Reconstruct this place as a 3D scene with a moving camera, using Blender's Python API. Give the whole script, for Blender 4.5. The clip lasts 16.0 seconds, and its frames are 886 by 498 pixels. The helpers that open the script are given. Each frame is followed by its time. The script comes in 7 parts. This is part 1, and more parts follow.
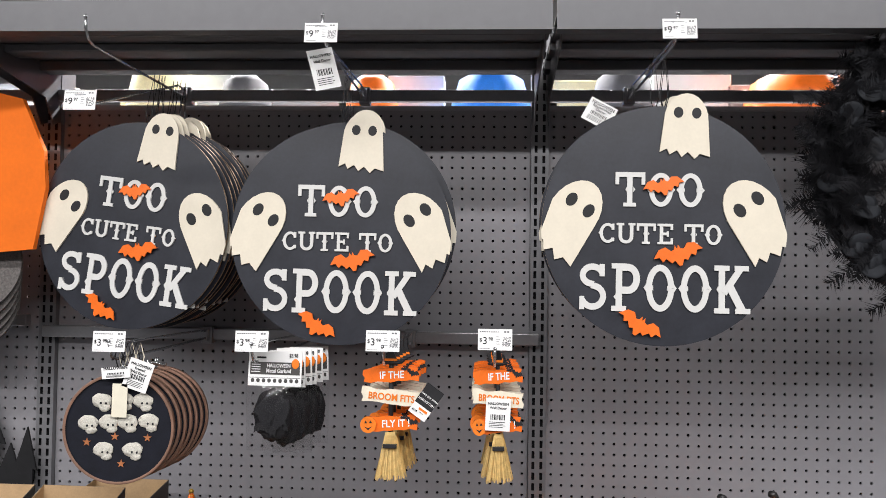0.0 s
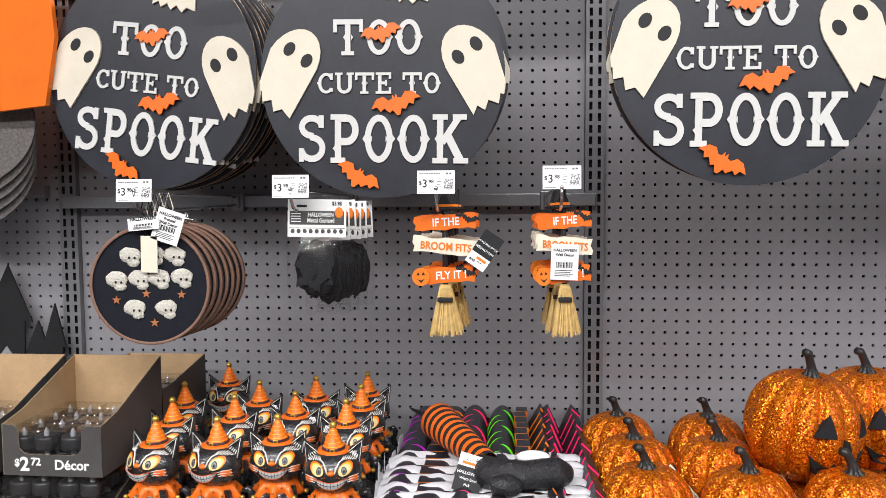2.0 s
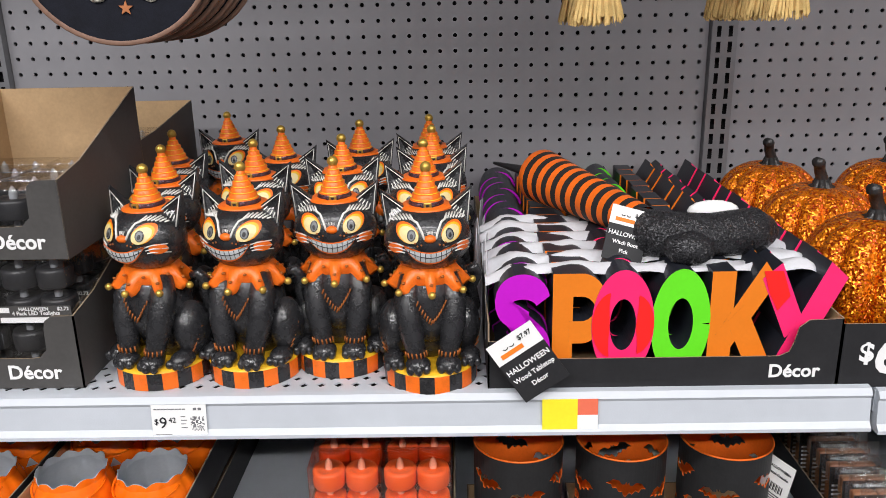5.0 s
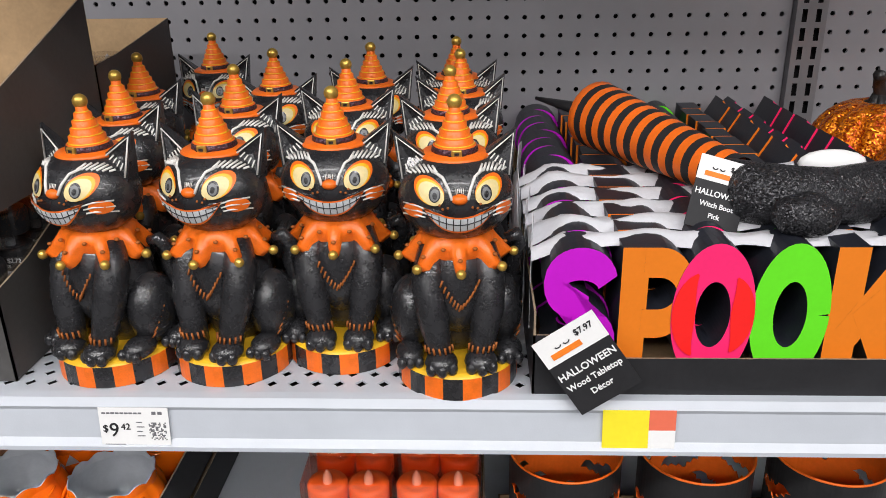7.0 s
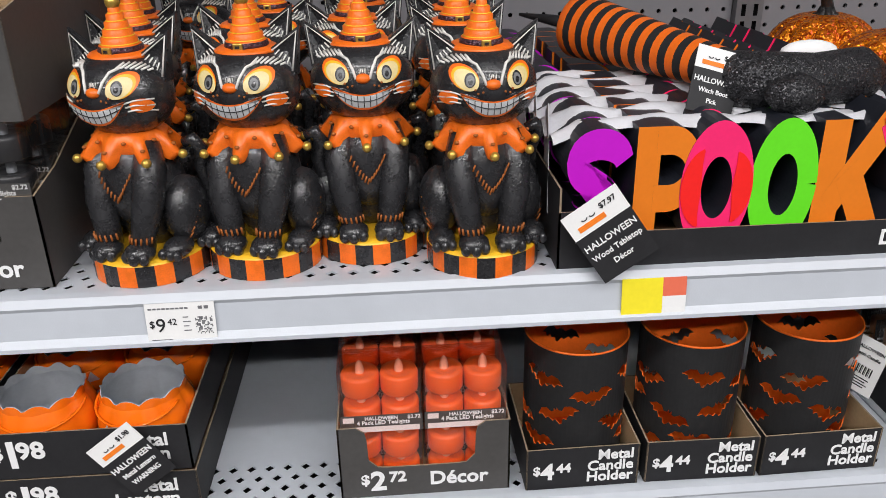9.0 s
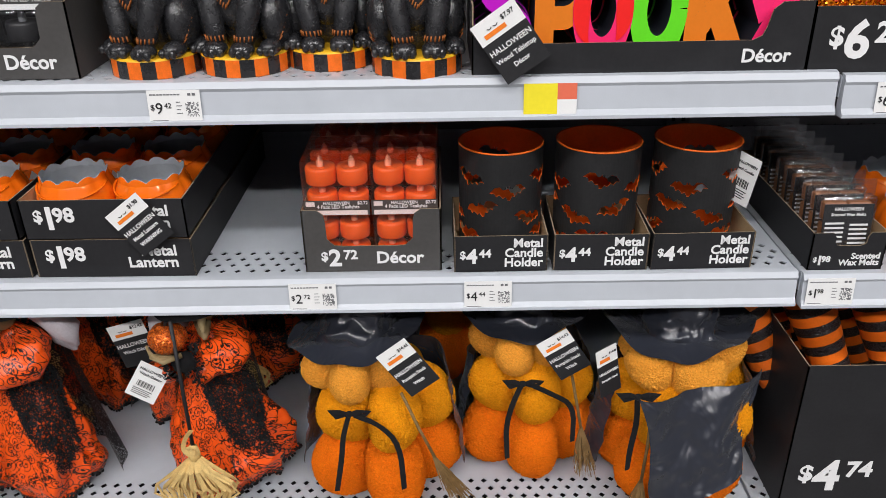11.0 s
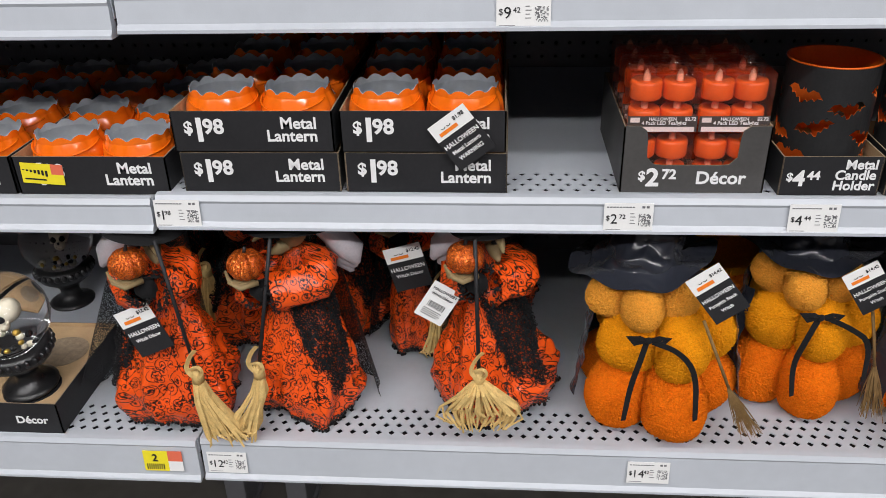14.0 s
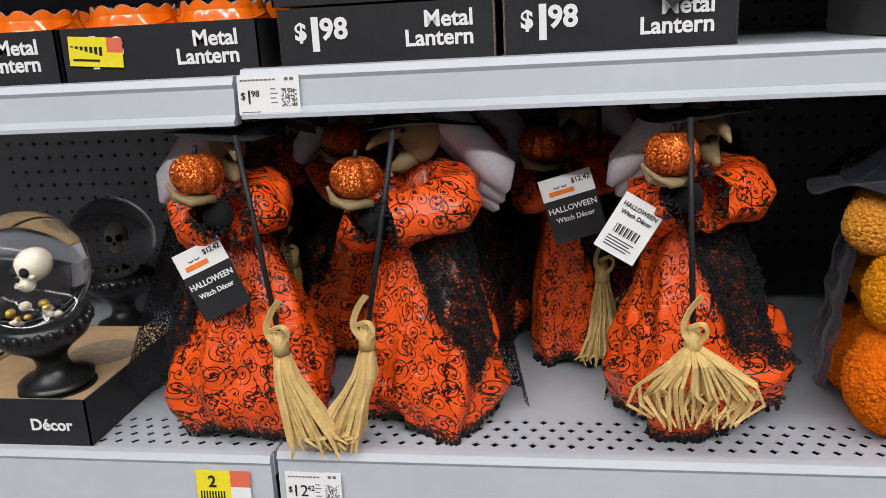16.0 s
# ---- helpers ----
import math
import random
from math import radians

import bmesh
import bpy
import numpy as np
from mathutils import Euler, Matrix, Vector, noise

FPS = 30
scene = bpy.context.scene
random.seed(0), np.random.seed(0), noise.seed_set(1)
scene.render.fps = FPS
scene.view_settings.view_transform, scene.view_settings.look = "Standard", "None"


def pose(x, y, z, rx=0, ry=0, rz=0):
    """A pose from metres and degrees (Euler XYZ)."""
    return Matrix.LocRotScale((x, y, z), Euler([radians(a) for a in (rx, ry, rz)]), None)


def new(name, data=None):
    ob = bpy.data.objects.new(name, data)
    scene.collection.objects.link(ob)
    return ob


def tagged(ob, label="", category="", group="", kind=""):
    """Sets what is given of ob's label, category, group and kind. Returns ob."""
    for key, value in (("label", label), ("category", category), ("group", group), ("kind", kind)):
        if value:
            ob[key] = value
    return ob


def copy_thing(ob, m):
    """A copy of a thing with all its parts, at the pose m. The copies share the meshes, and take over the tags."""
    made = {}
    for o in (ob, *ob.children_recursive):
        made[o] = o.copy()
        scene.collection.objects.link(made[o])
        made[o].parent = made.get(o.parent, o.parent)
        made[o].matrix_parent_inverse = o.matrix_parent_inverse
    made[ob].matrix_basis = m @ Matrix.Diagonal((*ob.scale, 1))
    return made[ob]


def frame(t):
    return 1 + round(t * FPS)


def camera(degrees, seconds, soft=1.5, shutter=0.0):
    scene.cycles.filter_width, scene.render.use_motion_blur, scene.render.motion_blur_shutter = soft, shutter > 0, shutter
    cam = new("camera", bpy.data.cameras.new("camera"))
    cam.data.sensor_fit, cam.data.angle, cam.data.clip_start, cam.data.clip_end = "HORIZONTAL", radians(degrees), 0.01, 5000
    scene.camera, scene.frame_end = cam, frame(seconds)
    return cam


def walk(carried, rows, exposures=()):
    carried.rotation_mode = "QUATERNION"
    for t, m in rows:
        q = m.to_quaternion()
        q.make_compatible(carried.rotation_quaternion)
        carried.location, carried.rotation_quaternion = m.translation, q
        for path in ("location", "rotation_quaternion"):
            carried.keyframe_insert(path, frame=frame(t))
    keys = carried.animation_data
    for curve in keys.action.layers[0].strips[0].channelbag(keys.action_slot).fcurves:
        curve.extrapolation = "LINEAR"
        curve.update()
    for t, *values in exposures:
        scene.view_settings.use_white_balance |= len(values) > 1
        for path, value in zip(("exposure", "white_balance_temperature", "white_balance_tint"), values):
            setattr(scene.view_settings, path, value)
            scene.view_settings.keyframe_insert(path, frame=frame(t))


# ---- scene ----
cam = camera(57.8, 16.0, soft=0.8)
METRES, EYE, TILT, LEAN, TURN = 2.316, 1.79, 0.0, 0.0, 3.3
ROWS = [
    (0.0, 0.0, 0.0, 0.0, -0.02, 1.73, -0.79),
    (0.5, -0.0029, 0.0015, -0.0074, 0.1, 0.89, -0.87),
    (1.0, -0.0066, 0.0055, -0.0157, 0.49, -0.01, -0.75),
    (1.5, -0.0158, 0.0199, -0.0313, 0.98, -1.35, -0.11),
    (2.0, -0.0279, 0.0631, -0.058, 1.28, -4.17, 0.38),
    (2.5, -0.033, 0.121, -0.0772, 1.73, -6.18, 0.87),
    (3.0, -0.0465, 0.1572, -0.0917, 1.9, -9.47, 1.14),
    (3.5, -0.0906, 0.1903, -0.1057, 1.07, -12.77, 1.45),
    (4.0, -0.117, 0.2176, -0.1244, -1.58, -14.97, 1.94),
    (6.5, -0.126, 0.3209, -0.1648, -2.94, -20.13, 0.94),
    (7.0, -0.1275, 0.3474, -0.1687, -1.1, -21.7, 0.94),
    (7.5, -0.1473, 0.3579, -0.1696, 0.48, -23.13, 1.86),
    (8.0, -0.1605, 0.3553, -0.1717, -0.73, -23.82, 2.47),
    (8.5, -0.1713, 0.3373, -0.1805, -4.63, -23.86, 1.67),
    (9.0, -0.1736, 0.3204, -0.1891, -7.76, -23.95, 0.98),
    (9.5, -0.1499, 0.2947, -0.1966, -7.29, -24.35, 0.57),
    (10.0, -0.1235, 0.2556, -0.2064, -5.14, -24.62, 0.16),
    (12.5, -0.1654, 0.1966, -0.2346, -2.93, -30.04, 1.24),
    (13.0, -0.1923, 0.1932, -0.2331, -3.32, -29.74, 1.2),
    (13.5, -0.2282, 0.1941, -0.2316, -2.27, -29.31, 0.73),
    (14.0, -0.271, 0.2095, -0.2542, 0.58, -28.36, 1.36),
    (14.5, -0.2917, 0.2252, -0.2871, 3.2, -26.11, 1.87),
    (15.0, -0.2995, 0.2418, -0.3255, 5.44, -24.08, 2.37),
    (15.5, -0.3194, 0.2771, -0.3798, 5.48, -20.84, 3.18),
    (16.0, -0.3278, 0.2884, -0.4214, 4.87, -15.64, 3.04),
]
walk(cam, [(t, pose(0, 0, EYE, TILT, LEAN, TURN) @ pose(METRES * x, METRES * y, METRES * z, 90 + pitch, roll, yaw)) for t, x, y, z, yaw, pitch, roll in ROWS],
     exposures=((0.0, 0.32), (0.5, 0.48), (2.0, 0.46), (3.5, 0.36), (7.0, 0.18), (10.0, 0.02), (12.5, -0.02), (14.5, -0.04), (16.0, 0.0)))

# ---- light: strip lamps under the store ceiling ----
world = bpy.data.worlds.new("world")
scene.world = world
world.use_nodes = True
world.node_tree.nodes["Background"].inputs[0].default_value = (0.8, 0.9, 1.0, 1)
world.node_tree.nodes["Background"].inputs[1].default_value = 0.02


def strip_lamp(x, y, z, length, width, watts):
    data = bpy.data.lights.new("strip_lamp", "AREA")
    data.shape, data.size, data.size_y, data.energy = "RECTANGLE", length, width, watts
    data.color = (1.0, 0.98, 0.985)
    ob = new("strip_lamp", data)
    ob.matrix_world = pose(x, y, z)
    return ob


for lamp_y, watts in ((-1.1, 225), (-3.3, 440), (4.2, 1250)):
    strip_lamp(-0.5, lamp_y, 4.15, 9.0, 0.28, watts)


# ---- materials ----
def nodes_of(name):
    m = bpy.data.materials.new(name)
    m.use_nodes = True
    t = m.node_tree
    return m, t, t.nodes["Principled BSDF"]


def node(t, kind, **values):
    n = t.nodes.new(kind)
    for k, v in values.items():
        n.inputs[k.replace("_", " ")].default_value = v
    return n


def mat(name, col, rough=0.5, metal=0.0, var=0.15, scale=25.0, bump=0.0, bscale=300.0, sheen=0.0, coat=0.0, wear_or_glint=None):
    """A painted, printed or moulded surface with grain at two scales."""
    m, t, p = nodes_of(name)
    co = t.nodes.new("ShaderNodeTexCoord")
    n1 = node(t, "ShaderNodeTexNoise", Scale=scale, Detail=5.0, Roughness=0.6)
    n2 = node(t, "ShaderNodeTexNoise", Scale=scale * 9, Detail=3.0)
    add = t.nodes.new("ShaderNodeMath")
    add.operation = "MULTIPLY_ADD"
    add.inputs[1].default_value = 0.65
    half = t.nodes.new("ShaderNodeMath")
    half.operation = "MULTIPLY"
    half.inputs[1].default_value = 0.35
    ramp = t.nodes.new("ShaderNodeValToRGB")
    lo = [max(0.0, c * (1 - var)) for c in col]
    hi = [min(1.0, c * (1 + var)) for c in col]
    ramp.color_ramp.elements[0].position, ramp.color_ramp.elements[0].color = 0.32, (*lo, 1)
    ramp.color_ramp.elements[1].position, ramp.color_ramp.elements[1].color = 0.68, (*hi, 1)
    for n in (n1, n2):
        t.links.new(co.outputs["Object"], n.inputs["Vector"])
    t.links.new(n2.outputs[0], half.inputs[0])
    t.links.new(n1.outputs[0], add.inputs[0])
    t.links.new(half.outputs[0], add.inputs[2])
    t.links.new(add.outputs[0], ramp.inputs[0])
    last = ramp.outputs[0]
    # flecks of a second colour: worn spots on concrete, painted highlights on resin
    if wear_or_glint:
        w = node(t, "ShaderNodeTexNoise", Scale=scale * 3.1, Detail=8.0, Roughness=0.75)
        r2 = t.nodes.new("ShaderNodeValToRGB")
        r2.color_ramp.elements[0].position, r2.color_ramp.elements[1].position = 0.66, 0.72
        mix = t.nodes.new("ShaderNodeMix")
        mix.data_type = "RGBA"
        mix.inputs[7].default_value = (*wear_or_glint, 1)
        t.links.new(co.outputs["Object"], w.inputs["Vector"])
        t.links.new(w.outputs[0], r2.inputs[0])
        t.links.new(r2.outputs[0], mix.inputs[0])
        t.links.new(last, mix.inputs[6])
        last = mix.outputs[2]
    t.links.new(last, p.inputs["Base Color"])
    mr = t.nodes.new("ShaderNodeMapRange")
    mr.inputs[3].default_value, mr.inputs[4].default_value = max(0.03, rough - 0.08), min(1, rough + 0.08)
    t.links.new(n1.outputs[0], mr.inputs[0])
    t.links.new(mr.outputs[0], p.inputs["Roughness"])
    p.inputs["Metallic"].default_value = metal
    p.inputs["Sheen Weight"].default_value = sheen * 0.2
    p.inputs["Specular IOR Level"].default_value = 0.5 if rough < 0.45 else 0.28
    p.inputs["Coat Weight"].default_value = coat
    if bump:
        b = node(t, "ShaderNodeTexNoise", Scale=bscale, Detail=4.0, Roughness=0.6)
        bn = node(t, "ShaderNodeBump", Strength=bump, Distance=0.002)
        t.links.new(co.outputs["Object"], b.inputs["Vector"])
        t.links.new(b.outputs[0], bn.inputs["Height"])
        t.links.new(bn.outputs[0], p.inputs["Normal"])
    return m


def glitter(name, dark, bright, cells=650.0, metal=0.75, tilt=1.1):
    """Loose glitter: every grain has its own colour and tilt."""
    m, t, p = nodes_of(name)
    co = t.nodes.new("ShaderNodeTexCoord")
    v = node(t, "ShaderNodeTexVoronoi", Scale=cells)
    sep = t.nodes.new("ShaderNodeSeparateColor")
    ramp = t.nodes.new("ShaderNodeValToRGB")
    ramp.color_ramp.elements[0].color, ramp.color_ramp.elements[1].color = (*dark, 1), (*bright, 1)
    ramp.color_ramp.elements[0].position, ramp.color_ramp.elements[1].position = 0.15, 0.85
    sub = t.nodes.new("ShaderNodeVectorMath")
    sub.operation = "SUBTRACT"
    sub.inputs[1].default_value = (0.5, 0.5, 0.5)
    mul = t.nodes.new("ShaderNodeVectorMath")
    mul.operation = "SCALE"
    mul.inputs["Scale"].default_value = tilt
    geo = t.nodes.new("ShaderNodeNewGeometry")
    plus = t.nodes.new("ShaderNodeVectorMath")
    norm = t.nodes.new("ShaderNodeVectorMath")
    norm.operation = "NORMALIZE"
    t.links.new(co.outputs["Object"], v.inputs["Vector"])
    t.links.new(v.outputs["Color"], sep.inputs[0])
    t.links.new(sep.outputs[0], ramp.inputs[0])
    t.links.new(ramp.outputs[0], p.inputs["Base Color"])
    t.links.new(v.outputs["Color"], sub.inputs[0])
    t.links.new(sub.outputs[0], mul.inputs[0])
    t.links.new(geo.outputs["Normal"], plus.inputs[0])
    t.links.new(mul.outputs[0], plus.inputs[1])
    t.links.new(plus.outputs[0], norm.inputs[0])
    t.links.new(norm.outputs[0], p.inputs["Normal"])
    p.inputs["Metallic"].default_value, p.inputs["Roughness"].default_value = metal, 0.32
    return m


def plush(name, col, size=330.0):
    """Curly boucle pile."""
    m, t, p = nodes_of(name)
    co = t.nodes.new("ShaderNodeTexCoord")
    n0 = node(t, "ShaderNodeTexNoise", Scale=size * 0.5, Detail=2.0)
    mixv = t.nodes.new("ShaderNodeMix")
    mixv.data_type = "VECTOR"
    mixv.inputs[0].default_value = 0.006
    v = node(t, "ShaderNodeTexVoronoi", Scale=size, Randomness=1.0)
    v.feature = "SMOOTH_F1"
    big = node(t, "ShaderNodeTexNoise", Scale=28.0, Detail=3.0)
    ramp = t.nodes.new("ShaderNodeValToRGB")
    ramp.color_ramp.elements[0].color = (*[min(1, c * 1.1) for c in col], 1)
    ramp.color_ramp.elements[1].color = (*[c * 0.75 for c in col], 1)
    ramp.color_ramp.elements[0].position, ramp.color_ramp.elements[1].position = 0.25, 0.9
    bn = node(t, "ShaderNodeBump", Strength=0.9, Distance=0.003)
    bn.invert = True
    add = t.nodes.new("ShaderNodeMath")
    add.operation = "MULTIPLY_ADD"
    add.inputs[1].default_value = 0.25
    t.links.new(co.outputs["Object"], n0.inputs["Vector"])
    t.links.new(co.outputs["Object"], mixv.inputs[4])
    t.links.new(n0.outputs["Color"], mixv.inputs[5])
    t.links.new(mixv.outputs[1], v.inputs["Vector"])
    t.links.new(co.outputs["Object"], big.inputs["Vector"])
    t.links.new(big.outputs[0], add.inputs[0])
    t.links.new(v.outputs["Distance"], add.inputs[2])
    t.links.new(add.outputs[0], ramp.inputs[0])
    t.links.new(ramp.outputs[0], p.inputs["Base Color"])
    t.links.new(v.outputs["Distance"], bn.inputs["Height"])
    t.links.new(bn.outputs[0], p.inputs["Normal"])
    p.inputs["Roughness"].default_value = 0.95
    p.inputs["Specular IOR Level"].default_value = 0.1
    return m


def swirl_cloth(name, base, ink):
    """Satin printed with curling tendrils and small leaves, laid round the upright axis of the doll."""
    m, t, p = nodes_of(name)
    co = t.nodes.new("ShaderNodeTexCoord")

    def op(kind, x, y=None):
        q = t.nodes.new("ShaderNodeMath")
        q.operation = kind
        for k, s in enumerate((x, y)):
            if s is None:
                continue
            if isinstance(s, float):
                q.inputs[k].default_value = s
            else:
                t.links.new(s, q.inputs[k])
        return q.outputs[0]

    xyz = t.nodes.new("ShaderNodeSeparateXYZ")
    t.links.new(co.outputs["Object"], xyz.inputs[0])
    x, y, z = xyz.outputs
    round_ = op("MULTIPLY", op("ARCTAN2", x, op("MULTIPLY", y, -1.0)), 0.072)
    flat = t.nodes.new("ShaderNodeCombineXYZ")
    t.links.new(round_, flat.inputs[0])
    t.links.new(op("ADD", z, op("MULTIPLY", y, 0.35)), flat.inputs[1])

    def moved(shift):
        mp = t.nodes.new("ShaderNodeMapping")
        mp.inputs[1].default_value = (shift, shift * 1.7, 0)
        t.links.new(flat.outputs[0], mp.inputs[0])
        return mp.outputs[0]

    def vine(scale, shift, wide):
        n = node(t, "ShaderNodeTexNoise", Scale=scale, Detail=0.0, Distortion=0.6)
        n.noise_dimensions = "2D"
        t.links.new(moved(shift), n.inputs["Vector"])
        off = op("ABSOLUTE", op("SUBTRACT", n.outputs[0], 0.5))
        v = node(t, "ShaderNodeTexVoronoi", Scale=190.0)
        v.voronoi_dimensions = "2D"
        t.links.new(moved(shift + 0.3), v.inputs["Vector"])
        leaf = op("MULTIPLY", op("LESS_THAN", v.outputs["Distance"], 0.33), op("LESS_THAN", off, wide * 4.0))
        return op("MAXIMUM", op("LESS_THAN", off, wide), leaf)

    def scroll(scale, shift, pitch, way):
        """Scrolls, one to a cell, wound about the cell's middle and ending in a dot."""
        cell = node(t, "ShaderNodeTexVoronoi", Scale=scale, Randomness=0.75)
        cell.voronoi_dimensions = "2D"
        at = moved(shift)
        d = t.nodes.new("ShaderNodeVectorMath")
        d.operation = "SUBTRACT"
        part_ = t.nodes.new("ShaderNodeSeparateXYZ")
        hue = t.nodes.new("ShaderNodeSeparateColor")
        t.links.new(at, cell.inputs["Vector"])
        t.links.new(at, d.inputs[0])
        t.links.new(cell.outputs["Position"], d.inputs[1])
        t.links.new(d.outputs[0], part_.inputs[0])
        t.links.new(cell.outputs["Color"], hue.inputs[0])
        a, b = part_.outputs[0], part_.outputs[1]
        far_ = op("SQRT", op("ADD", op("MULTIPLY", a, a), op("MULTIPLY", b, b)))
        wind = op("ADD", op("ADD", op("MULTIPLY", op("ARCTAN2", b, a), way / 6.2832), op("MULTIPLY", far_, 1.0 / pitch)), hue.outputs[0])
        band = op("LESS_THAN", op("FRACT", wind), 0.20)
        curl = op("MULTIPLY", band, op("LESS_THAN", far_, 0.44 / scale))
        return op("MAXIMUM", curl, op("LESS_THAN", far_, 0.0016))

    last = scroll(36.0, 0.31, 0.0066, 1.0)
    last = op("MAXIMUM", last, scroll(58.0, 0.87, 0.0050, -1.0))
    last = op("MAXIMUM", last, vine(24.0, 0.11, 0.0080))
    last = op("MAXIMUM", last, vine(30.0, 0.57, 0.0085))
    tone = node(t, "ShaderNodeTexNoise", Scale=30.0, Detail=3.0)
    ramp = t.nodes.new("ShaderNodeValToRGB")
    ramp.color_ramp.elements[0].color = (*[c * 0.82 for c in base], 1)
    ramp.color_ramp.elements[1].color = (*[min(1, c * 1.1) for c in base], 1)
    t.links.new(co.outputs["Object"], tone.inputs["Vector"])
    t.links.new(tone.outputs[0], ramp.inputs[0])
    mix = t.nodes.new("ShaderNodeMix")
    mix.data_type = "RGBA"
    mix.inputs[7].default_value = (*ink, 1)
    t.links.new(ramp.outputs[0], mix.inputs[6])
    t.links.new(last, mix.inputs[0])
    t.links.new(mix.outputs[2], p.inputs["Base Color"])
    w = node(t, "ShaderNodeTexNoise", Scale=60.0, Detail=3.0, Distortion=0.8)
    bn = node(t, "ShaderNodeBump", Strength=0.5, Distance=0.006)
    t.links.new(co.outputs["Object"], w.inputs["Vector"])
    t.links.new(w.outputs[0], bn.inputs["Height"])
    t.links.new(bn.outputs[0], p.inputs["Normal"])
    p.inputs["Roughness"].default_value = 0.36
    p.inputs["Specular IOR Level"].default_value = 0.45
    return m


def clear(name, tint=(1, 1, 1), rough=0.06, most=0.42, least=0.10):
    """Thin clear plastic film or blister: see-through, with gloss that grows towards the edges."""
    m, t, p = nodes_of(name)
    t.nodes.remove(p)
    co = t.nodes.new("ShaderNodeTexCoord")
    n = node(t, "ShaderNodeTexNoise", Scale=45.0, Detail=4.0)
    bn = node(t, "ShaderNodeBump", Strength=0.5, Distance=0.004)
    lw = node(t, "ShaderNodeLayerWeight", Blend=0.35)
    mr = t.nodes.new("ShaderNodeMapRange")
    mr.inputs[3].default_value, mr.inputs[4].default_value = least, most
    see, gloss = t.nodes.new("ShaderNodeBsdfTransparent"), t.nodes.new("ShaderNodeBsdfGlossy")
    see.inputs[0].default_value = (*[0.94 * c for c in tint], 1)
    gloss.inputs["Roughness"].default_value = rough
    mix = t.nodes.new("ShaderNodeMixShader")
    t.links.new(co.outputs["Object"], n.inputs["Vector"])
    t.links.new(n.outputs[0], bn.inputs["Height"])
    t.links.new(bn.outputs[0], gloss.inputs["Normal"])
    t.links.new(bn.outputs[0], lw.inputs["Normal"])
    t.links.new(lw.outputs["Facing"], mr.inputs[0])
    t.links.new(mr.outputs[0], mix.inputs[0])
    t.links.new(see.outputs[0], mix.inputs[1])
    t.links.new(gloss.outputs[0], mix.inputs[2])
    t.links.new(mix.outputs[0], t.nodes["Material Output"].inputs[0])
    return m


def cut_out(name, col, scale, keep, rough=0.6):
    """Open netting or lace: threads with gaps between them."""
    m, t, p = nodes_of(name)
    co = t.nodes.new("ShaderNodeTexCoord")
    v = node(t, "ShaderNodeTexVoronoi", Scale=scale)
    v.feature = "DISTANCE_TO_EDGE"
    lt = t.nodes.new("ShaderNodeMath")
    lt.operation = "LESS_THAN"
    lt.inputs[1].default_value = keep
    t.links.new(co.outputs["Object"], v.inputs["Vector"])
    t.links.new(v.outputs["Distance"], lt.inputs[0])
    t.links.new(lt.outputs[0], p.inputs["Alpha"])
    p.inputs["Base Color"].default_value, p.inputs["Roughness"].default_value = (*col, 1), rough
    return m


STEEL = mat("shelf_enamel", (0.50, 0.53, 0.575), 0.34, 0.0, 0.05, 6, 0.05, 500)
PEG = mat("peg_enamel", (0.245, 0.24, 0.255), 0.42, 0.0, 0.06, 5, 0.08, 600)
DARKSTEEL = mat("darkened_enamel", (0.10, 0.10, 0.108), 0.36, 0.1, 0.1, 5, 0.05, 400)
POST = mat("post_enamel", (0.20, 0.20, 0.21), 0.35, 0.3, 0.1, 12)
BAR = mat("bar_steel", (0.26, 0.26, 0.27), 0.32, 0.6, 0.1, 20)
WIRE = mat("zinc_wire", (0.55, 0.56, 0.58), 0.25, 0.95, 0.1, 60)
# near-black that stands for the shade in holes, slots, sockets and cut faces
HOLLOW = mat("hollow_shade_black", (0.012, 0.012, 0.014), 0.8)
FLOOR = mat("sealed_concrete", (0.085, 0.078, 0.07), 0.35, 0.0, 0.35, 3, 0.1, 60, wear_or_glint=(0.13, 0.12, 0.1))
CEIL = mat("white_roof_deck", (0.42, 0.42, 0.43), 0.8, 0, 0.1, 1)
FARWALL = mat("store_wall_paint", (0.40, 0.41, 0.42), 0.7, 0, 0.1, 1)
WHITE = mat("white_card", (0.8, 0.8, 0.79), 0.5, 0, 0.03, 40)
INK = mat("black_ink", (0.02, 0.02, 0.022), 0.5)
INKW = mat("white_ink", (0.82, 0.82, 0.82), 0.5, 0, 0.03)
CARD = mat("black_printed_card", (0.021, 0.021, 0.023), 0.5, 0, 0.2, 20, 0.05, 300)
CARDGREY = mat("charcoal_printed_card", (0.07, 0.067, 0.065), 0.5, 0, 0.15, 20, 0.05, 300)
KRAFT = mat("kraft_board", (0.46, 0.31, 0.17), 0.8, 0, 0.12, 30, 0.1, 500)
KRAFTEDGE = mat("torn_board_edge", (0.27, 0.205, 0.14), 0.85, 0, 0.3, 120)
YELLOWCARD = mat("yellow_card", (0.85, 0.72, 0.03), 0.5, 0, 0.05)
REDCARD = mat("coral_card", (0.75, 0.16, 0.09), 0.5, 0, 0.05)
ORANGE = mat("orange_paint", (0.84, 0.155, 0.010), 0.4, 0, 0.12, 40, 0.05, 300)
ORANGEINK = mat("orange_ink", (0.8, 0.2, 0.02), 0.5)
BLACKPAINT = mat("black_painted_board", (0.017, 0.019, 0.027), 0.42, 0, 0.3, 14, 0.08, 180)
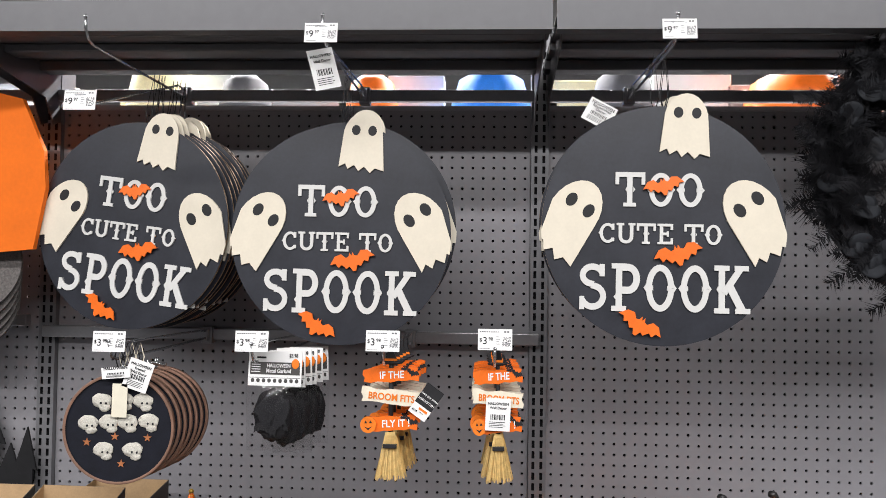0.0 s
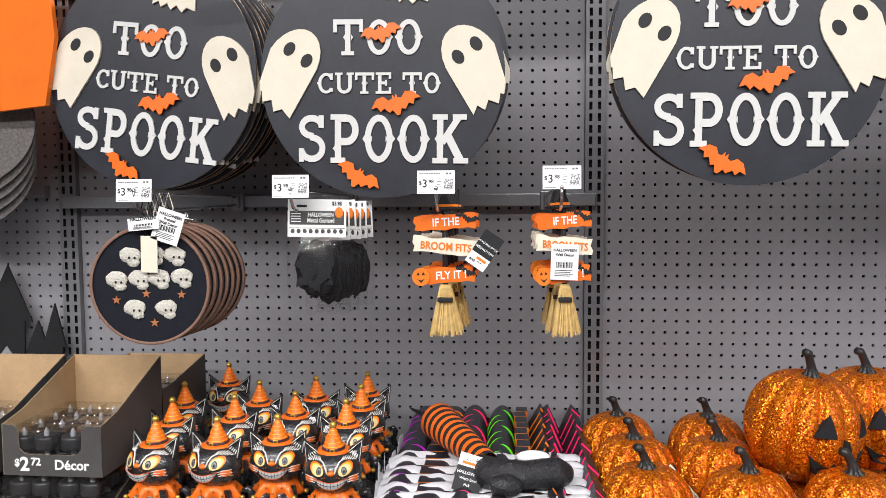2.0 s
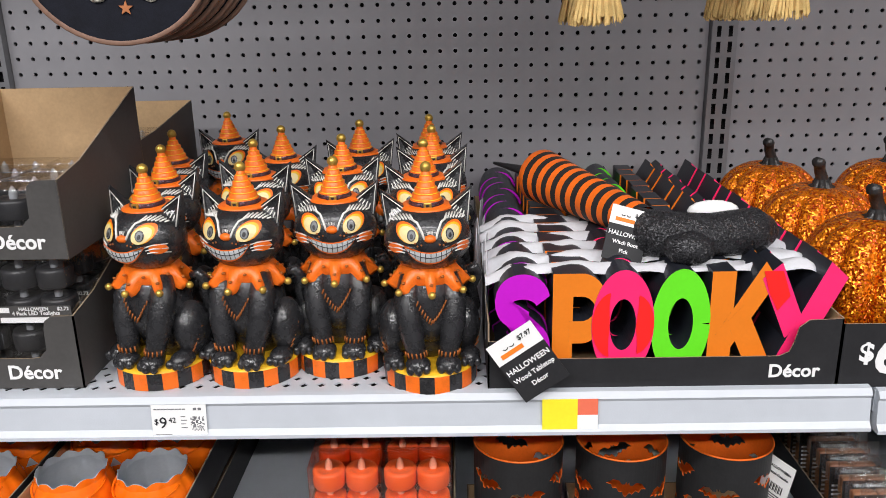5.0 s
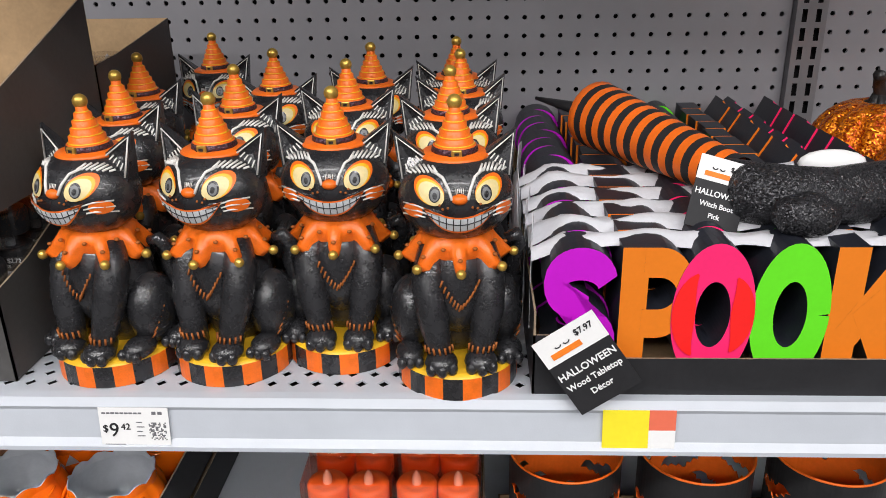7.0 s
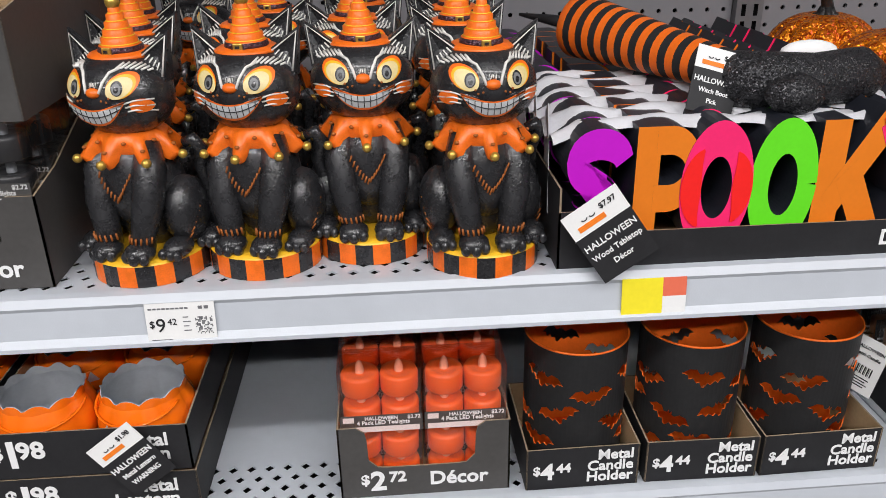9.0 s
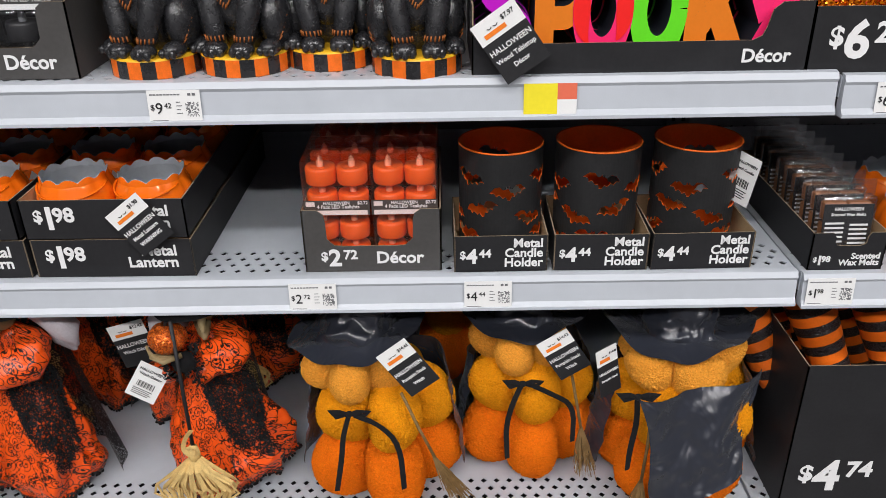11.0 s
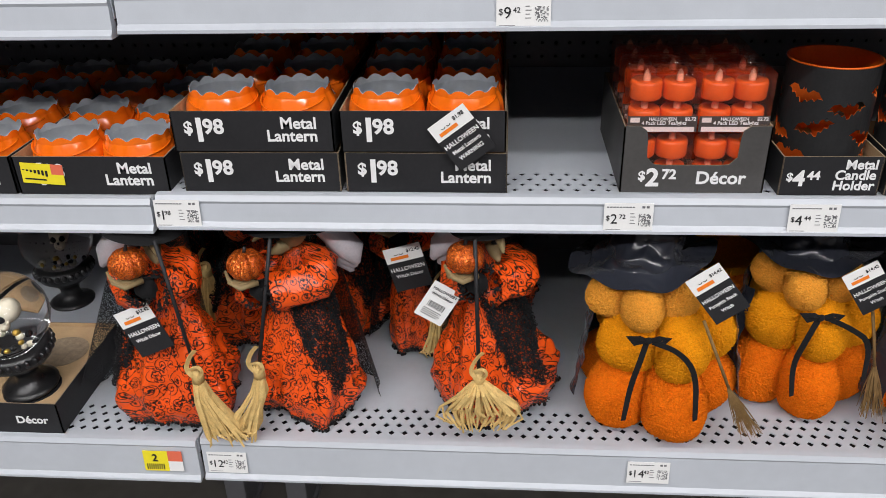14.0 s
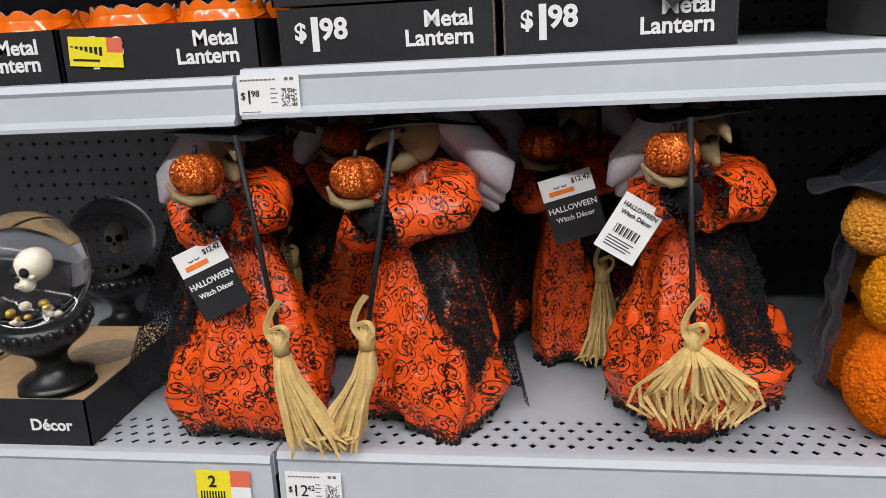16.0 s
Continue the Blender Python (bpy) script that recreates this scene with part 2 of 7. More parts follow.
CREAM = mat("cream_painted_board", (0.72, 0.66, 0.54), 0.55, 0, 0.05, 20)
LETTERWHITE = mat("white_painted_letters", (0.64, 0.64, 0.62), 0.5, 0, 0.03)
MDF = mat("raw_board_edge", (0.30, 0.21, 0.13), 0.8, 0, 0.2, 60)
CLEAR = clear("clear_plastic")


# ---- mesh building ----
class Mk:
    """Gathers vertices and faces of one mesh, with a material slot for each face."""

    def __init__(self):
        self.v, self.f, self.mi, self.sm = [], [], [], []

    def add(self, vs, fs, mi=0, smooth=False, m=None):
        o = len(self.v)
        if m is not None:
            vs = [m @ Vector(p) for p in vs]
        self.v += [tuple(p) for p in vs]
        self.f += [tuple(i + o for i in f) for f in fs]
        self.mi += [mi] * len(fs)
        self.sm += [smooth] * len(fs)
        return self

    def box(self, a, b, mi=0, m=None, bev=0.0):
        (x0, y0, z0), (x1, y1, z1) = a, b
        if not bev:
            vs = [(x, y, z) for x in (x0, x1) for y in (y0, y1) for z in (z0, z1)]
            return self.add(vs, [(0, 1, 3, 2), (4, 6, 7, 5), (0, 4, 5, 1), (2, 3, 7, 6), (0, 2, 6, 4), (1, 5, 7, 3)], mi, False, m)
        bm = bmesh.new()
        bmesh.ops.create_cube(bm, size=1, matrix=Matrix.Translation(((x0 + x1) / 2, (y0 + y1) / 2, (z0 + z1) / 2)) @ Matrix.Diagonal((x1 - x0, y1 - y0, z1 - z0, 1)))
        bmesh.ops.bevel(bm, geom=bm.edges[:], offset=bev, segments=2, profile=0.5, affect="EDGES")
        bm.verts.index_update()
        vs, fs = [v.co.copy() for v in bm.verts], [[v.index for v in f.verts] for f in bm.faces]
        bm.free()
        return self.add(vs, fs, mi, False, m)

    def lathe(self, prof, n=24, mi=0, m=None, smooth=True, rib=0.0, ribs=8, sweep=1.0):
        vs, fs = [], []
        for r, z in prof:
            for i in range(n):
                a = 2 * math.pi * i / n
                k = r * (1 - rib * (1 - abs(math.sin(a * ribs / 2))) ** 2)
                vs.append((k * math.cos(a), k * math.sin(a), z))
        for j in range(len(prof) - 1):
            for i in range(n):
                i2 = (i + 1) % n
                fs.append((j * n + i, j * n + i2, (j + 1) * n + i2, (j + 1) * n + i))
        return self.add(vs, fs, mi, smooth, m)

    def tube(self, pts, r, n=8, mi=0, m=None, smooth=True, cap=True):
        pts = [Vector(p) for p in pts]
        rs = r if isinstance(r, (list, tuple)) else [r] * len(pts)
        vs, fs, side = [], [], None
        for i, p in enumerate(pts):
            d = (pts[min(i + 1, len(pts) - 1)] - pts[max(i - 1, 0)]).normalized()
            if side is None:
                side = d.orthogonal().normalized()
            side = (side - d * side.dot(d)).normalized()
            up = d.cross(side)
            for k in range(n):
                a = 2 * math.pi * k / n
                vs.append(p + (side * math.cos(a) + up * math.sin(a)) * rs[i])
        for j in range(len(pts) - 1):
            for k in range(n):
                k2 = (k + 1) % n
                fs.append((j * n + k, j * n + k2, (j + 1) * n + k2, (j + 1) * n + k))
        if cap:
            fs += [tuple(range(n))[::-1], tuple(range((len(pts) - 1) * n, len(pts) * n))]
        return self.add(vs, fs, mi, smooth, m)

    def ell(self, c, r, mi=0, m=None, nu=16, nv=10, rough=0.0):
        vs, fs = [], []
        for j in range(nv + 1):
            b = math.pi * j / nv - math.pi / 2
            for i in range(nu):
                a = 2 * math.pi * i / nu
                d = Vector((math.cos(b) * math.cos(a), math.cos(b) * math.sin(a), math.sin(b)))
                k = 1 + (rough * noise.noise(d * 2.3 + Vector(c) * 40) if rough else 0)
                vs.append((c[0] + r[0] * d.x * k, c[1] + r[1] * d.y * k, c[2] + r[2] * d.z * k))
        for j in range(nv):
            for i in range(nu):
                i2 = (i + 1) % nu
                fs.append((j * nu + i, j * nu + i2, (j + 1) * nu + i2, (j + 1) * nu + i))
        return self.add(vs, fs, mi, True, m)

    def slab(self, pts, t, mi=0, side=None, m=None, y=0.0, back=None):
        """A flat outline in x and z, its face at y towards -y, t thick."""
        n = len(pts)
        area = sum(pts[i][0] * pts[(i + 1) % n][1] - pts[(i + 1) % n][0] * pts[i][1] for i in range(n))
        if area < 0:
            pts = pts[::-1]
        vs = [(x, y, z) for x, z in pts] + [(x, y + t, z) for x, z in pts]
        o = len(self.v)
        self.add(vs, [tuple(range(n)), tuple(range(2 * n - 1, n - 1, -1))], mi, False, m)
        if back is not None:
            self.mi[-1] = back
        fs = [(i, i + n, (i + 1) % n + n, (i + 1) % n) for i in range(n)]
        self.f += [tuple(j + o for j in f) for f in fs]
        self.mi += [mi if side is None else side] * n
        self.sm += [False] * n
        return self

    def ring(self, pts_out, pts_in, t, mi=0, m=None, y=0.0):
        """A flat band between two outlines of one length, t thick."""
        n = len(pts_out)
        vs = [(x, y, z) for x, z in pts_out] + [(x, y, z) for x, z in pts_in] + [(x, y + t, z) for x, z in pts_out] + [(x, y + t, z) for x, z in pts_in]
        fs = []
        for i in range(n):
            j = (i + 1) % n
            fs += [(i, j, n + j, n + i), (2 * n + j, 2 * n + i, 3 * n + i, 3 * n + j), (j, i, 2 * n + i, 2 * n + j), (n + i, n + j, 3 * n + j, 3 * n + i)]
        return self.add(vs, fs, mi, False, m)

    def ob(self, name, mats, parent=None, label="", m=None):
        me = bpy.data.meshes.new(name)
        me.from_pydata(self.v, [], self.f)
        for q in mats if isinstance(mats, (list, tuple)) else [mats]:
            me.materials.append(q)
        me.polygons.foreach_set("material_index", self.mi)
        me.polygons.foreach_set("use_smooth", self.sm)
        me.update()
        o = new(name, me)
        if parent:
            o.parent = parent
        if label:
            tagged(o, label)
        if m is not None:
            o.matrix_basis = m
        return o


def empty(name, label, category, group="", m=None, kind=""):
    o = new(name)
    o.empty_display_size = 0.05
    if m is not None:
        o.matrix_basis = m
    return tagged(o, label, category, group, kind)


def ellipse(cx, cz, rx, rz, n=40, a0=0.0, a1=360.0, tilt=0.0):
    out, c, s = [], math.cos(radians(tilt)), math.sin(radians(tilt))
    k = n if a1 - a0 >= 360 else n - 1
    for i in range(n):
        a = radians(a0 + (a1 - a0) * i / k)
        x, z = rx * math.cos(a), rz * math.sin(a)
        out.append((cx + x * c - z * s, cz + x * s + z * c))
    return out


TEXTS = {}


def words(body, size, bold=0.0, align="LEFT", lead=0.85, depth=0.0006):
    """Vertices and faces of lettering in the built-in font, standing in x and z, facing -y."""
    key = (body, size, bold, align, depth)
    if key not in TEXTS:
        cu = bpy.data.curves.new("text", "FONT")
        cu.body, cu.size, cu.offset, cu.align_x, cu.space_line, cu.extrude = body, size, bold * size, align, lead, depth / 2
        cu.resolution_u = 3
        o = new("text", cu)
        bpy.context.view_layer.update()
        me = bpy.data.meshes.new_from_object(o.evaluated_get(bpy.context.evaluated_depsgraph_get()))
        TEXTS[key] = ([(v.co.x, -v.co.z, v.co.y) for v in me.vertices], [tuple(p.vertices) for p in me.polygons])
        bpy.data.objects.remove(o)
        bpy.data.curves.remove(cu)
        bpy.data.meshes.remove(me)
    return TEXTS[key]


def write(mk, body, size, x, z, y=-0.0005, bold=0.015, align="LEFT", mi=0, rot=0, m=None, lead=0.85, shear=0.0):
    vs, fs = words(body, size, bold, align, lead)
    mm = Matrix.Translation((x, y, z)) @ pose(0, 0, 0, 0, -rot, 0)
    return mk.add(vs, fs, mi, False, mm if m is None else m @ mm)


def price(mk, value, size, x, z, y=-0.0005, mi=0, m=None, bold=0.03, small=0.62):
    """A store price: small dollar sign, large figure, small cents."""
    whole, cents = value.split(".")
    write(mk, "$", size * 0.62, x, z + size * 0.28, y, bold, "LEFT", mi, 0, m)
    write(mk, whole, size * 1.2, x + size * (0.27 if whole[0] == "1" else 0.36), z, y, bold, "LEFT", mi, 0, m)
    wide = sum(0.40 if c == "1" else 0.68 for c in whole)
    write(mk, cents, size * small, x + size * ((0.30 if whole[0] == "1" else 0.38) + wide), z + size * (0.82 - small * 0.72), y, bold, "LEFT", mi, 0, m)


# ---- the shelving: sections 1.22 m wide ----
XA, XB = -1.10, 0.12
PEG_Y = 1.965


def holed(mk, x0, x1, z0, z1, dx, dz, r, deep, sides, to, mi=0, stagger=False):
    """A sheet with a grid of through holes; to(u, v, w) places a point of the sheet, w into it."""
    nx, nz = max(1, round((x1 - x0) / dx)), max(1, round((z1 - z0) / dz))
    dx, dz = (x1 - x0) / nx, (z1 - z0) / nz
    for j in range(nz):
        shift = dx / 2 if stagger and j % 2 else 0
        v0, v1 = z0 + j * dz, z0 + (j + 1) * dz
        if shift:
            for a, b in ((x0, x0 + shift), (x1 - shift, x1)):
                mk.add([to(a, v0, 0), to(b, v0, 0), to(b, v1, 0), to(a, v1, 0)], [(0, 1, 2, 3)], mi)
        for i in range(nx - (1 if shift else 0)):
            u0, u1 = x0 + i * dx + shift, x0 + (i + 1) * dx + shift
            cu, cv = (u0 + u1) / 2, (v0 + v1) / 2
            n = sides
            ring = [(cu + r * math.cos(2 * math.pi * k / n), cv + r * math.sin(2 * math.pi * k / n)) for k in range(n)]
            vs = [to(u1, v1, 0), to(u0, v1, 0), to(u0, v0, 0), to(u1, v0, 0)] + [to(a, b, 0) for a, b in ring] + [to(a, b, deep) for a, b in ring]
            if n == 8:
                fs = [(1, 0, 5, 6, 7), (2, 1, 7, 8, 9), (3, 2, 9, 10, 11), (0, 3, 11, 4, 5)]
            else:
                fs = [(1, 0, 5), (2, 1, 6), (3, 2, 7), (0, 3, 4), (0, 4, 5), (1, 5, 6), (2, 6, 7), (3, 7, 4)]
            fs += [(4 + k, 4 + (k + 1) % n, 4 + n + (k + 1) % n, 4 + n + k) for k in range(n)]
            mk.add(vs, fs, mi)


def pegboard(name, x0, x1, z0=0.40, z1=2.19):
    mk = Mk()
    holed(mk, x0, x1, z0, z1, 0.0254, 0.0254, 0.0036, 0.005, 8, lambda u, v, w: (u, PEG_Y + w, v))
    # black sheet behind the holes, its colour standing for the shade in them
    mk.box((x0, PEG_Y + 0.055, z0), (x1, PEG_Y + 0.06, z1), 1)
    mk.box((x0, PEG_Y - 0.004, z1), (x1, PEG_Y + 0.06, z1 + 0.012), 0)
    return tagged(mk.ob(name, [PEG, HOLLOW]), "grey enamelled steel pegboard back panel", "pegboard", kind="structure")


pegboard("wall_pegboard_1", XA + 0.022, XB - 0.022)
pegboard("wall_pegboard_2", XA - 0.72, XA - 0.022)
pegboard("wall_pegboard_3", XB + 0.022, XB + 0.80)
far = Mk()
far.box((XA - 2.5, PEG_Y, 0.1), (XA - 0.72, PEG_Y + 0.06, 2.19))
far.box((XB + 0.80, PEG_Y, 0.1), (XB + 2.5, PEG_Y + 0.06, 2.19))
far.box((XA - 0.72, PEG_Y, 0.1), (XB + 0.8, PEG_Y + 0.06, 0.40))
tagged(far.ob("wall_back_panel", PEG), "plain grey steel back panel of the shelving", "panel", kind="structure")


def post(x):
    """An upright: a face with two columns of slots, two side plates and a near-black sheet for the shade behind the
    slots.
    """
    t = empty("upright_post", "slotted grey steel shelving upright", "upright", "shelving uprights", pose(x, 0, 0))
    w, y0, y1 = 0.021, PEG_Y - 0.016, PEG_Y + 0.05
    cols = [-w, -0.013, -0.006, 0.006, 0.013, w]
    mk = Mk()
    z = 0.02
    while z < 3.0:
        for k in range(5):
            up = 0.008 if k in (1, 3) else 0.0254
            mk.add([(cols[k], y0, z), (cols[k + 1], y0, z), (cols[k + 1], y0, z + up), (cols[k], y0, z + up)], [(0, 1, 2, 3)])
        z += 0.0254
    mk.ob("slotted_face", POST, t)
    for a, b in ((-w, -w + 0.002), (w - 0.002, w)):
        mk = Mk()
        mk.box((a, y0 + 0.0005, 0), (b, y1, 3.0))
        mk.ob("side_plate", POST, t)
    # added backing, coloured near-black as the shade inside the slots
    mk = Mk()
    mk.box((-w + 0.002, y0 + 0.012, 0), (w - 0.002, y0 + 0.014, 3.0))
    mk.ob("slot_shade", HOLLOW, t)
    return t


for px in (XA - 1.22, XA, XB, XB + 1.22):
    post(px)


def shelf(x0, x1, front, top, lip, back=PEG_Y - 0.02, label="", perforated=True):
    """A steel shelf: deck with rows of diamond holes, ticket channel along the front, end brackets."""
    thing = empty("shelf", label or "light grey steel shelf with a plastic ticket channel", "shelf", "shelves", pose((x0 + x1) / 2, 0, top))
    h, g = (x1 - x0) / 2 - 0.004, 0.004
    deck = Mk()
    rows = front + 0.016
    deep = rows + 4 * 0.0165
    deck.add([(-h, front, 0), (h, front, 0), (h, rows, 0), (-h, rows, 0)], [(0, 1, 2, 3)])
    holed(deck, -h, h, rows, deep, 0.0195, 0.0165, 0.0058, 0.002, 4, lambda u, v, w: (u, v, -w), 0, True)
    deck.add([(-h, deep, 0), (h, deep, 0), (h, back, 0), (-h, back, 0)], [(0, 1, 2, 3)])
    # near-black sheet under the deck paints the shade seen through its holes
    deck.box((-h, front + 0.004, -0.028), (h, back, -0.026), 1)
    for k in (-1, 1):
        deck.box((k * h - 0.001, front + 0.004, -0.026), (k * h + 0.001, back, -0.001))
    for fy in (0.35, 0.7):
        yy = front + (back - front) * fy
        deck.box((-h, yy, -0.034), (h, yy + 0.05, -0.0285), 0)
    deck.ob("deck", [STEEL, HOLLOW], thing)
    ch = Mk()
    prof = [(front + 0.006, 0.002), (front - 0.002, 0.001), (front - 0.006, -0.006), (front - 0.004, -0.010), (front - 0.007, -lip + 0.010),
            (front - 0.012, -lip + 0.004), (front - 0.012, -lip), (front + 0.006, -lip)]
    n = len(prof)
    ch.add([(-h, y, z) for y, z in prof] + [(h, y, z) for y, z in prof],
           [(i, (i + 1) % n, (i + 1) % n + n, i + n) for i in range(n)] + [tuple(range(n))[::-1], tuple(range(n, 2 * n))])
    ch.ob("ticket_channel", STEEL, thing)
    for k in (-1, 1):
        br = Mk()
        br.slab([(front + 0.02, -0.03), (back, -0.03), (back, -0.16), (back - 0.05, -0.15), (front + 0.05, -0.045)], 0.003, 0, None,
                Matrix(((0, 1, 0, k * (h - 0.004)), (1, 0, 0, 0), (0, 0, 1, 0), (0, 0, 0, 1))))
        br.ob("bracket", POST, thing)
    return thing


S1, S2, S3 = 1.035, 0.782, 0.395
for a, b in ((XA - 1.22, XA), (XA, XB), (XB, XB + 1.22)):
    dz = -0.006 if a < XA else (-0.004 if a >= XB else 0)
    shelf(a, b, 1.362, S1 + dz, 0.046)
    shelf(a, b, 1.360, S2 + dz, 0.044)
    base = shelf(a, b, 1.338, S3 + dz, 0.072, label="light grey steel base deck of the shelving on short feet")
    for fx in (0.06, 1.16):
        ft = Mk()
        ft.box((-0.61 + fx - 0.02, 1.56, -S3 - dz), (-0.61 + fx + 0.02, 1.63, -0.036), 0, None, 0.003)
        ft.box((-0.61 + fx - 0.028, 1.555, -S3 - dz), (-0.61 + fx + 0.028, 1.64, -S3 - dz + 0.012), 0, None, 0.002)
        ft.ob("foot", DARKSTEEL, base)

# high stock shelf over the pegboard; the dark grey stands for shade on grey metal
for a, b in ((XA - 1.22, XA), (XA, XB), (XB, XB + 1.22)):
    hi = empty("stock_shelf", "grey steel stock shelf above the pegboard seen from below, coloured dark for its shade", "shelf", "stock shelves", pose((a + b) / 2, 0, 2.275))
    mk = Mk()
    h = (b - a) / 2 - 0.004
    mk.box((-h, 1.53, 0.012), (h, 1.96, 0.016))
    mk.ob("deck", DARKSTEEL, hi)
    mk = Mk()
    mk.box((-h, 1.528, -0.016), (h, 1.532, 0.045))
    mk.ob("front_lip", DARKSTEEL, hi)
    mk = Mk()
    mk.box((-h, 1.5325, -0.016), (h, 1.56, -0.013))
    mk.ob("return_flange", DARKSTEEL, hi)
    for yy, ww, zz in ((1.60, 0.045, -0.004), (1.71, 0.06, -0.006), (1.85, 0.05, -0.012)):
        rb = Mk()
        rb.box((-h, yy, zz), (h, yy + ww, 0.0115), 0, None, 0.003)
        # the wide rib is coloured lighter to stand for a stripe of reflected light
        rb.ob("rib", DARKSTEEL if ww < 0.06 else POST, hi)
    for k in (-1, 1):
        br = Mk()
        br.slab([(1.55, 0.01), (1.95, 0.01), (1.95, -0.12), (1.92, -0.13), (1.88, -0.07), (1.60, -0.03)], 0.003, 0, None,
                Matrix(((0, 1, 0, k * (h - 0.012)), (1, 0, 0, 0), (0, 0, 1, 0), (0, 0, 0, 1))))
        br.ob("bracket", DARKSTEEL, hi)


def crossbar(x0, x1, z, y=1.935):
    mk = Mk()
    mk.box((x0, y, z - 0.014), (x1, y + 0.022, z + 0.014), 0, None, 0.002)
    return tagged(mk.ob("hook_rail", BAR), "grey steel rail that carries the display hooks", "rail", "hook rails")


for a, b in ((XA - 1.22, XA), (XA, XB), (XB, XB + 1.22)):
    crossbar(a + 0.012, b - 0.012, 2.222)
crossbar(XA + 0.0, XB - 0.0, 1.634, 1.925)
crossbar(XA - 1.22, XA - 0.04, 1.660, 1.925)

# ---- the store round the aisle ----
mk = Mk()
mk.add([(-14, -9, 0), (14, -9, 0), (14, 12, 0), (-14, 12, 0)], [(0, 1, 2, 3)])
tagged(mk.ob("floor", FLOOR), "dark sealed concrete store floor", "floor", kind="structure")
mk = Mk()
mk.box((-14, -9, 5.0), (14, 12, 5.1))
tagged(mk.ob("ceiling", CEIL), "white store roof deck", "ceiling", kind="structure")
for nm, a, b in (("wall_north", (-14, 12, 0), (14, 12.2, 5)), ("wall_south", (-14, -9.2, 0), (14, -9, 5)), ("wall_west", (-14.2, -9, 0), (-14, 12, 5)), ("wall_east", (14, -9, 0), (14.2, 12, 5))):
    mk = Mk()
    mk.box(a, b)
    tagged(mk.ob(nm, FARWALL), "pale painted store wall", "wall", kind="structure")
# unseen stand-in for the shelves across the aisle, kept dark to cut bounce light
mk = Mk()
mk.box((-5, -2.0, 0.0), (5, -1.9, 2.2), 0, None, 0.01)
tagged(mk.ob("wall_opposite_stand_in", DARKSTEEL), "unseen dark panel standing in for the shelving across the aisle, dark to cut bounce light", "panel", kind="structure")


# ---- small repeated pieces: price tickets, hang tags, hooks ----
FADED = mat("faded_grey_ink", (0.16, 0.16, 0.17), 0.6)


def ticket(value, m, name_bar=True, group="price tickets"):
    """A white paper price ticket with a price, print bars and a code block."""
    t = empty("price_ticket", "white paper price ticket with black print reading $" + value, "price ticket", group, m)
    mk = Mk()
    mk.box((-0.030, 0, -0.0185), (0.030, 0.0008, 0.0185))
    mk.ob("card", WHITE, t)
    mk = Mk()
    price(mk, value, 0.0150, -0.0275, -0.008, bold=0.0, small=0.55)
    mk.ob("price_print", INK, t)
    mk = Mk()
    for k in range(9):
        mk.box((-0.027 + 0.0039 * k, -0.0004, 0.0128), (-0.0240 + 0.0039 * k, 0, 0.0142))
    for k in range(4):
        mk.box((0.002, -0.0004, 0.0046 - k * 0.0042), (0.0068 + (k % 2) * 0.0018, 0, 0.0054 - k * 0.0042))
    for k in range(2):
        mk.box((0.016 + 0.0052 * k, -0.0004, 0.0122), (0.0195 + 0.0052 * k, 0, 0.0150))
    mk.box((-0.027, -0.0004, -0.0160), (-0.009, 0, -0.0154))
    rnd = random.Random(len(value) * 7 + int(float(value) * 100))
    for i in range(13):
        for j in range(13):
            if rnd.random() < 0.5:
                mk.box((0.0125 + i * 0.00115, -0.0004, -0.0115 + j * 0.00128), (0.0125 + (i + 0.85) * 0.00115, 0, -0.0115 + (j + 0.85) * 0.00128))
    mk.ob("small_print", FADED, t)
    return t


def hang_tag(lines, m, w=0.05, h=0.066, value="", group="hang tags", light=False):
    """A printed hang tag: white head with a small orange mark, black body with white words."""
    t = empty("hang_tag", ("white" if light else "black and white") + " hang tag reading " + " ".join(lines).lower(), "hang tag", group, m)
    mk = Mk()
    split = h * 0.34
    mk.box((-w / 2, 0, -h), (w / 2, 0.0008, -split + 0.0), 1 if not light else 0)
    mk.box((-w / 2, 0, -split), (w / 2, 0.0008, 0), 0)
    mk.ob("card", [WHITE, CARD], t)
    mk = Mk()
    if light:
        for k, tx in enumerate(lines):
            write(mk, tx, w * 0.14, 0, -h * (0.2 + 0.13 * k), align="CENTER")
        for k in range(12):
            mk.box((-w * 0.3 + k * w * 0.05, -0.0005, -h * 0.66), (-w * 0.3 + (k + 0.3 + 0.4 * (k % 2)) * w * 0.05, 0, -h * 0.5))
        for k in range(4):
            mk.box((-w * 0.35, -0.0005, -h * (0.74 + 0.05 * k)), (w * (0.3 - 0.08 * (k % 2)), 0, -h * (0.725 + 0.05 * k)))
        mk.ob("print", INK, t)
        return t
    for k, tx in enumerate(lines):
        write(mk, tx, w * (0.155 if k == 0 else 0.135), 0, -split - h * (0.2 + 0.15 * k), align="CENTER")
    mk.ob("lettering", INKW, t)
    mk = Mk()
    mk.box((-w * 0.36, -0.0005, -split * 0.82), (w * 0.12, 0, -split * 0.62), 1)
    for s in (-1, 1):
        mk.tube([(-w * 0.12 + s * w * 0.07 + w * 0.05 * math.cos(a), -0.0006, -split * 0.42 + w * 0.04 * math.sin(a)) for a in (3.4, 4.1, 4.7, 5.4, 6.0)], 0.0005, 5, 0)
    if value:
        write(mk, "$" + value, w * 0.13, w * 0.1, -split * 0.45)
    mk.ob("print", [INK, ORANGEINK], t)
    return t


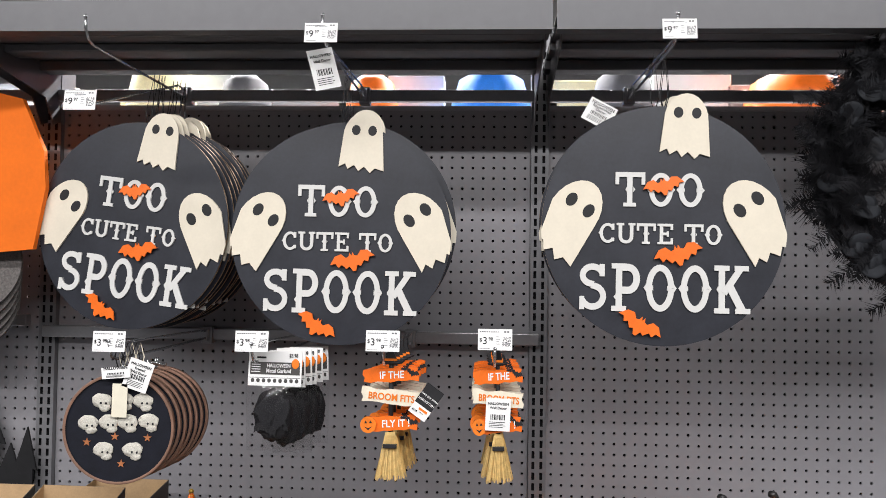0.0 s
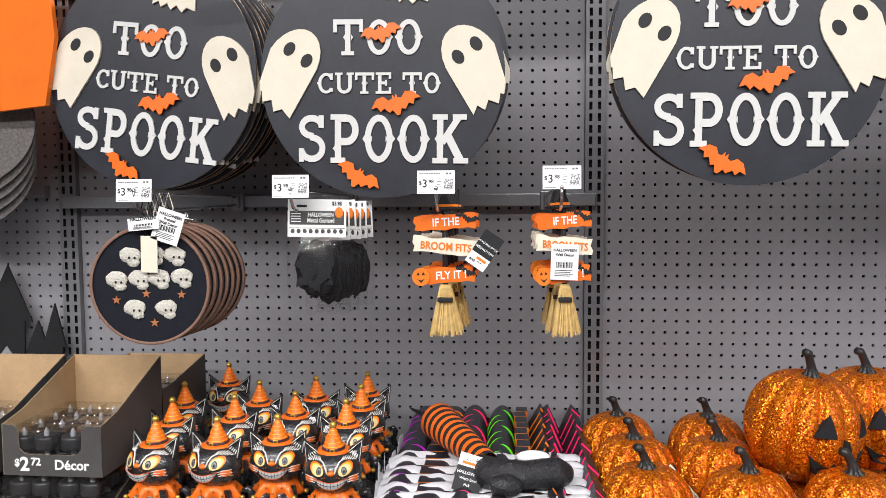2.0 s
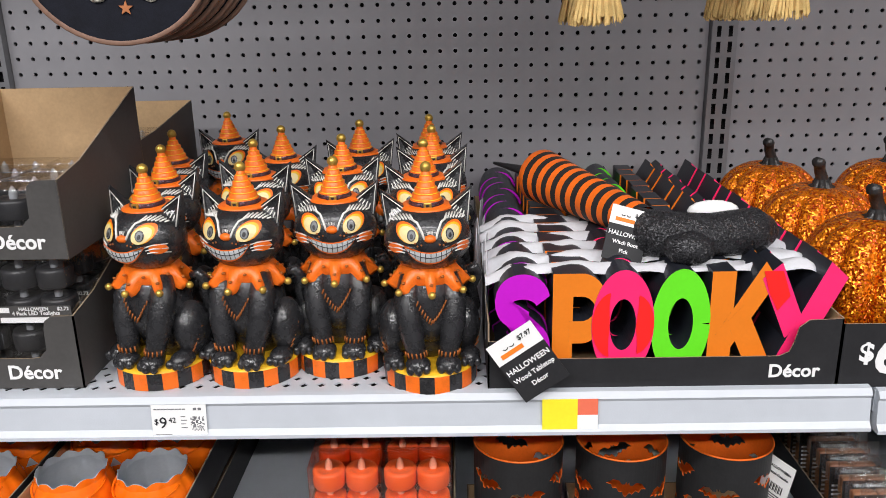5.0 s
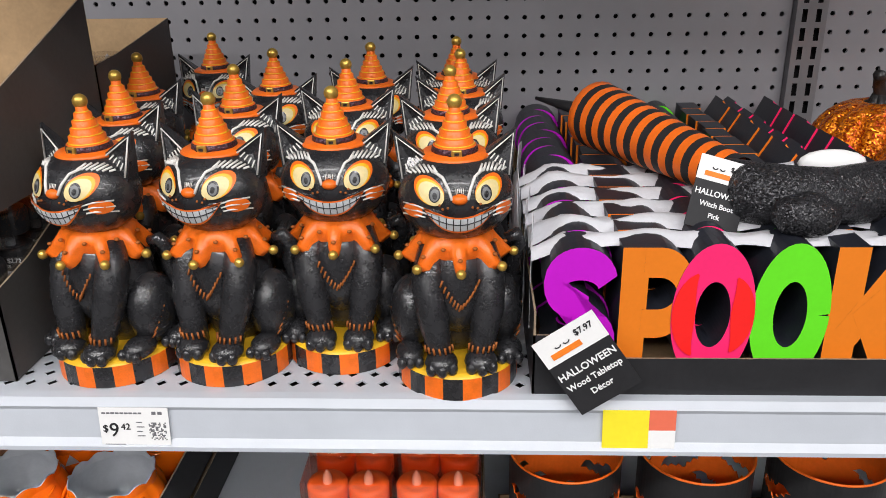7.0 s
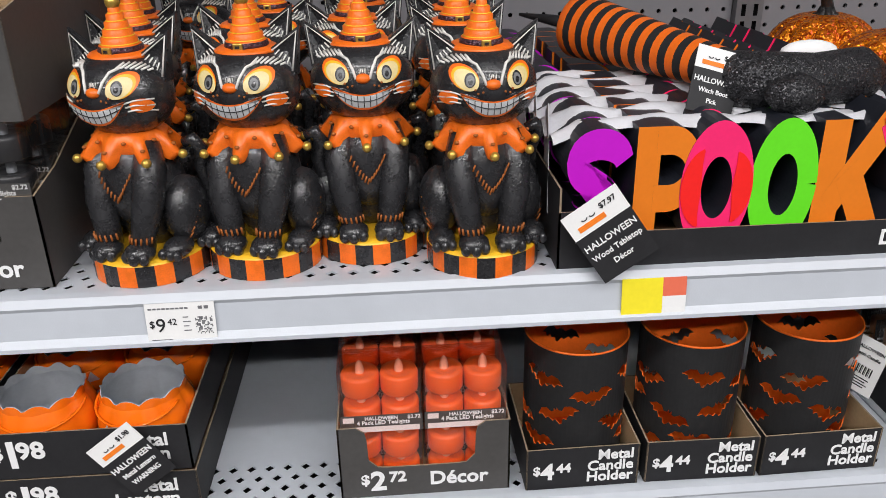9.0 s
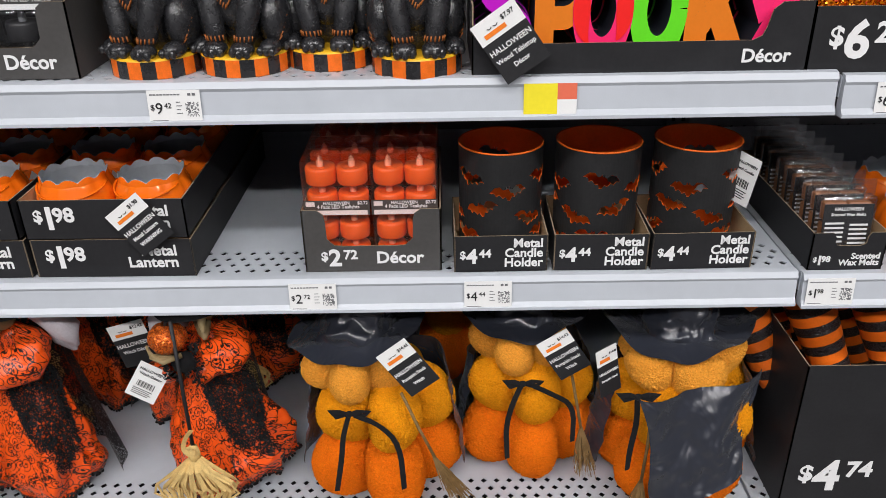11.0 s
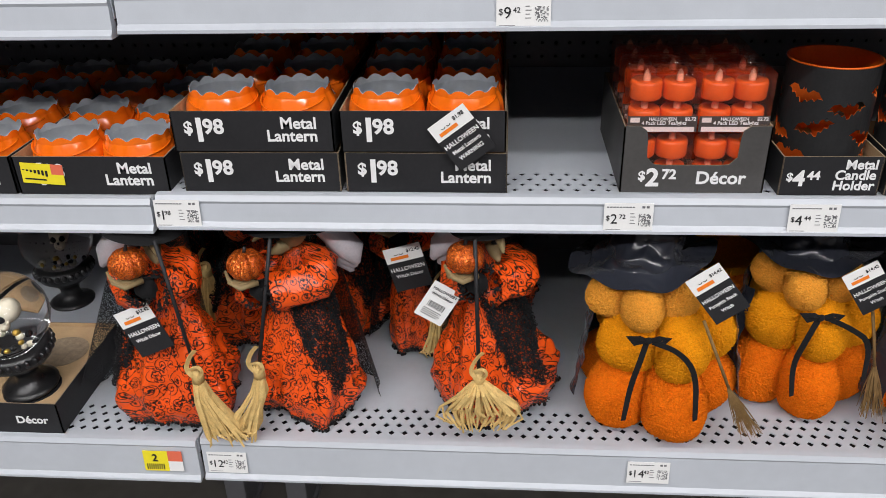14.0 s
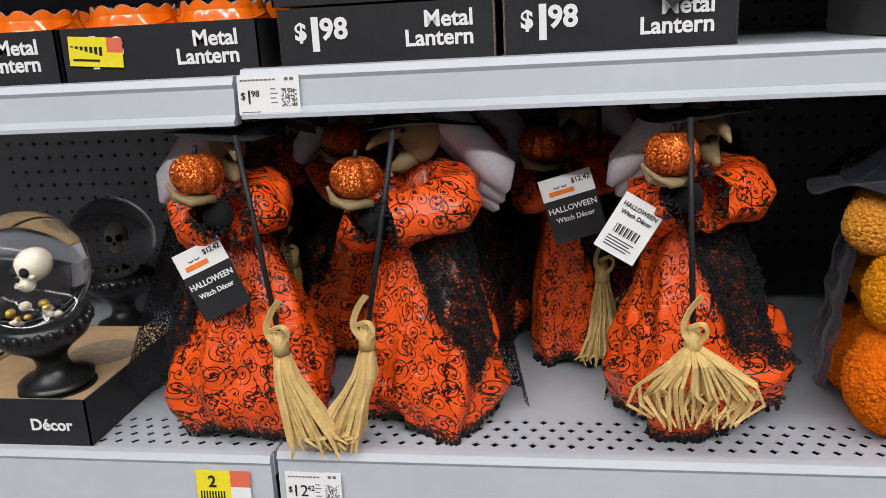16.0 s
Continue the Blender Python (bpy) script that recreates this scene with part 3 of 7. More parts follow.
def display_hook(x, z, y0=1.925, tip=1.44, rise=0.03, tag=None, label="zinc wire display hook"):
    """A peg hook on the rail: clip, product wire with an upturned tip, and the ticket arm above."""
    t = empty("display_hook", label + " clipped to the rail", "hook", "display hooks", pose(x, y0, z))
    mk = Mk()
    mk.box((-0.013, -0.006, -0.022), (0.013, 0.026, 0.019), 0, None, 0.002)
    mk.box((-0.006, -0.016, -0.016), (0.006, -0.006, 0.014), 0, None, 0.002)
    mk.ob("clip", BAR, t)
    d = tip - y0
    mk = Mk()
    mk.tube([(0, -0.01, -0.008), (0, d * 0.5, -0.010), (0, d + 0.03, -0.010), (0, d + 0.012, -0.004), (0, d, 0.012), (0, d - 0.002, rise)], 0.0028, 8)
    mk.ell((0, d - 0.002, rise), (0.004, 0.004, 0.004), 0, None, 8, 6)
    mk.ob("product_wire", WIRE, t)
    if tag:
        mk = Mk()
        mk.tube([(0, -0.01, 0.008), (0, -0.05, 0.012), (0, tag[1] - y0 + 0.02, tag[2] - z - 0.006), (0, tag[1] - y0 + 0.003, tag[2] - z - 0.002)], 0.0024, 8)
        mk.box((-0.012, tag[1] - y0 + 0.0012, tag[2] - z - 0.012), (0.012, tag[1] - y0 + 0.004, tag[2] - z + 0.012), 0, None, 0.001)
        mk.ob("ticket_arm", WIRE, t)
    return t


# ---- western slab letters and other cut-outs ----
def stroke(pts, w):
    """A band of width w along a line in x and z."""
    left, right = [], []
    for i, (x, z) in enumerate(pts):
        x0, z0 = pts[max(i - 1, 0)]
        x1, z1 = pts[min(i + 1, len(pts) - 1)]
        d = math.hypot(x1 - x0, z1 - z0) or 1
        nx, nz = -(z1 - z0) / d, (x1 - x0) / d
        ww = w[i] if isinstance(w, (list, tuple)) else w
        left.append((x + nx * ww / 2, z + nz * ww / 2))
        right.append((x - nx * ww / 2, z - nz * ww / 2))
    return left + right[::-1]


def rect(x0, z0, x1, z1):
    return [(x0, z0), (x1, z0), (x1, z1), (x0, z1)]


def slab_stem(x, w=0.145, f=0.10):
    return [rect(x, 0, x + w, 1), rect(x - f, 0, x + w + f, 0.11), rect(x - f, 0.89, x + w + f, 1), [(x - 0.05, 0.5), (x, 0.42), (x, 0.58)], [(x + w + 0.05, 0.5), (x + w, 0.58), (x + w, 0.42)]]


def arc(cx, cz, rx, rz, a0, a1, n=18):
    return [(cx + rx * math.cos(radians(a0 + (a1 - a0) * i / n)), cz + rz * math.sin(radians(a0 + (a1 - a0) * i / n))) for i in range(n + 1)]


def slab_letter(ch):
    """Outlines of one letter, one unit high, and its advance."""
    if ch == "T":
        return slab_stem(0.32)[:2] + [rect(0.0, 0.86, 0.81, 1), rect(0.0, 0.64, 0.1, 1), rect(0.71, 0.64, 0.81, 1), [(0.27, 0.5), (0.32, 0.42), (0.32, 0.58)], [(0.54, 0.5), (0.49, 0.58), (0.49, 0.42)]], 0.86
    if ch == "O":
        return [stroke(arc(0.38, 0.5, 0.255, 0.425, 0, 359.9, 40), 0.135), [(0.0, 0.5), (0.06, 0.42), (0.06, 0.58)], [(0.76, 0.5), (0.70, 0.58), (0.70, 0.42)],
                [(0.16, 0.5), (0.22, 0.44), (0.22, 0.56)], [(0.60, 0.5), (0.54, 0.56), (0.54, 0.44)]], 0.80
    if ch == "C":
        return [stroke(arc(0.40, 0.5, 0.28, 0.42, 42, 318, 30), 0.135), rect(0.56, 0.66, 0.68, 0.96), rect(0.56, 0.1, 0.68, 0.28), [(0.0, 0.5), (0.06, 0.42), (0.06, 0.58)]], 0.76
    if ch == "U":
        return [stroke([(0.18, 1), (0.18, 0.4)] + arc(0.42, 0.34, 0.24, 0.26, 180, 360, 14) + [(0.66, 0.4), (0.66, 1)], 0.15), rect(0.02, 0.89, 0.34, 1), rect(0.52, 0.89, 0.82, 1)], 0.88
    if ch == "E":
        return slab_stem(0.12)[:3] + [rect(0.2, 0, 0.68, 0.13), rect(0.2, 0.87, 0.68, 1), rect(0.2, 0.44, 0.48, 0.57), rect(0.58, 0, 0.68, 0.3), rect(0.58, 0.7, 0.68, 1), rect(0.42, 0.37, 0.5, 0.64)], 0.76
    if ch == "S":
        return [stroke(arc(0.36, 0.74, 0.23, 0.18, 20, 270, 18) + arc(0.36, 0.30, 0.25, 0.22, 90, -160, 18), 0.135), rect(0.52, 0.72, 0.64, 0.98), rect(0.06, 0.02, 0.17, 0.3)], 0.76
    if ch == "P":
        return slab_stem(0.14)[:3] + [stroke([(0.25, 0.92)] + arc(0.42, 0.68, 0.2, 0.24, 90, -90, 16) + [(0.25, 0.44)], 0.15), [(0.09, 0.3), (0.14, 0.24), (0.14, 0.36)]], 0.78
    if ch == "K":
        return slab_stem(0.12) + [stroke([(0.24, 0.42), (0.62, 0.94)], 0.14), stroke([(0.36, 0.58), (0.66, 0.06)], 0.17), rect(0.48, 0.89, 0.80, 1), rect(0.50, 0, 0.84, 0.11)], 0.88
    return [], 0.4


def slab_words(mk, text, x, z, h, w, t=0.003, y=0.0, mi=0):
    """A line of western letters from x, w wide in all."""
    full = sum(slab_letter(c)[1] for c in text)
    k = w / full
    for c in text:
        shapes, adv = slab_letter(c)
        for n, s in enumerate(shapes):
            mk.slab([(x + px * k, z + pz * h) for px, pz in s], t, mi, None, None, y - 0.00012 * n)
        x += adv * k


def bat_outline(cx, cz, w, tilt=0.0):
    half = [(0, 0.12), (0.035, 0.2), (0.06, 0.12), (0.13, 0.10), (0.22, 0.2), (0.36, 0.18), (0.5, 0.02), (0.38, 0.02), (0.33, -0.08), (0.25, -0.03), (0.16, -0.14), (0.09, -0.10), (0.03, -0.22)]
    pts = half + [(-x, z) for x, z in half[::-1] if x]
    c, s = math.cos(radians(tilt)), math.sin(radians(tilt))
    return [(cx + w * (x * c - z * s), cz + w * (x * s + z * c)) for x, z in pts]


def ghost_outline(cx, cz, w, h, tilt):
    pts = [(0.5 * math.cos(radians(a)), 0.5 + 0.0 + 0.42 * math.sin(radians(a)) - 0.42) for a in range(0, 181, 15)]
    pts = [(x * (0.88 + 0.0), z) for x, z in pts]
    hem = [(-0.5, -0.42), (-0.36, -0.36), (-0.30, -0.45), (-0.16, -0.38), (-0.06, -0.48), (0.06, -0.40), (0.2, -0.5), (0.30, -0.42), (0.5, -0.46)]
    pts = pts + hem
    c, s = math.cos(radians(tilt)), math.sin(radians(tilt))
    pts = [(cx + w * x * c - h * z * s, cz + w * x * s + h * z * c) for x, z in pts]
    if abs(cx) < 0.1:
        return pts
    return [(x * min(1, 0.2245 / math.hypot(x, z)), z * min(1, 0.2245 / math.hypot(x, z))) for x, z in pts]


def plaque(m, label):
    """A round black wooden wall plaque with raised words, three ghosts and three bats."""
    t = empty("wall_plaque", label, "wall plaque", "hanging wall plaques", m)
    mk = Mk()
    mk.slab(ellipse(0, 0, 0.223, 0.223, 96), 0.005, 0, 1)
    mk.ob("board", [BLACKPAINT, MDF], t)
    for cx, cz, w, h, tilt in ((0.040, 0.186, 0.092, 0.122, -2), (-0.172, 0.010, 0.106, 0.158, -34), (0.172, 0.014, 0.110, 0.162, 36)):
        mk = Mk()
        mk.slab(ghost_outline(cx, cz, w, h, tilt), 0.004, 0, 0, None, -0.0042)
        c, s = math.cos(radians(tilt)), math.sin(radians(tilt))
        for e in (-0.16, 0.2):
            ex, ez = w * e * c - h * 0.2 * s, w * e * s + h * 0.2 * c
            mk.slab(ellipse(cx + ex, cz + ez, w * 0.095, h * 0.085, 16, tilt=tilt), 0.001, 1, 1, None, -0.0046)
        mk.ob("ghost", [CREAM, INK], t, "cream painted wooden ghost")
    mk = Mk()
    slab_words(mk, "TOO", -0.088, 0.034, 0.064, 0.166, 0.003, -0.0032)
    slab_words(mk, "CUTE TO", -0.118, -0.035, 0.038, 0.228, 0.003, -0.0032)
    slab_words(mk, "SPOOK", -0.156, -0.160, 0.088, 0.318, 0.003, -0.0032)
    mk.ob("lettering", LETTERWHITE, t, "raised white western letters")
    for cx, cz, w, tilt in ((0.0, 0.072, 0.076, 12), (0.028, -0.054, 0.092, 14), (-0.042, -0.186, 0.088, -30)):
        mk = Mk()
        mk.slab(bat_outline(cx, cz, w, tilt), 0.003, 0, 0, None, -0.0075)
        mk.ob("bat", ORANGE, t, "orange painted bat")
    mk = Mk()
    mk.tube([(0.0, 0.004, 0.215), (0.008, 0.003, 0.245), (0.0, 0.002, 0.332), (-0.008, 0.003, 0.245), (0.0, 0.004, 0.215)], 0.001, 5)
    mk.ob("hanger", INK, t)
    return t


PL = "round black wooden plaque lettered too cute to spook"
rnd = random.Random(3)
first = plaque(pose(-0.768, 1.680, 1.884, -1.5, 7, -8), PL)
for k in range(1, 9):
    copy_thing(first, pose(-0.764 + 0.004 * k, 1.680 + 0.0155 * k, 1.888 + rnd.uniform(-0.006, 0.004), -1.5, 6 + rnd.uniform(-3, 3), -8))
copy_thing(first, pose(-0.300, 1.600, 1.866, -1.0, 0.8, 0))
copy_thing(first, pose(-0.292, 1.650, 1.880, -1.0, -2.0, 0))
copy_thing(first, pose(-0.306, 1.690, 1.882, -1.0, 1.0, 0))
copy_thing(first, pose(0.320, 1.505, 1.884, -1.0, 0.5, 0))
copy_thing(first, pose(0.322, 1.525, 1.886, -1.0, 1.5, 0))
copy_thing(first, pose(0.318, 1.548, 1.888, -1.0, -1.0, 0))

for x, ty, tz in ((-0.752, 1.42, 2.098), (-0.308, 1.42, 2.221), (0.330, 1.42, 2.226)):
    display_hook(x, 2.222, 1.932, 1.435, 0.035, (x, ty, tz), "long zinc display hook with ticket arm")
    ticket("9.97", pose(x, ty, tz, -8, 0, 0))
for x, tz in ((-0.682, 1.659), (-0.421, 1.664), (-0.186, 1.669), (0.012, 1.675)):
    display_hook(x, 1.634, 1.922, 1.415, 0.025, (x, 1.42, tz), "zinc wire display hook with a ticket arm")
    ticket("3.98", pose(x, 1.413, tz, -6, 0, 0))
hang_tag(["HALLOWEEN", "Wall Decor"], pose(-0.322, 1.47, 2.205, 0, -16, 25), 0.05, 0.075, light=True)
hang_tag(["HALLOWEEN", "Round Wall", "Decor"], pose(0.215, 1.52, 2.115, 0, 28, 0), 0.055, 0.045, light=True)

# ---- embroidery hoops with little skulls ----
HOOP = mat("stained_bamboo_hoop", (0.21, 0.12, 0.085), 0.55, 0, 0.25, 30)
FELT = mat("black_felt", (0.009, 0.010, 0.016), 0.95, 0, 0.3, 60, 0.2, 700, sheen=0.1)
YARN = plush("white_skull_yarn", (0.80, 0.77, 0.68), 700)
STAR = mat("copper_star_paint", (0.45, 0.17, 0.07), 0.45, 0.2, 0.15, 80)
LINEN = mat("cream_linen_tag", (0.72, 0.68, 0.55), 0.8, 0, 0.06, 60, 0.1, 700)


def hoop(m):
    t = empty("embroidery_hoop", "round wooden embroidery hoop with white skulls on black felt", "wall decor", "hanging embroidery hoops", m)
    R = 0.099
    mk = Mk()
    prof = [(R - 0.005, 0.0), (R - 0.001, -0.002), (R, 0.0), (R, 0.010), (R - 0.005, 0.012)]
    mk.lathe(prof, 56, 0, Matrix(((1, 0, 0, 0), (0, 0, 1, 0), (0, 1, 0, 0), (0, 0, 0, 1))))
    mk.ob("hoop_rim", HOOP, t)
    mk = Mk()
    mk.slab(ellipse(0, 0, R - 0.004, R - 0.004, 48), 0.003, 0, None, None, 0.003)
    mk.ob("felt", FELT, t)
    for x, z in ((-0.033, 0.047), (0.005, 0.050), (0.040, 0.050), (-0.055, 0.006), (-0.018, 0.009), (0.015, 0.011), (0.052, 0.014), (-0.025, -0.040), (0.027, -0.038)):
        mk = Mk()
        mk.ell((x, 0.002, z + 0.002), (0.0185, 0.004, 0.0130), 0, None, 18, 8, 0.22)
        mk.ell((x + 0.006, 0.002, z - 0.010), (0.0105, 0.0035, 0.0075), 0, None, 12, 6, 0.22)
        for e in (0.0, 0.009):
            mk.ell((x + e, -0.0018, z - 0.002), (0.002, 0.001, 0.0022), 1, None, 8, 6)
        mk.ob("skull_patch", [YARN, INK], t, "tufted white yarn skull")
    for x, z in ((0.004, 0.030), (-0.006, -0.014), (-0.055, -0.026), (0.052, -0.014), (0.008, -0.062)):
        mk = Mk()
        mk.slab([(x + (0.0075 if k % 2 == 0 else 0.003) * math.sin(k * math.pi / 5), z + (0.0075 if k % 2 == 0 else 0.003) * math.cos(k * math.pi / 5)) for k in range(10)], 0.002, 0, None, None, 0.001)
        mk.ob("star", STAR, t)
    mk = Mk()
    mk.tube([(-0.022, 0.004, R + 0.002), (0, 0.004, R + 0.006), (0.018, 0.004, R + 0.002)], 0.003, 8)
    mk.tube([(0, 0.004, R), (0.0, 0.004, R + 0.016)], 0.0025, 8)
    mk.ob("screw", WIRE, t)
    return t


h0 = hoop(pose(-0.660, 1.412, 1.503, 0, 2, 5))
for k in range(1, 7):
    copy_thing(h0, pose(-0.660 + 0.0025 * k, 1.412 + 0.021 * k, 1.503 + 0.002 * (k % 2), 0, 2 * (k % 3), 6 + k))
mk = Mk()
mk.box((-0.014, 0, -0.060), (0.014, 0.001, 0), 0, None, 0.0004)
tagged(mk.ob("linen_tag", LINEN, m=pose(-0.655, 1.404, 1.585, 0, 1, 0)), "plain cream cardboard swing tag on the hoop", "hang tag")
hang_tag(["HALLOWEEN", "Framed", "Wall Decor"], pose(-0.614, 1.404, 1.626, 0, 18, 0), 0.046, 0.054, light=True)
hang_tag(["HALLOWEEN"], pose(-0.662, 1.399, 1.615, 0, -5, 0), 0.052, 0.02, light=True)
for k in range(6):
    mk = Mk()
    x0 = -0.675 + 0.008 * k
    mk.tube([(x0, 1.44, 1.605), (x0 - 0.008, 1.44, 1.63), (x0, 1.44, 1.655), (x0 + 0.007, 1.44, 1.63), (x0 + 0.002, 1.44, 1.605)], 0.0011, 5)
    tagged(mk.ob("hanging_loop", CREAM if k % 2 else INK), "thin cord loop over the hook wire", "cord", "hanging loops")

# ---- bagged metal garlands ----
FOIL = mat("black_painted_tin", (0.010, 0.010, 0.012), 0.5, 0.1, 0.3, 60, 0.5, 220)


BAGFILM = clear("crinkled_bag_film", (1, 1, 1), 0.08, 0.26, 0.03)


def garland_bag(m):
    t = empty("garland_pack", "clear bag with a black metal garland under a printed header card", "garland pack", "bagged garlands", m)
    mk = Mk()
    mk.box((-0.058, 0, -0.052), (0.058, 0.002, 0.006), 0)
    mk.ob("header_card", WHITE, t)
    mk = Mk()
    mk.box((-0.054, -0.0006, -0.033), (0.054, -0.0001, -0.012), 0)
    for k in range(9):
        mk.ell((-0.048 + k * 0.012, -0.0004, -0.043), (0.004, 0.0004, 0.0036), 0, None, 10, 6)
    mk.box((-0.056, -0.0006, -0.0385), (0.056, -0.0001, -0.0378))
    mk.ob("print_band", CARDGREY, t)
    mk = Mk()
    write(mk, "HALLOWEEN", 0.0085, 0.008, -0.0205, -0.0012, 0.02, "CENTER")
    write(mk, "Metal Garland", 0.0095, 0.008, -0.0295, -0.0012, 0.02, "CENTER")
    for k in range(4):
        mk.box((-0.051, -0.0012, -0.017 - k * 0.004), (-0.032, -0.0007, -0.0155 - k * 0.004))
    mk.ob("lettering", INKW, t)
    mk = Mk()
    mk.ell((0.044, -0.0006, -0.014), (0.0085, 0.0006, 0.0085), 0, None, 16, 6)
    mk.ob("orange_dot", ORANGEINK, t)
    mk = Mk()
    write(mk, "$3.98", 0.0085, 0.030, -0.003, -0.0008)
    mk.box((-0.04, -0.0006, -0.006), (-0.02, -0.0001, -0.003))
    mk.ob("print", INK, t)
    mk = Mk()
    r2 = random.Random(5)
    mk.ell((0.0, 0.008, -0.102), (0.043, 0.012, 0.044), 0, None, 26, 14, 0.30)
    for k in range(10):
        a = r2.uniform(0, 6.28)
        mk.slab(bat_outline(0.022 * math.cos(a), -0.100 + 0.022 * math.sin(a), r2.uniform(0.04, 0.06), r2.uniform(-60, 60)), 0.0012, 0, None, pose(0, 0, 0, 0, 0, 0), -0.005 + 0.0014 * k * 0.3)
    mk.ob("garland", FOIL, t, "coiled black metal garland")
    mk = Mk()
    n, rows_ = 10, 10
    vs = []
    for j in range(rows_ + 1):
        for i in range(n + 1):
            u, v = i / n - 0.5, j / rows_
            bulge = math.sin(math.pi * (i / n)) * math.sin(math.pi * min(1, v * 1.05))
            vs.append((u * (0.124 - 0.016 * v), -0.0015 - 0.012 * bulge + 0.003 * noise.noise(Vector((u * 9, v * 9, 3))), -0.045 - 0.115 * v + 0.006 * noise.noise(Vector((u * 5, 0, 1)))))
    mk.add(vs, [(j * (n + 1) + i, j * (n + 1) + i + 1, (j + 1) * (n + 1) + i + 1, (j + 1) * (n + 1) + i) for j in range(rows_) for i in range(n)], 0, True)
    bag = mk.ob("bag_film", BAGFILM, t)
    bag.visible_shadow = False
    return t


PACK = Matrix.Diagonal((0.84, 1, 1.08, 1))
g0 = garland_bag(pose(-0.388, 1.455, 1.636, -3, 1, 3) @ PACK)
for k in range(1, 6):
    copy_thing(g0, pose(-0.386 + 0.004 * k, 1.455 + 0.035 * k, 1.634 - 0.001 * k, -3, -1.5 * (k % 3), 3 - 2 * k) @ PACK)

# ---- broom signs ----
RAFFIA = mat("raffia", (0.66, 0.46, 0.18), 0.75, 0, 0.25, 90, 0.3, 400)
SIGNCREAM = mat("cream_sign_paint", (0.74, 0.68, 0.55), 0.6, 0, 0.1, 40)


def plank(w, h, seed, nick=0.004):
    r = random.Random(seed)
    top = [(-w / 2 + w * i / 8, h / 2 + r.uniform(-nick, nick) * 0.5) for i in range(9)]
    bot = [(w / 2 - w * i / 8, -h / 2 + r.uniform(-nick, nick) * 0.5) for i in range(9)]
    return top + [(w / 2 - 0.004, 0.002), (w / 2 + 0.002, -h * 0.2)] + bot + [(-w / 2 + 0.003, -h * 0.15), (-w / 2 - 0.002, h * 0.1)]


def broom_sign(m):
    t = empty("broom_sign", "hanging wooden broom sign reading if the broom fits fly it", "hanging sign", "hanging broom signs", m)
    mk = Mk()
    mk.tube([(0, 0.004, 0.04), (0, 0.005, -0.12)], 0.0055, 8)
    mk.ob("broomstick", INK, t)
    mk = Mk()
    mk.ell((0, 0.001, 0.014), (0.026, 0.006, 0.004), 0, None, 16, 6)
    mk.slab([(-0.014, 0.016), (0.014, 0.016), (0.004, 0.036), (0.006, 0.05), (-0.004, 0.044)], 0.006, 0, None, None, -0.003)
    mk.box((-0.014, -0.0036, 0.017), (0.013, -0.003, 0.0215), 1)
    mk.ob("witch_hat", [INK, ORANGEINK], t, "black witch hat with an orange band")
    for z, w, h, tilt, ma, seed, words_, ink in ((-0.008, 0.117, 0.024, 3, ORANGE, 1, "IF THE", 0), (-0.048, 0.122, 0.026, -4, SIGNCREAM, 2, "BROOM FITS", 1), (-0.096, 0.112, 0.026, 3, ORANGE, 3, "FLY IT !", 0)):
        mk = Mk()
        mm = pose(0, -0.004, z, 0, -tilt, 0)
        mk.slab(plank(w, h, seed), 0.006, 0, None, mm)
        p = mk.ob("plank", ma, t)
        mk = Mk()
        write(mk, words_, 0.0185 if seed != 2 else 0.0175, 0.002 if seed < 3 else 0.012, -0.0062, -0.0008, 0.02, "CENTER", 0, 0, mm)
        mk.ob("lettering", INKW if ink == 0 else ORANGEINK, p)
        if seed != 2:
            mk = Mk()
            mk.slab(bat_outline(0.046, 0.002, 0.03, -20), 0.001, 0, None, mm, -0.001)
            mk.slab(bat_outline(0.030, 0.010, 0.018, 10), 0.001, 0, None, mm, -0.001)
            mk.ob("bat_print", INK, p)
        if seed == 3:
            mk = Mk()
            mk.slab(ellipse(-0.046, 0.0, 0.017, 0.015, 20), 0.004, 0, None, mm, -0.0042)
            for e in (-0.005, 0.005):
                mk.slab([(-0.046 + e - 0.003, 0.003), (-0.046 + e + 0.003, 0.003), (-0.046 + e, 0.008)], 0.0006, 1, None, mm, -0.0048)
            mk.slab([(-0.054, -0.003), (-0.046, -0.006), (-0.038, -0.003), (-0.046, -0.010)], 0.0006, 1, None, mm, -0.0048)
            mk.ob("pumpkin_face", [ORANGEINK, INK], p)
    mk = Mk()
    r = random.Random(8)
    for k in range(46):
        u = k / 45 - 0.5
        dep = r.uniform(-0.006, 0.008)
        x1 = u * 0.066 + r.uniform(-0.002, 0.002)
        mk.add([(u * 0.022, dep * 0.5, -0.118), (u * 0.022 + 0.0022, dep * 0.5 - 0.001, -0.118), (x1 + 0.0024, dep - 0.001, -0.196 + r.uniform(-0.005, 0.005)), (x1, dep, -0.196 + r.uniform(-0.005, 0.005)),
                (u * 0.022 + 0.001, dep * 0.5 + 0.002, -0.118), (x1 + 0.001, dep + 0.002, -0.196)], [(0, 1, 2, 3), (0, 3, 5, 4), (1, 4, 5, 2)])
    mk.slab([(-0.010, -0.112), (0.010, -0.112), (0.030, -0.190), (-0.030, -0.190)], 0.004, 0, None, None, -0.001)
    mk.ob("broom_head", RAFFIA, t, "fan of pale raffia")
    mk = Mk()
    mk.box((-0.0145, -0.009, -0.140), (0.0145, 0.011, -0.133), 0, None, 0.001)
    mk.ob("binding", INK, t)
    return t


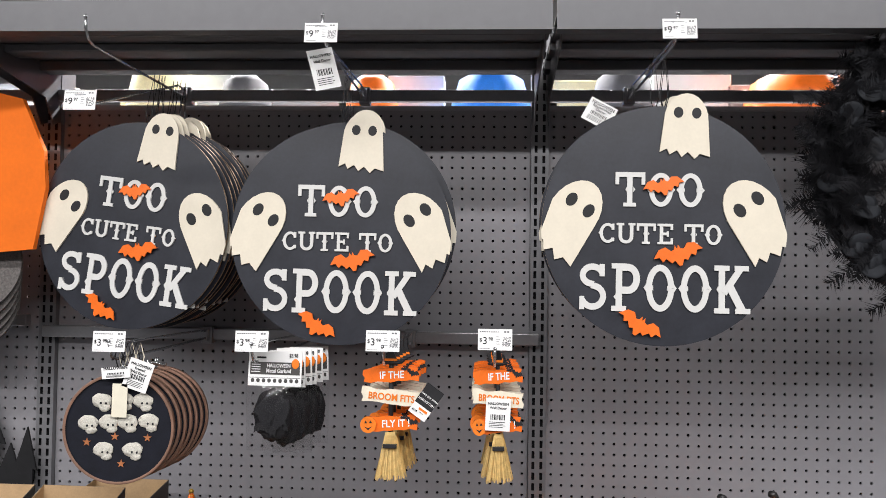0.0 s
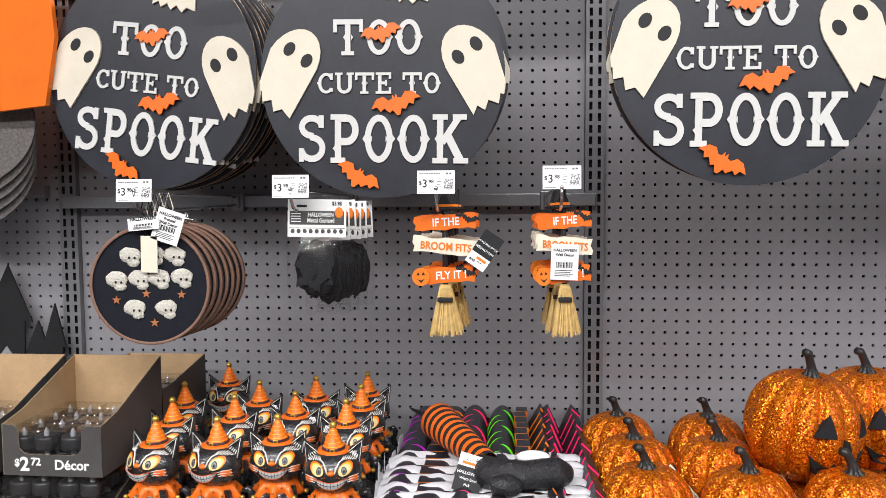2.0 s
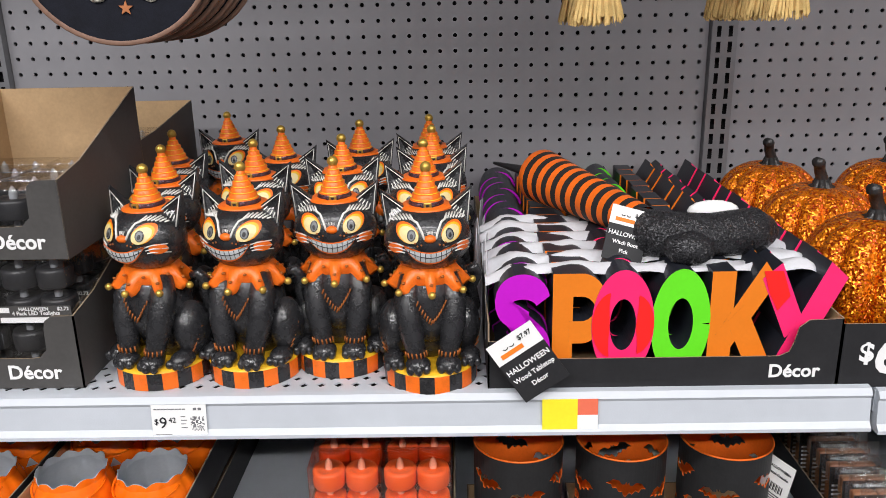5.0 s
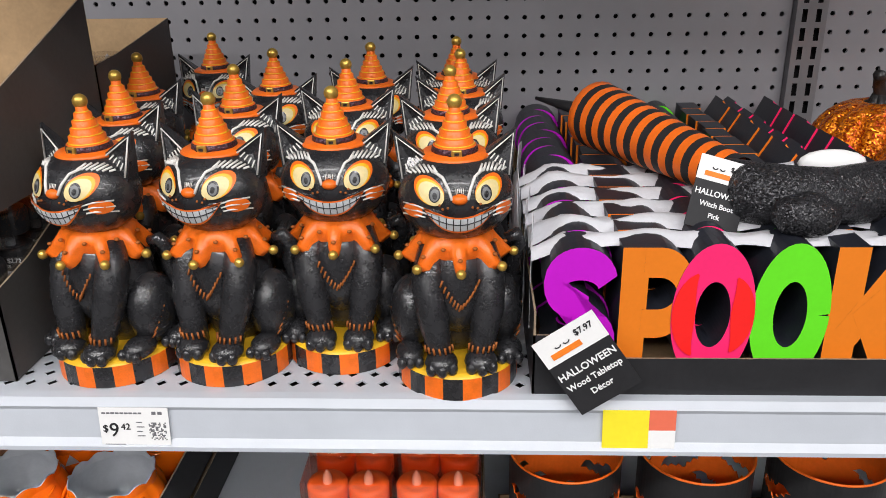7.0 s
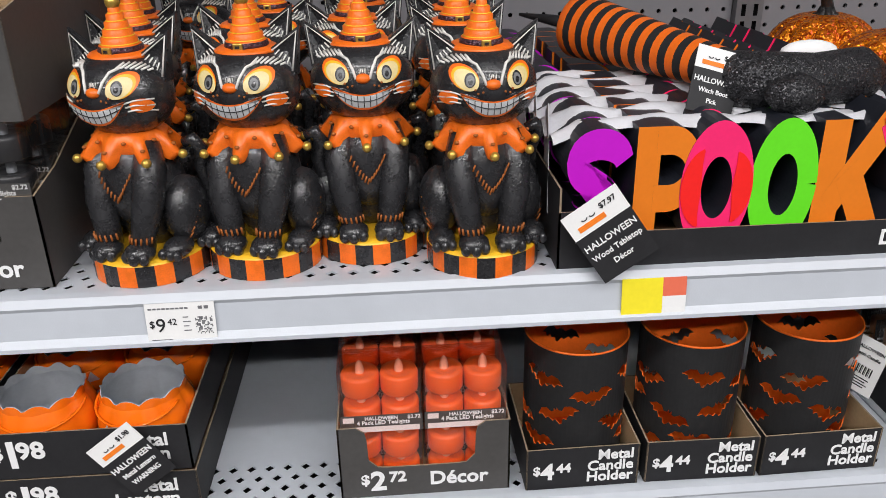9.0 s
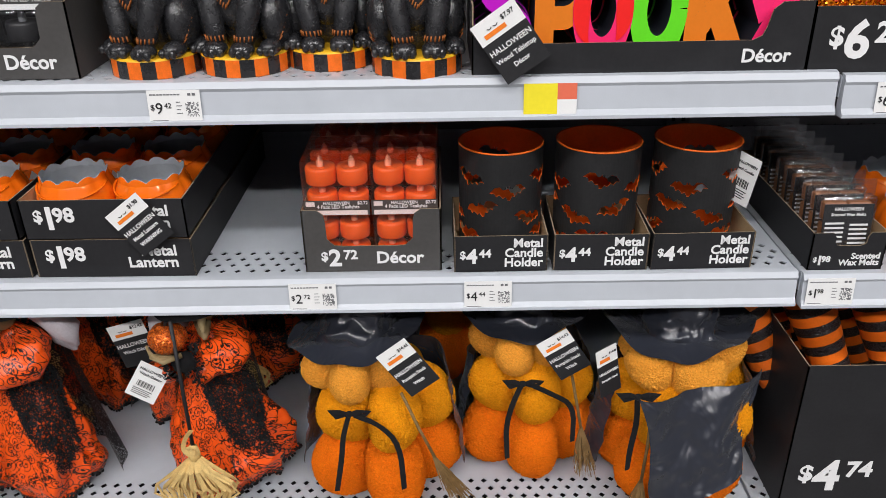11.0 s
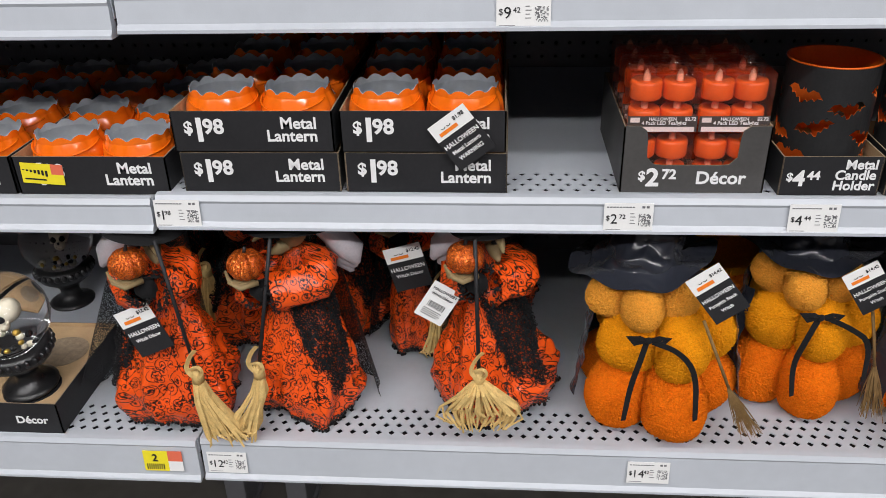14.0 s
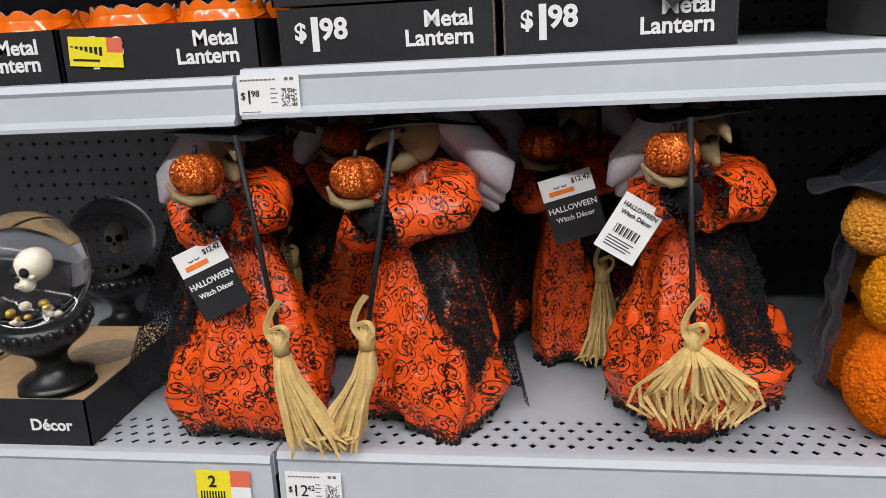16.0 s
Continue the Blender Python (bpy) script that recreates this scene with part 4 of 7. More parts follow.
SLIM = Matrix.Diagonal((0.86, 1, 1, 1))
b0 = broom_sign(pose(-0.176, 1.462, 1.612, 0, 0, 0) @ SLIM)
for k in range(1, 5):
    copy_thing(b0, pose(-0.176 + 0.002 * k, 1.462 + 0.042 * k, 1.612 - 0.001 * k, 0, (-1.5, 1, -1)[k % 3], -2 * k) @ SLIM)
for k in range(6):
    copy_thing(b0, pose(0.018 - 0.0005 * k, 1.455 + 0.040 * k, 1.614 - 0.001 * k, 0, (-1, 1.5, -0.5)[k % 3], 2 * k) @ SLIM)
hang_tag(["HALLOWEEN", "Wood Wall Decor"], pose(-0.128, 1.448, 1.532, 0, -145, 0), 0.036, 0.062, "3.98")
hang_tag(["HALLOWEEN", "Wall Decor"], pose(0.020, 1.444, 1.568, 0, 2, 0), 0.044, 0.058, light=True)

# ---- the neighbouring sections of the peg wall ----
FELTORANGE = mat("orange_felt_board", (0.80, 0.16, 0.01), 0.75, 0, 0.08, 12, 0.08, 400)
mk = Mk()
mk.slab([(-0.28, 0.13), (-0.12, 0.21), (0.0, 0.185), (0.10, 0.20), (0.20, 0.175), (0.255, 0.06), (0.262, -0.02), (0.235, -0.155), (0.12, -0.165), (-0.14, -0.17), (-0.26, -0.1)], 0.012, 0, None)
pk = empty("pumpkin_wall_decor", "large orange pumpkin shaped wall decoration", "wall decor", "", pose(-1.225, 1.715, 1.985, 0, 0, -6))
mk.ob("face_board", FELTORANGE, pk)
mk = Mk()
for k in range(3):
    mk.tube([(-0.14 + 0.13 * k, -0.002, 0.18), (-0.19 + 0.16 * k, -0.002, 0.02), (-0.15 + 0.14 * k, -0.002, -0.165)], 0.003, 6)
mk.ob("seam", ORANGE, pk)
BURLAP = mat("grey_burlap", (0.13, 0.12, 0.115), 0.9, 0, 0.5, 160, 0.6, 420)
mk = Mk()
for k in range(5):
    mk.slab(ellipse(0.0, -0.02 * k, 0.24 - 0.008 * k, 0.15, 44), 0.006, 0, None, None, 0.012 * k)
tagged(mk.ob("burlap_wall_decor", BURLAP, m=pose(-1.285, 1.74, 1.80)), "layered grey woven round wall decorations", "wall decor")

FEATHER = mat("black_feather", (0.006, 0.006, 0.008), 0.7, 0, 0.4, 60, 0.4, 500)
ROSE = mat("black_foam_rose", (0.015, 0.017, 0.021), 0.75, 0, 0.3, 30, 0.1, 300)
wreath = empty("feather_wreath", "black feather wreath with dark foam roses, hung on the pegboard", "wreath", "", pose(0.884, 1.62, 2.008))
mk = Mk()
mk.tube([(0.19 * math.cos(a * 0.1963), 0.03, 0.21 * math.sin(a * 0.1963)) for a in range(33)], 0.044, 12)
mk.ob("ring_base", FEATHER, wreath)
mk = Mk()
r = random.Random(11)
for k in range(560):
    a = r.uniform(0, 2 * math.pi)
    rr = r.uniform(0.72, 1.10)
    c = Vector((0.205 * rr * math.cos(a), r.uniform(-0.055, 0.03), 0.225 * rr * math.sin(a)))
    out = Vector((math.cos(a), 0, math.sin(a)))
    d = (out * r.uniform(-0.2, 1) + Vector((r.uniform(-0.8, 0.8), r.uniform(-0.7, 0.1), r.uniform(-0.8, 0.8)))).normalized()
    L = r.uniform(0.055, 0.10)
    bend = Vector((r.uniform(-1, 1), r.uniform(-0.6, 0.6), r.uniform(-1, 1))) * L * 0.28
    side = d.cross(Vector((r.uniform(-0.5, 0.5), 1, r.uniform(-0.5, 0.5)))).normalized()
    for j in range(110):
        q = r.random()
        root = c + d * L * q + bend * q * q
        s = 1 if j % 2 else -1
        reach = (0.010 + 0.014 * math.sin(math.pi * min(1, q * 0.8 + 0.2))) * r.uniform(0.7, 1.2)
        tip = root + (side * s + d * r.uniform(0.5, 1.1) + Vector((r.uniform(-0.4, 0.4), r.uniform(-0.5, 0.3), r.uniform(-0.4, 0.4)))) * reach
        w = d * 0.0013
        mk.add([root - w, root + w, tip], [(0, 1, 2)])
tagged(mk.ob("plumage", FEATHER, wreath), kind="stuff")
for k in range(24):
    a = 2 * math.pi * k / 24 + r.uniform(-0.1, 0.1)
    c = (0.195 * math.cos(a) + r.uniform(-0.045, 0.045), -0.046 + r.uniform(-0.02, 0.01), 0.215 * math.sin(a) + r.uniform(-0.045, 0.045))
    mk = Mk()
    for j in range(3):
        b = j * 2.1 + k
        mk.ell((0.008 * math.cos(b), -0.003 * j, 0.008 * math.sin(b)), (0.024, 0.005, 0.021), 0, pose(*c) @ pose(0, 0, 0, 28 * math.sin(b), 0, 28 * math.cos(b)), 14, 8, 0.05)
    mk.ob("petal_rose", ROSE, wreath)

CUT = mat("black_cut_board", (0.010, 0.010, 0.011), 0.5, 0, 0.3, 40)


def tower(x, w, z0, z1, roof):
    return [(x - w / 2, z0), (x + w / 2, z0), (x + w / 2, z1), (x + w * 0.72, z1 - 0.004), (x, z1 + roof), (x - w * 0.72, z1 - 0.004), (x - w / 2, z1)]


castle = empty("castle_silhouette", "black cut-out haunted castle decoration standing at the pegboard", "tabletop decor", "", pose(-1.215, 1.90, S1 - 0.006, -4, 0, 0))
mk = Mk()
for n, (x, w, z1, roof) in enumerate(((-0.115, 0.05, 0.27, 0.085), (-0.03, 0.085, 0.33, 0.13), (0.045, 0.045, 0.25, 0.08), (0.085, 0.04, 0.27, 0.10), (-0.19, 0.05, 0.23, 0.07))):
    mk.slab(tower(x, w, 0.0, z1, roof), 0.006, 0, None, None, 0.0003 * n)
mk.slab(rect(-0.24, 0, 0.12, 0.20), 0.006, 0, None, None, 0.002)
for k in range(5):
    mk.slab([(0.10 + 0.008 * k, 0.0), (0.112 + 0.01 * k, 0.0), (0.118 + 0.014 * k, 0.14 - 0.02 * k)], 0.004, 0, None, None, -0.001 * k)
mk.ob("cut_out", CUT, castle)
mk = Mk()
for x in (-0.05, -0.01, 0.08, -0.12):
    for z in (0.17, 0.145):
        for dx in (-0.006, 0.006):
            mk.box((x + dx - 0.005, -0.003, z - 0.010), (x + dx + 0.005, -0.001, z + 0.010))
mk.slab([(-0.045, 0.22), (-0.015, 0.22), (-0.015, 0.25), (-0.03, 0.27), (-0.045, 0.25)], 0.001, 0, None, None, -0.002)
mk.ob("window_opening", PEG, castle)

# ---- goods on the far side, seen through the slot under the stock shelf ----
BLUE = mat("blue_cloth", (0.03, 0.22, 0.8), 0.6)
GREYC = mat("grey_cloth", (0.10, 0.10, 0.11), 0.7)
CREAMC = mat("pale_yellow_cloth", (0.85, 0.75, 0.45), 0.7)
for x, w, hgt, ma, lab in ((1.10, 0.19, 0.14, ORANGE, "orange"), (0.48, 0.12, 0.15, GREYC, "dark grey"), (0.0, 0.15, 0.14, BLUE, "bright blue"), (-0.44, 0.10, 0.13, ORANGE, "orange"), (-0.92, 0.10, 0.13, GREYC, "dark grey"), (-1.24, 0.13, 0.2, CREAMC, "pale yellow"), (1.62, 0.14, 0.14, ORANGE, "orange")):
    mk = Mk()
    mk.lathe([(0.02, -hgt), (w * 0.85, -hgt * 0.8), (w, 0), (w * 0.8, hgt * 0.7), (w * 0.3, hgt), (0.005, hgt * 0.98)], 28, 0, None, True, 0.06, 8)
    tagged(mk.ob("stuffed_decoration", ma, m=pose(x, 2.95, 2.40)), lab + " stuffed decoration on the shelf of the next aisle", "decoration", "goods in the next aisle")
r = random.Random(31)
for k in range(26):
    w, hgt = r.uniform(0.08, 0.16), r.uniform(0.14, 0.3)
    mk = Mk()
    mk.box((-w, -0.05, 0), (w, 0.05, hgt), 0, None, 0.006)
    tagged(mk.ob("goods_box", (WHITE, FARWALL, CREAMC, STEEL)[k % 4], m=pose(-2.6 + 0.21 * k, 3.12, 2.26)), "pale box of goods on the shelf of the next aisle", "box", "goods in the next aisle")
mk = Mk()
mk.box((-4, 2.70, 2.20), (4, 3.2, 2.26), 0, None, 0.004)
tagged(mk.ob("far_shelf", STEEL), "pale steel shelf of the next aisle", "shelf")
mk = Mk()
mk.box((-4, 2.72, 0.0), (4, 3.18, 2.198), 0)
tagged(mk.ob("far_shelving_body", PEG), "grey steel shelving body of the next aisle", "shelving")


# ---- black resin cats ----
# the grey flecks in the resin colour stand for its silvery highlights
RESIN = mat("black_resin", (0.020, 0.020, 0.022), 0.27, 0, 0.4, 60, 0.30, 520, coat=0.3, wear_or_glint=(0.06, 0.06, 0.064))
CATORANGE = mat("orange_resin_paint", (0.84, 0.155, 0.010), 0.38, 0, 0.18, 90, 0.2, 250)
CATYELLOW = mat("yellow_resin_paint", (0.85, 0.48, 0.02), 0.4, 0, 0.15, 60, 0.15, 250)
CATWHITE = mat("white_resin_paint", (0.74, 0.72, 0.68), 0.45, 0, 0.15, 120)
CATGOLD = mat("gold_resin_paint", (0.62, 0.40, 0.08), 0.35, 0.7, 0.25, 120)
CATEYE = mat("cream_eye_paint", (0.76, 0.62, 0.30), 0.35, 0, 0.12, 60)
CATBAND = glitter("plum_glitter_band", (0.02, 0.008, 0.012), (0.12, 0.05, 0.07), 1400, 0.3)
CATBROWN = mat("brown_stitch_paint", (0.34, 0.10, 0.02), 0.5, 0, 0.2, 200)
CATGREY = mat("grey_pupil_paint", (0.16, 0.165, 0.17), 0.4, 0, 0.2, 120)
CATTEETH = mat("pale_grey_teeth_paint", (0.52, 0.53, 0.54), 0.45, 0, 0.15, 120)
CATMATS = [RESIN, CATORANGE, CATYELLOW, CATWHITE, CATGOLD, CATEYE, CATBAND, CATBROWN, CATGREY, CATTEETH]


def cat_figure():
    """A sitting cat in a pointed hat and ruff on a round painted base, cast in one piece."""
    mk = Mk()
    # base with painted checks
    n = 40
    rb, hb = 0.0525, 0.022
    for i in range(n):
        a0, a1 = 2 * math.pi * i / n, 2 * math.pi * (i + 1) / n
        mk.add([(rb * math.cos(a0), rb * math.sin(a0), 0), (rb * math.cos(a1), rb * math.sin(a1), 0), (rb * math.cos(a1), rb * math.sin(a1), hb - 0.002), (rb * math.cos(a0), rb * math.sin(a0), hb - 0.002)],
               [(0, 1, 2, 3)], 1 if (i // 2) % 2 else 0, True)
    mk.lathe([(rb, hb - 0.002), (rb - 0.001, hb), (rb * 0.7, hb + 0.0015), (0.001, hb + 0.002)], n, 2)
    # body, legs, haunches, feet
    mk.ell((0, 0.010, 0.074), (0.0370, 0.033, 0.060), 0, None, 26, 16, 0.05)
    mk.ell((0, -0.008, 0.086), (0.0270, 0.0255, 0.044), 0, None, 22, 14)
    for s in (-1, 1):
        mk.tube([(s * 0.020, -0.008, 0.122), (s * 0.0245, -0.017, 0.100), (s * 0.0235, -0.026, 0.072), (s * 0.0190, -0.031, 0.048), (s * 0.0165, -0.033, 0.032)], [0.0115, 0.0150, 0.0140, 0.0115, 0.0110], 14, 0)
        mk.ell((s * 0.0165, -0.039, 0.0300), (0.0140, 0.0140, 0.0095), 0, None, 16, 8)
        for k in (-1, 0, 1):
            mk.ell((s * 0.0165 + k * 0.0085, -0.0492 + abs(k) * 0.003, 0.0272), (0.0050, 0.0056, 0.0062), 0, None, 10, 6)
        mk.ell((s * 0.0390, 0.008, 0.056), (0.0185, 0.027, 0.033), 0, None, 18, 12, 0.05)
        mk.ell((s * 0.0420, -0.018, 0.0295), (0.0125, 0.017, 0.0095), 0, None, 14, 8)
        for k in (-1, 0, 1):
            mk.ell((s * 0.0420 + k * 0.0072, -0.0322, 0.0268), (0.0044, 0.0050, 0.0054), 0, None, 8, 6)
        # stitches round ankles and along haunches
        for k in range(7):
            a = math.pi * (0.12 + 0.76 * k / 6)
            mk.tube([(s * 0.0175 + 0.0120 * math.cos(a), -0.032 - 0.0120 * math.sin(a), 0.0390), (s * 0.0185 + 0.0122 * math.cos(a), -0.032 - 0.0122 * math.sin(a), 0.0450)], 0.0010, 5, 7)
        for k in range(6):
            u = k / 5
            mk.tube([(s * (0.050 + 0.004 * u), -0.010 + 0.01 * u, 0.036 + 0.022 * u), (s * (0.0535 + 0.003 * u), -0.009 + 0.012 * u, 0.041 + 0.022 * u)], 0.0008, 5, 7)
    for k in range(13):
        u = k / 6 - 1
        x, z = 0.0150 * u, 0.076 + 0.022 * abs(u) ** 1.3
        y = -0.0085 - 0.0255 * math.sqrt(max(0.05, 1 - (x / 0.027) ** 2 - ((z - 0.086) / 0.044) ** 2)) - 0.004 * abs(u)
        mk.tube([(x - 0.001, y - 0.0005, z - 0.0028), (x + 0.001, y - 0.0005, z + 0.0028)], 0.0009, 5, 7)
    mk.tube([(0.02, 0.035, 0.035), (0.045, 0.038, 0.045), (0.054, 0.030, 0.070), (0.050, 0.024, 0.095), (0.056, 0.018, 0.112), (0.052, 0.012, 0.122), (0.044, 0.012, 0.118)], [0.008, 0.008, 0.0075, 0.007, 0.0065, 0.006, 0.005], 10, 0)
    # ruff with gold bells and spots
    ring = []
    m = 64
    for i in range(m):
        a = 2 * math.pi * i / m
        point = max(0, math.cos(a * 8)) ** 0.8
        ring.append((a, 0.031 + 0.0165 * point, 0.1205 - 0.008 * point))
    vs = [(0.020 * math.cos(a), 0.018 * math.sin(a), 0.136) for a, _, _ in ring] + [(0.031 * math.cos(a), 0.030 * math.sin(a), 0.131) for a, _, _ in ring] + [(q * math.cos(a), q * math.sin(a) * 0.95, z) for a, q, z in ring] + [(q * 0.8 * math.cos(a), q * 0.8 * math.sin(a), z - 0.008) for a, q, z in ring]
    mk.add(vs, [(k * m + i, k * m + (i + 1) % m, (k + 1) * m + (i + 1) % m, (k + 1) * m + i) for k in range(3) for i in range(m)], 1, True)
    for i in range(8):
        a = 2 * math.pi * i / 8
        mk.ell((0.0485 * math.cos(a), 0.0465 * math.sin(a), 0.1115), (0.0042, 0.0042, 0.0042), 4, None, 10, 8)
        for da, rr, z in ((0.0, 0.041, 0.1205), (0.39, 0.0335, 0.1265)):
            mk.ell((rr * math.cos(a + da), rr * 0.97 * math.sin(a + da), z), (0.0022, 0.0022, 0.0016), 7, None, 8, 5)
    # head
    hc, hr = Vector((0, -0.003, 0.1635)), Vector((0.0470, 0.038, 0.0365))
    mk.ell(hc, hr, 0, None, 32, 18)
    for s in (-1, 1):
        mk.ell((s * 0.0125, -0.0315, 0.1590), (0.0155, 0.0080, 0.0100), 0, None, 16, 10)

    def on(x, z, eps=0.0006):
        dx, dz = x / hr.x, (z - hc.z) / hr.z
        return Vector((x, hc.y - hr.y * math.sqrt(max(0.02, 1 - dx * dx - dz * dz)) - eps, z))

    def patch(outline, mi, eps):
        k = len(outline)
        cx, cz = sum(p[0] for p in outline) / k, sum(p[1] for p in outline) / k
        vs = [on(cx, cz, eps)]
        for f in (0.35, 0.7, 1.0):
            vs += [on(cx + (x - cx) * f, cz + (z - cz) * f, eps) for x, z in outline]
        fs = [(0, 1 + i, 1 + (i + 1) % k) for i in range(k)]
        for b in (0, 1):
            fs += [(1 + b * k + i, 1 + (b + 1) * k + i, 1 + (b + 1) * k + (i + 1) % k, 1 + b * k + (i + 1) % k) for i in range(k)]
        mk.add(vs, fs, mi, True)

    def line(pts, r_, mi, eps=0.0006):
        mk.tube([on(x, z, eps) for x, z in pts], r_, 6, mi)

    for s in (-1, 1):
        tilt = 32 * s
        patch(ellipse(s * 0.0232, 0.1770, 0.0120, 0.0096, 26, tilt=tilt), 1, 0.0008)
        patch(ellipse(s * 0.0224, 0.1760, 0.0111, 0.0088, 26, tilt=tilt), 2, 0.0012)
        patch(ellipse(s * 0.0217, 0.1752, 0.0102, 0.0078, 26, tilt=tilt), 5, 0.0016)
        patch(ellipse(s * 0.0200 + 0.0008, 0.1752, 0.0044, 0.0060, 20, tilt=tilt * 0.4), 0, 0.0020)
        patch(ellipse(s * 0.0200 + 0.0008, 0.1748, 0.0033, 0.0048, 16, tilt=tilt * 0.4), 8, 0.0023)
        patch(ellipse(s * 0.0200 + 0.0008, 0.1744, 0.0018, 0.0026, 12), 0, 0.0026)
        patch(ellipse(s * 0.0355, 0.1600, 0.0072, 0.0060, 16), 1, 0.0008)
        for k in range(3):
            line([(s * (0.0245 + 0.001 * k), 0.1625 - 0.0032 * k), (s * 0.032, 0.1648 - 0.0040 * k), (s * 0.0430, 0.1645 - 0.0052 * k)], 0.00075, 3, 0.0012)
        # brow: a thick line from the nose over the eye, with a fan of short strokes
        line([(s * 0.0060, 0.1710), (s * 0.0085, 0.1790), (s * 0.0125, 0.1868), (s * 0.0200, 0.1905)], 0.0013, 3)
        for k in range(7):
            u = k / 6
            line([(s * (0.0165 + 0.0190 * u), 0.1895 - 0.0035 * u * u), (s * (0.0195 + 0.0200 * u), 0.1932 - 0.0060 * u * u)], 0.0010, 3)
        for k in range(3):
            line([(s * 0.0012 * (k + 0.2), 0.1765 - 0.0005 * k), (s * 0.0013 * (k + 0.3), 0.1795)], 0.0003, 3)
        for k, (dx, dz) in enumerate(((0.0095, 0.1660), (0.0135, 0.1650), (0.0158, 0.1680))):
            p = on(s * dx, dz, 0.0035)
            mk.ell(p, (0.0011, 0.0010, 0.0011), 7, None, 6, 5)
        # ears with pale piping
        base_c, tip = Vector((s * 0.0330, 0.004, 0.184)), Vector((s * 0.0495, 0.004, 0.2165))
        ear = [Vector((s * 0.0185, -0.004, 0.1935)), Vector((s * 0.0445, -0.004, 0.1745)), tip]
        back = [p + Vector((0, 0.014, 0)) for p in ear[:2]] + [tip + Vector((0, 0.003, 0))]
        mid = (ear[0] + ear[1] + tip) / 3 + Vector((0, 0.004, 0))
        mk.add(ear + back + [mid], [(0, 1, 6), (1, 2, 6), (2, 0, 6), (3, 5, 4), (0, 2, 5, 3), (1, 4, 5, 2), (0, 3, 4, 1)] if s > 0 else [(1, 0, 6), (2, 1, 6), (0, 2, 6), (5, 3, 4), (2, 0, 3, 5), (4, 1, 2, 5), (3, 0, 1, 4)], 0)
        inner = [p * 0.78 + mid * 0.22 + Vector((0, -0.0015, 0)) for p in (ear[0], tip, ear[1])]
        mk.tube(inner, 0.0009, 6, 3)
        for k in range(4):
            u = 0.25 + 0.15 * k
            p = ear[0].lerp(ear[1], u)
            mk.tube([p + Vector((0, 0.0005, 0.001)), p.lerp(tip, 0.28) + Vector((0, 0.001, 0))], 0.0007, 5, 3)
    mk.ell(on(0, 0.1712, -0.001), (0.0066, 0.0050, 0.0044), 1, None, 16, 8)
    # grin: thin orange lips, pale teeth with dark gaps
    half = [0.0285 * (i / 12 - 1) for i in range(25)]
    top = [(x, 0.1585 + 0.0072 * (abs(x) / 0.0285) ** 1.7) for x in half]
    bot = [(x, 0.1440 + 0.0218 * (abs(x) / 0.0285) ** 2.3) for x in half[::-1]]
    patch(top + bot, 1, 0.0048)
    patch([(x * 0.93, 0.1535 + (z - 0.1535) * 0.78) for x, z in top + bot], 9, 0.0054)
    line([(x, 0.1522 + 0.0100 * (abs(x) / 0.0285) ** 1.9) for x in [0.0240 * (i / 6 - 1) for i in range(13)]], 0.00045, 0, 0.0056)
    for k in range(-4, 5):
        x = k * 0.0054
        line([(x, 0.1465 + 0.0190 * (abs(x) / 0.0285) ** 2.2), (x * 1.02, 0.1572 + 0.0060 * (abs(x) / 0.0285) ** 1.7)], 0.00042, 0, 0.0056)
    # hat with ringed cone, band, buckle and ball
    hm = pose(0, 0.006, 0.1955, 2, 0, 0)
    mk.lathe([(0.001, -0.001), (0.0275, -0.0012), (0.0283, 0.0008), (0.026, 0.0026), (0.0185, 0.0036)], 32, 1, hm)
    prof, z = [(0.0185, 0.003)], 0.003
    for k in range(6):
        rr = 0.0178 - 0.0026 * k
        prof += [(rr, z), (rr - 0.0002, z + 0.0052), (rr - 0.0014, z + 0.0060)]
        z += 0.0062
    prof += [(0.0015, z + 0.001)]
    mk.lathe(prof, 26, 1, hm)
    for k in range(1, 6):
        rr = 0.0178 - 0.0026 * k + 0.0009
        mk.lathe([(rr - 0.0006, 0.0026 + 0.0062 * k), (rr + 0.0002, 0.0031 + 0.0062 * k), (rr - 0.0006, 0.0037 + 0.0062 * k)], 22, 2, hm)
    mk.lathe([(0.0186, 0.0032), (0.0192, 0.0036), (0.0182, 0.0078), (0.0170, 0.0080)], 28, 6, hm)
    mk.box((-0.0042, -0.0208, 0.0022), (0.0042, -0.0178, 0.0086), 4, hm, 0.0008)
    mk.box((-0.0019, -0.0212, 0.0042), (0.0019, -0.0206, 0.0066), 0, hm)
    mk.ell((0, 0.0, 0.0425), (0.0062, 0.0062, 0.0062), 4, hm, 14, 10)
    return mk


CATS = ((-0.668, 1.427, -20), (-0.562, 1.430, -14), (-0.463, 1.452, 2), (-0.358, 1.411, 6), (-0.690, 1.548, -16), (-0.716, 1.668, -10), (-0.688, 1.848, -6), (-0.583, 1.578, -12),
        (-0.570, 1.690, -8), (-0.474, 1.606, 0), (-0.464, 1.732, 4), (-0.366, 1.556, 4), (-0.358, 1.668, 8), (-0.365, 1.776, 2))
cat0 = None
for x, y, a in CATS:
    if cat0 is None:
        cat0 = tagged(cat_figure().ob("cat_figurine", CATMATS, m=pose(x, y, S1 + 0.0005, 0, 0, a)), "black resin cat figurine in an orange pointed hat and ruff", "figurine", "cat figurines on the shelf")
    else:
        copy_thing(cat0, pose(x, y, S1 + 0.0005, 0, 0, a))


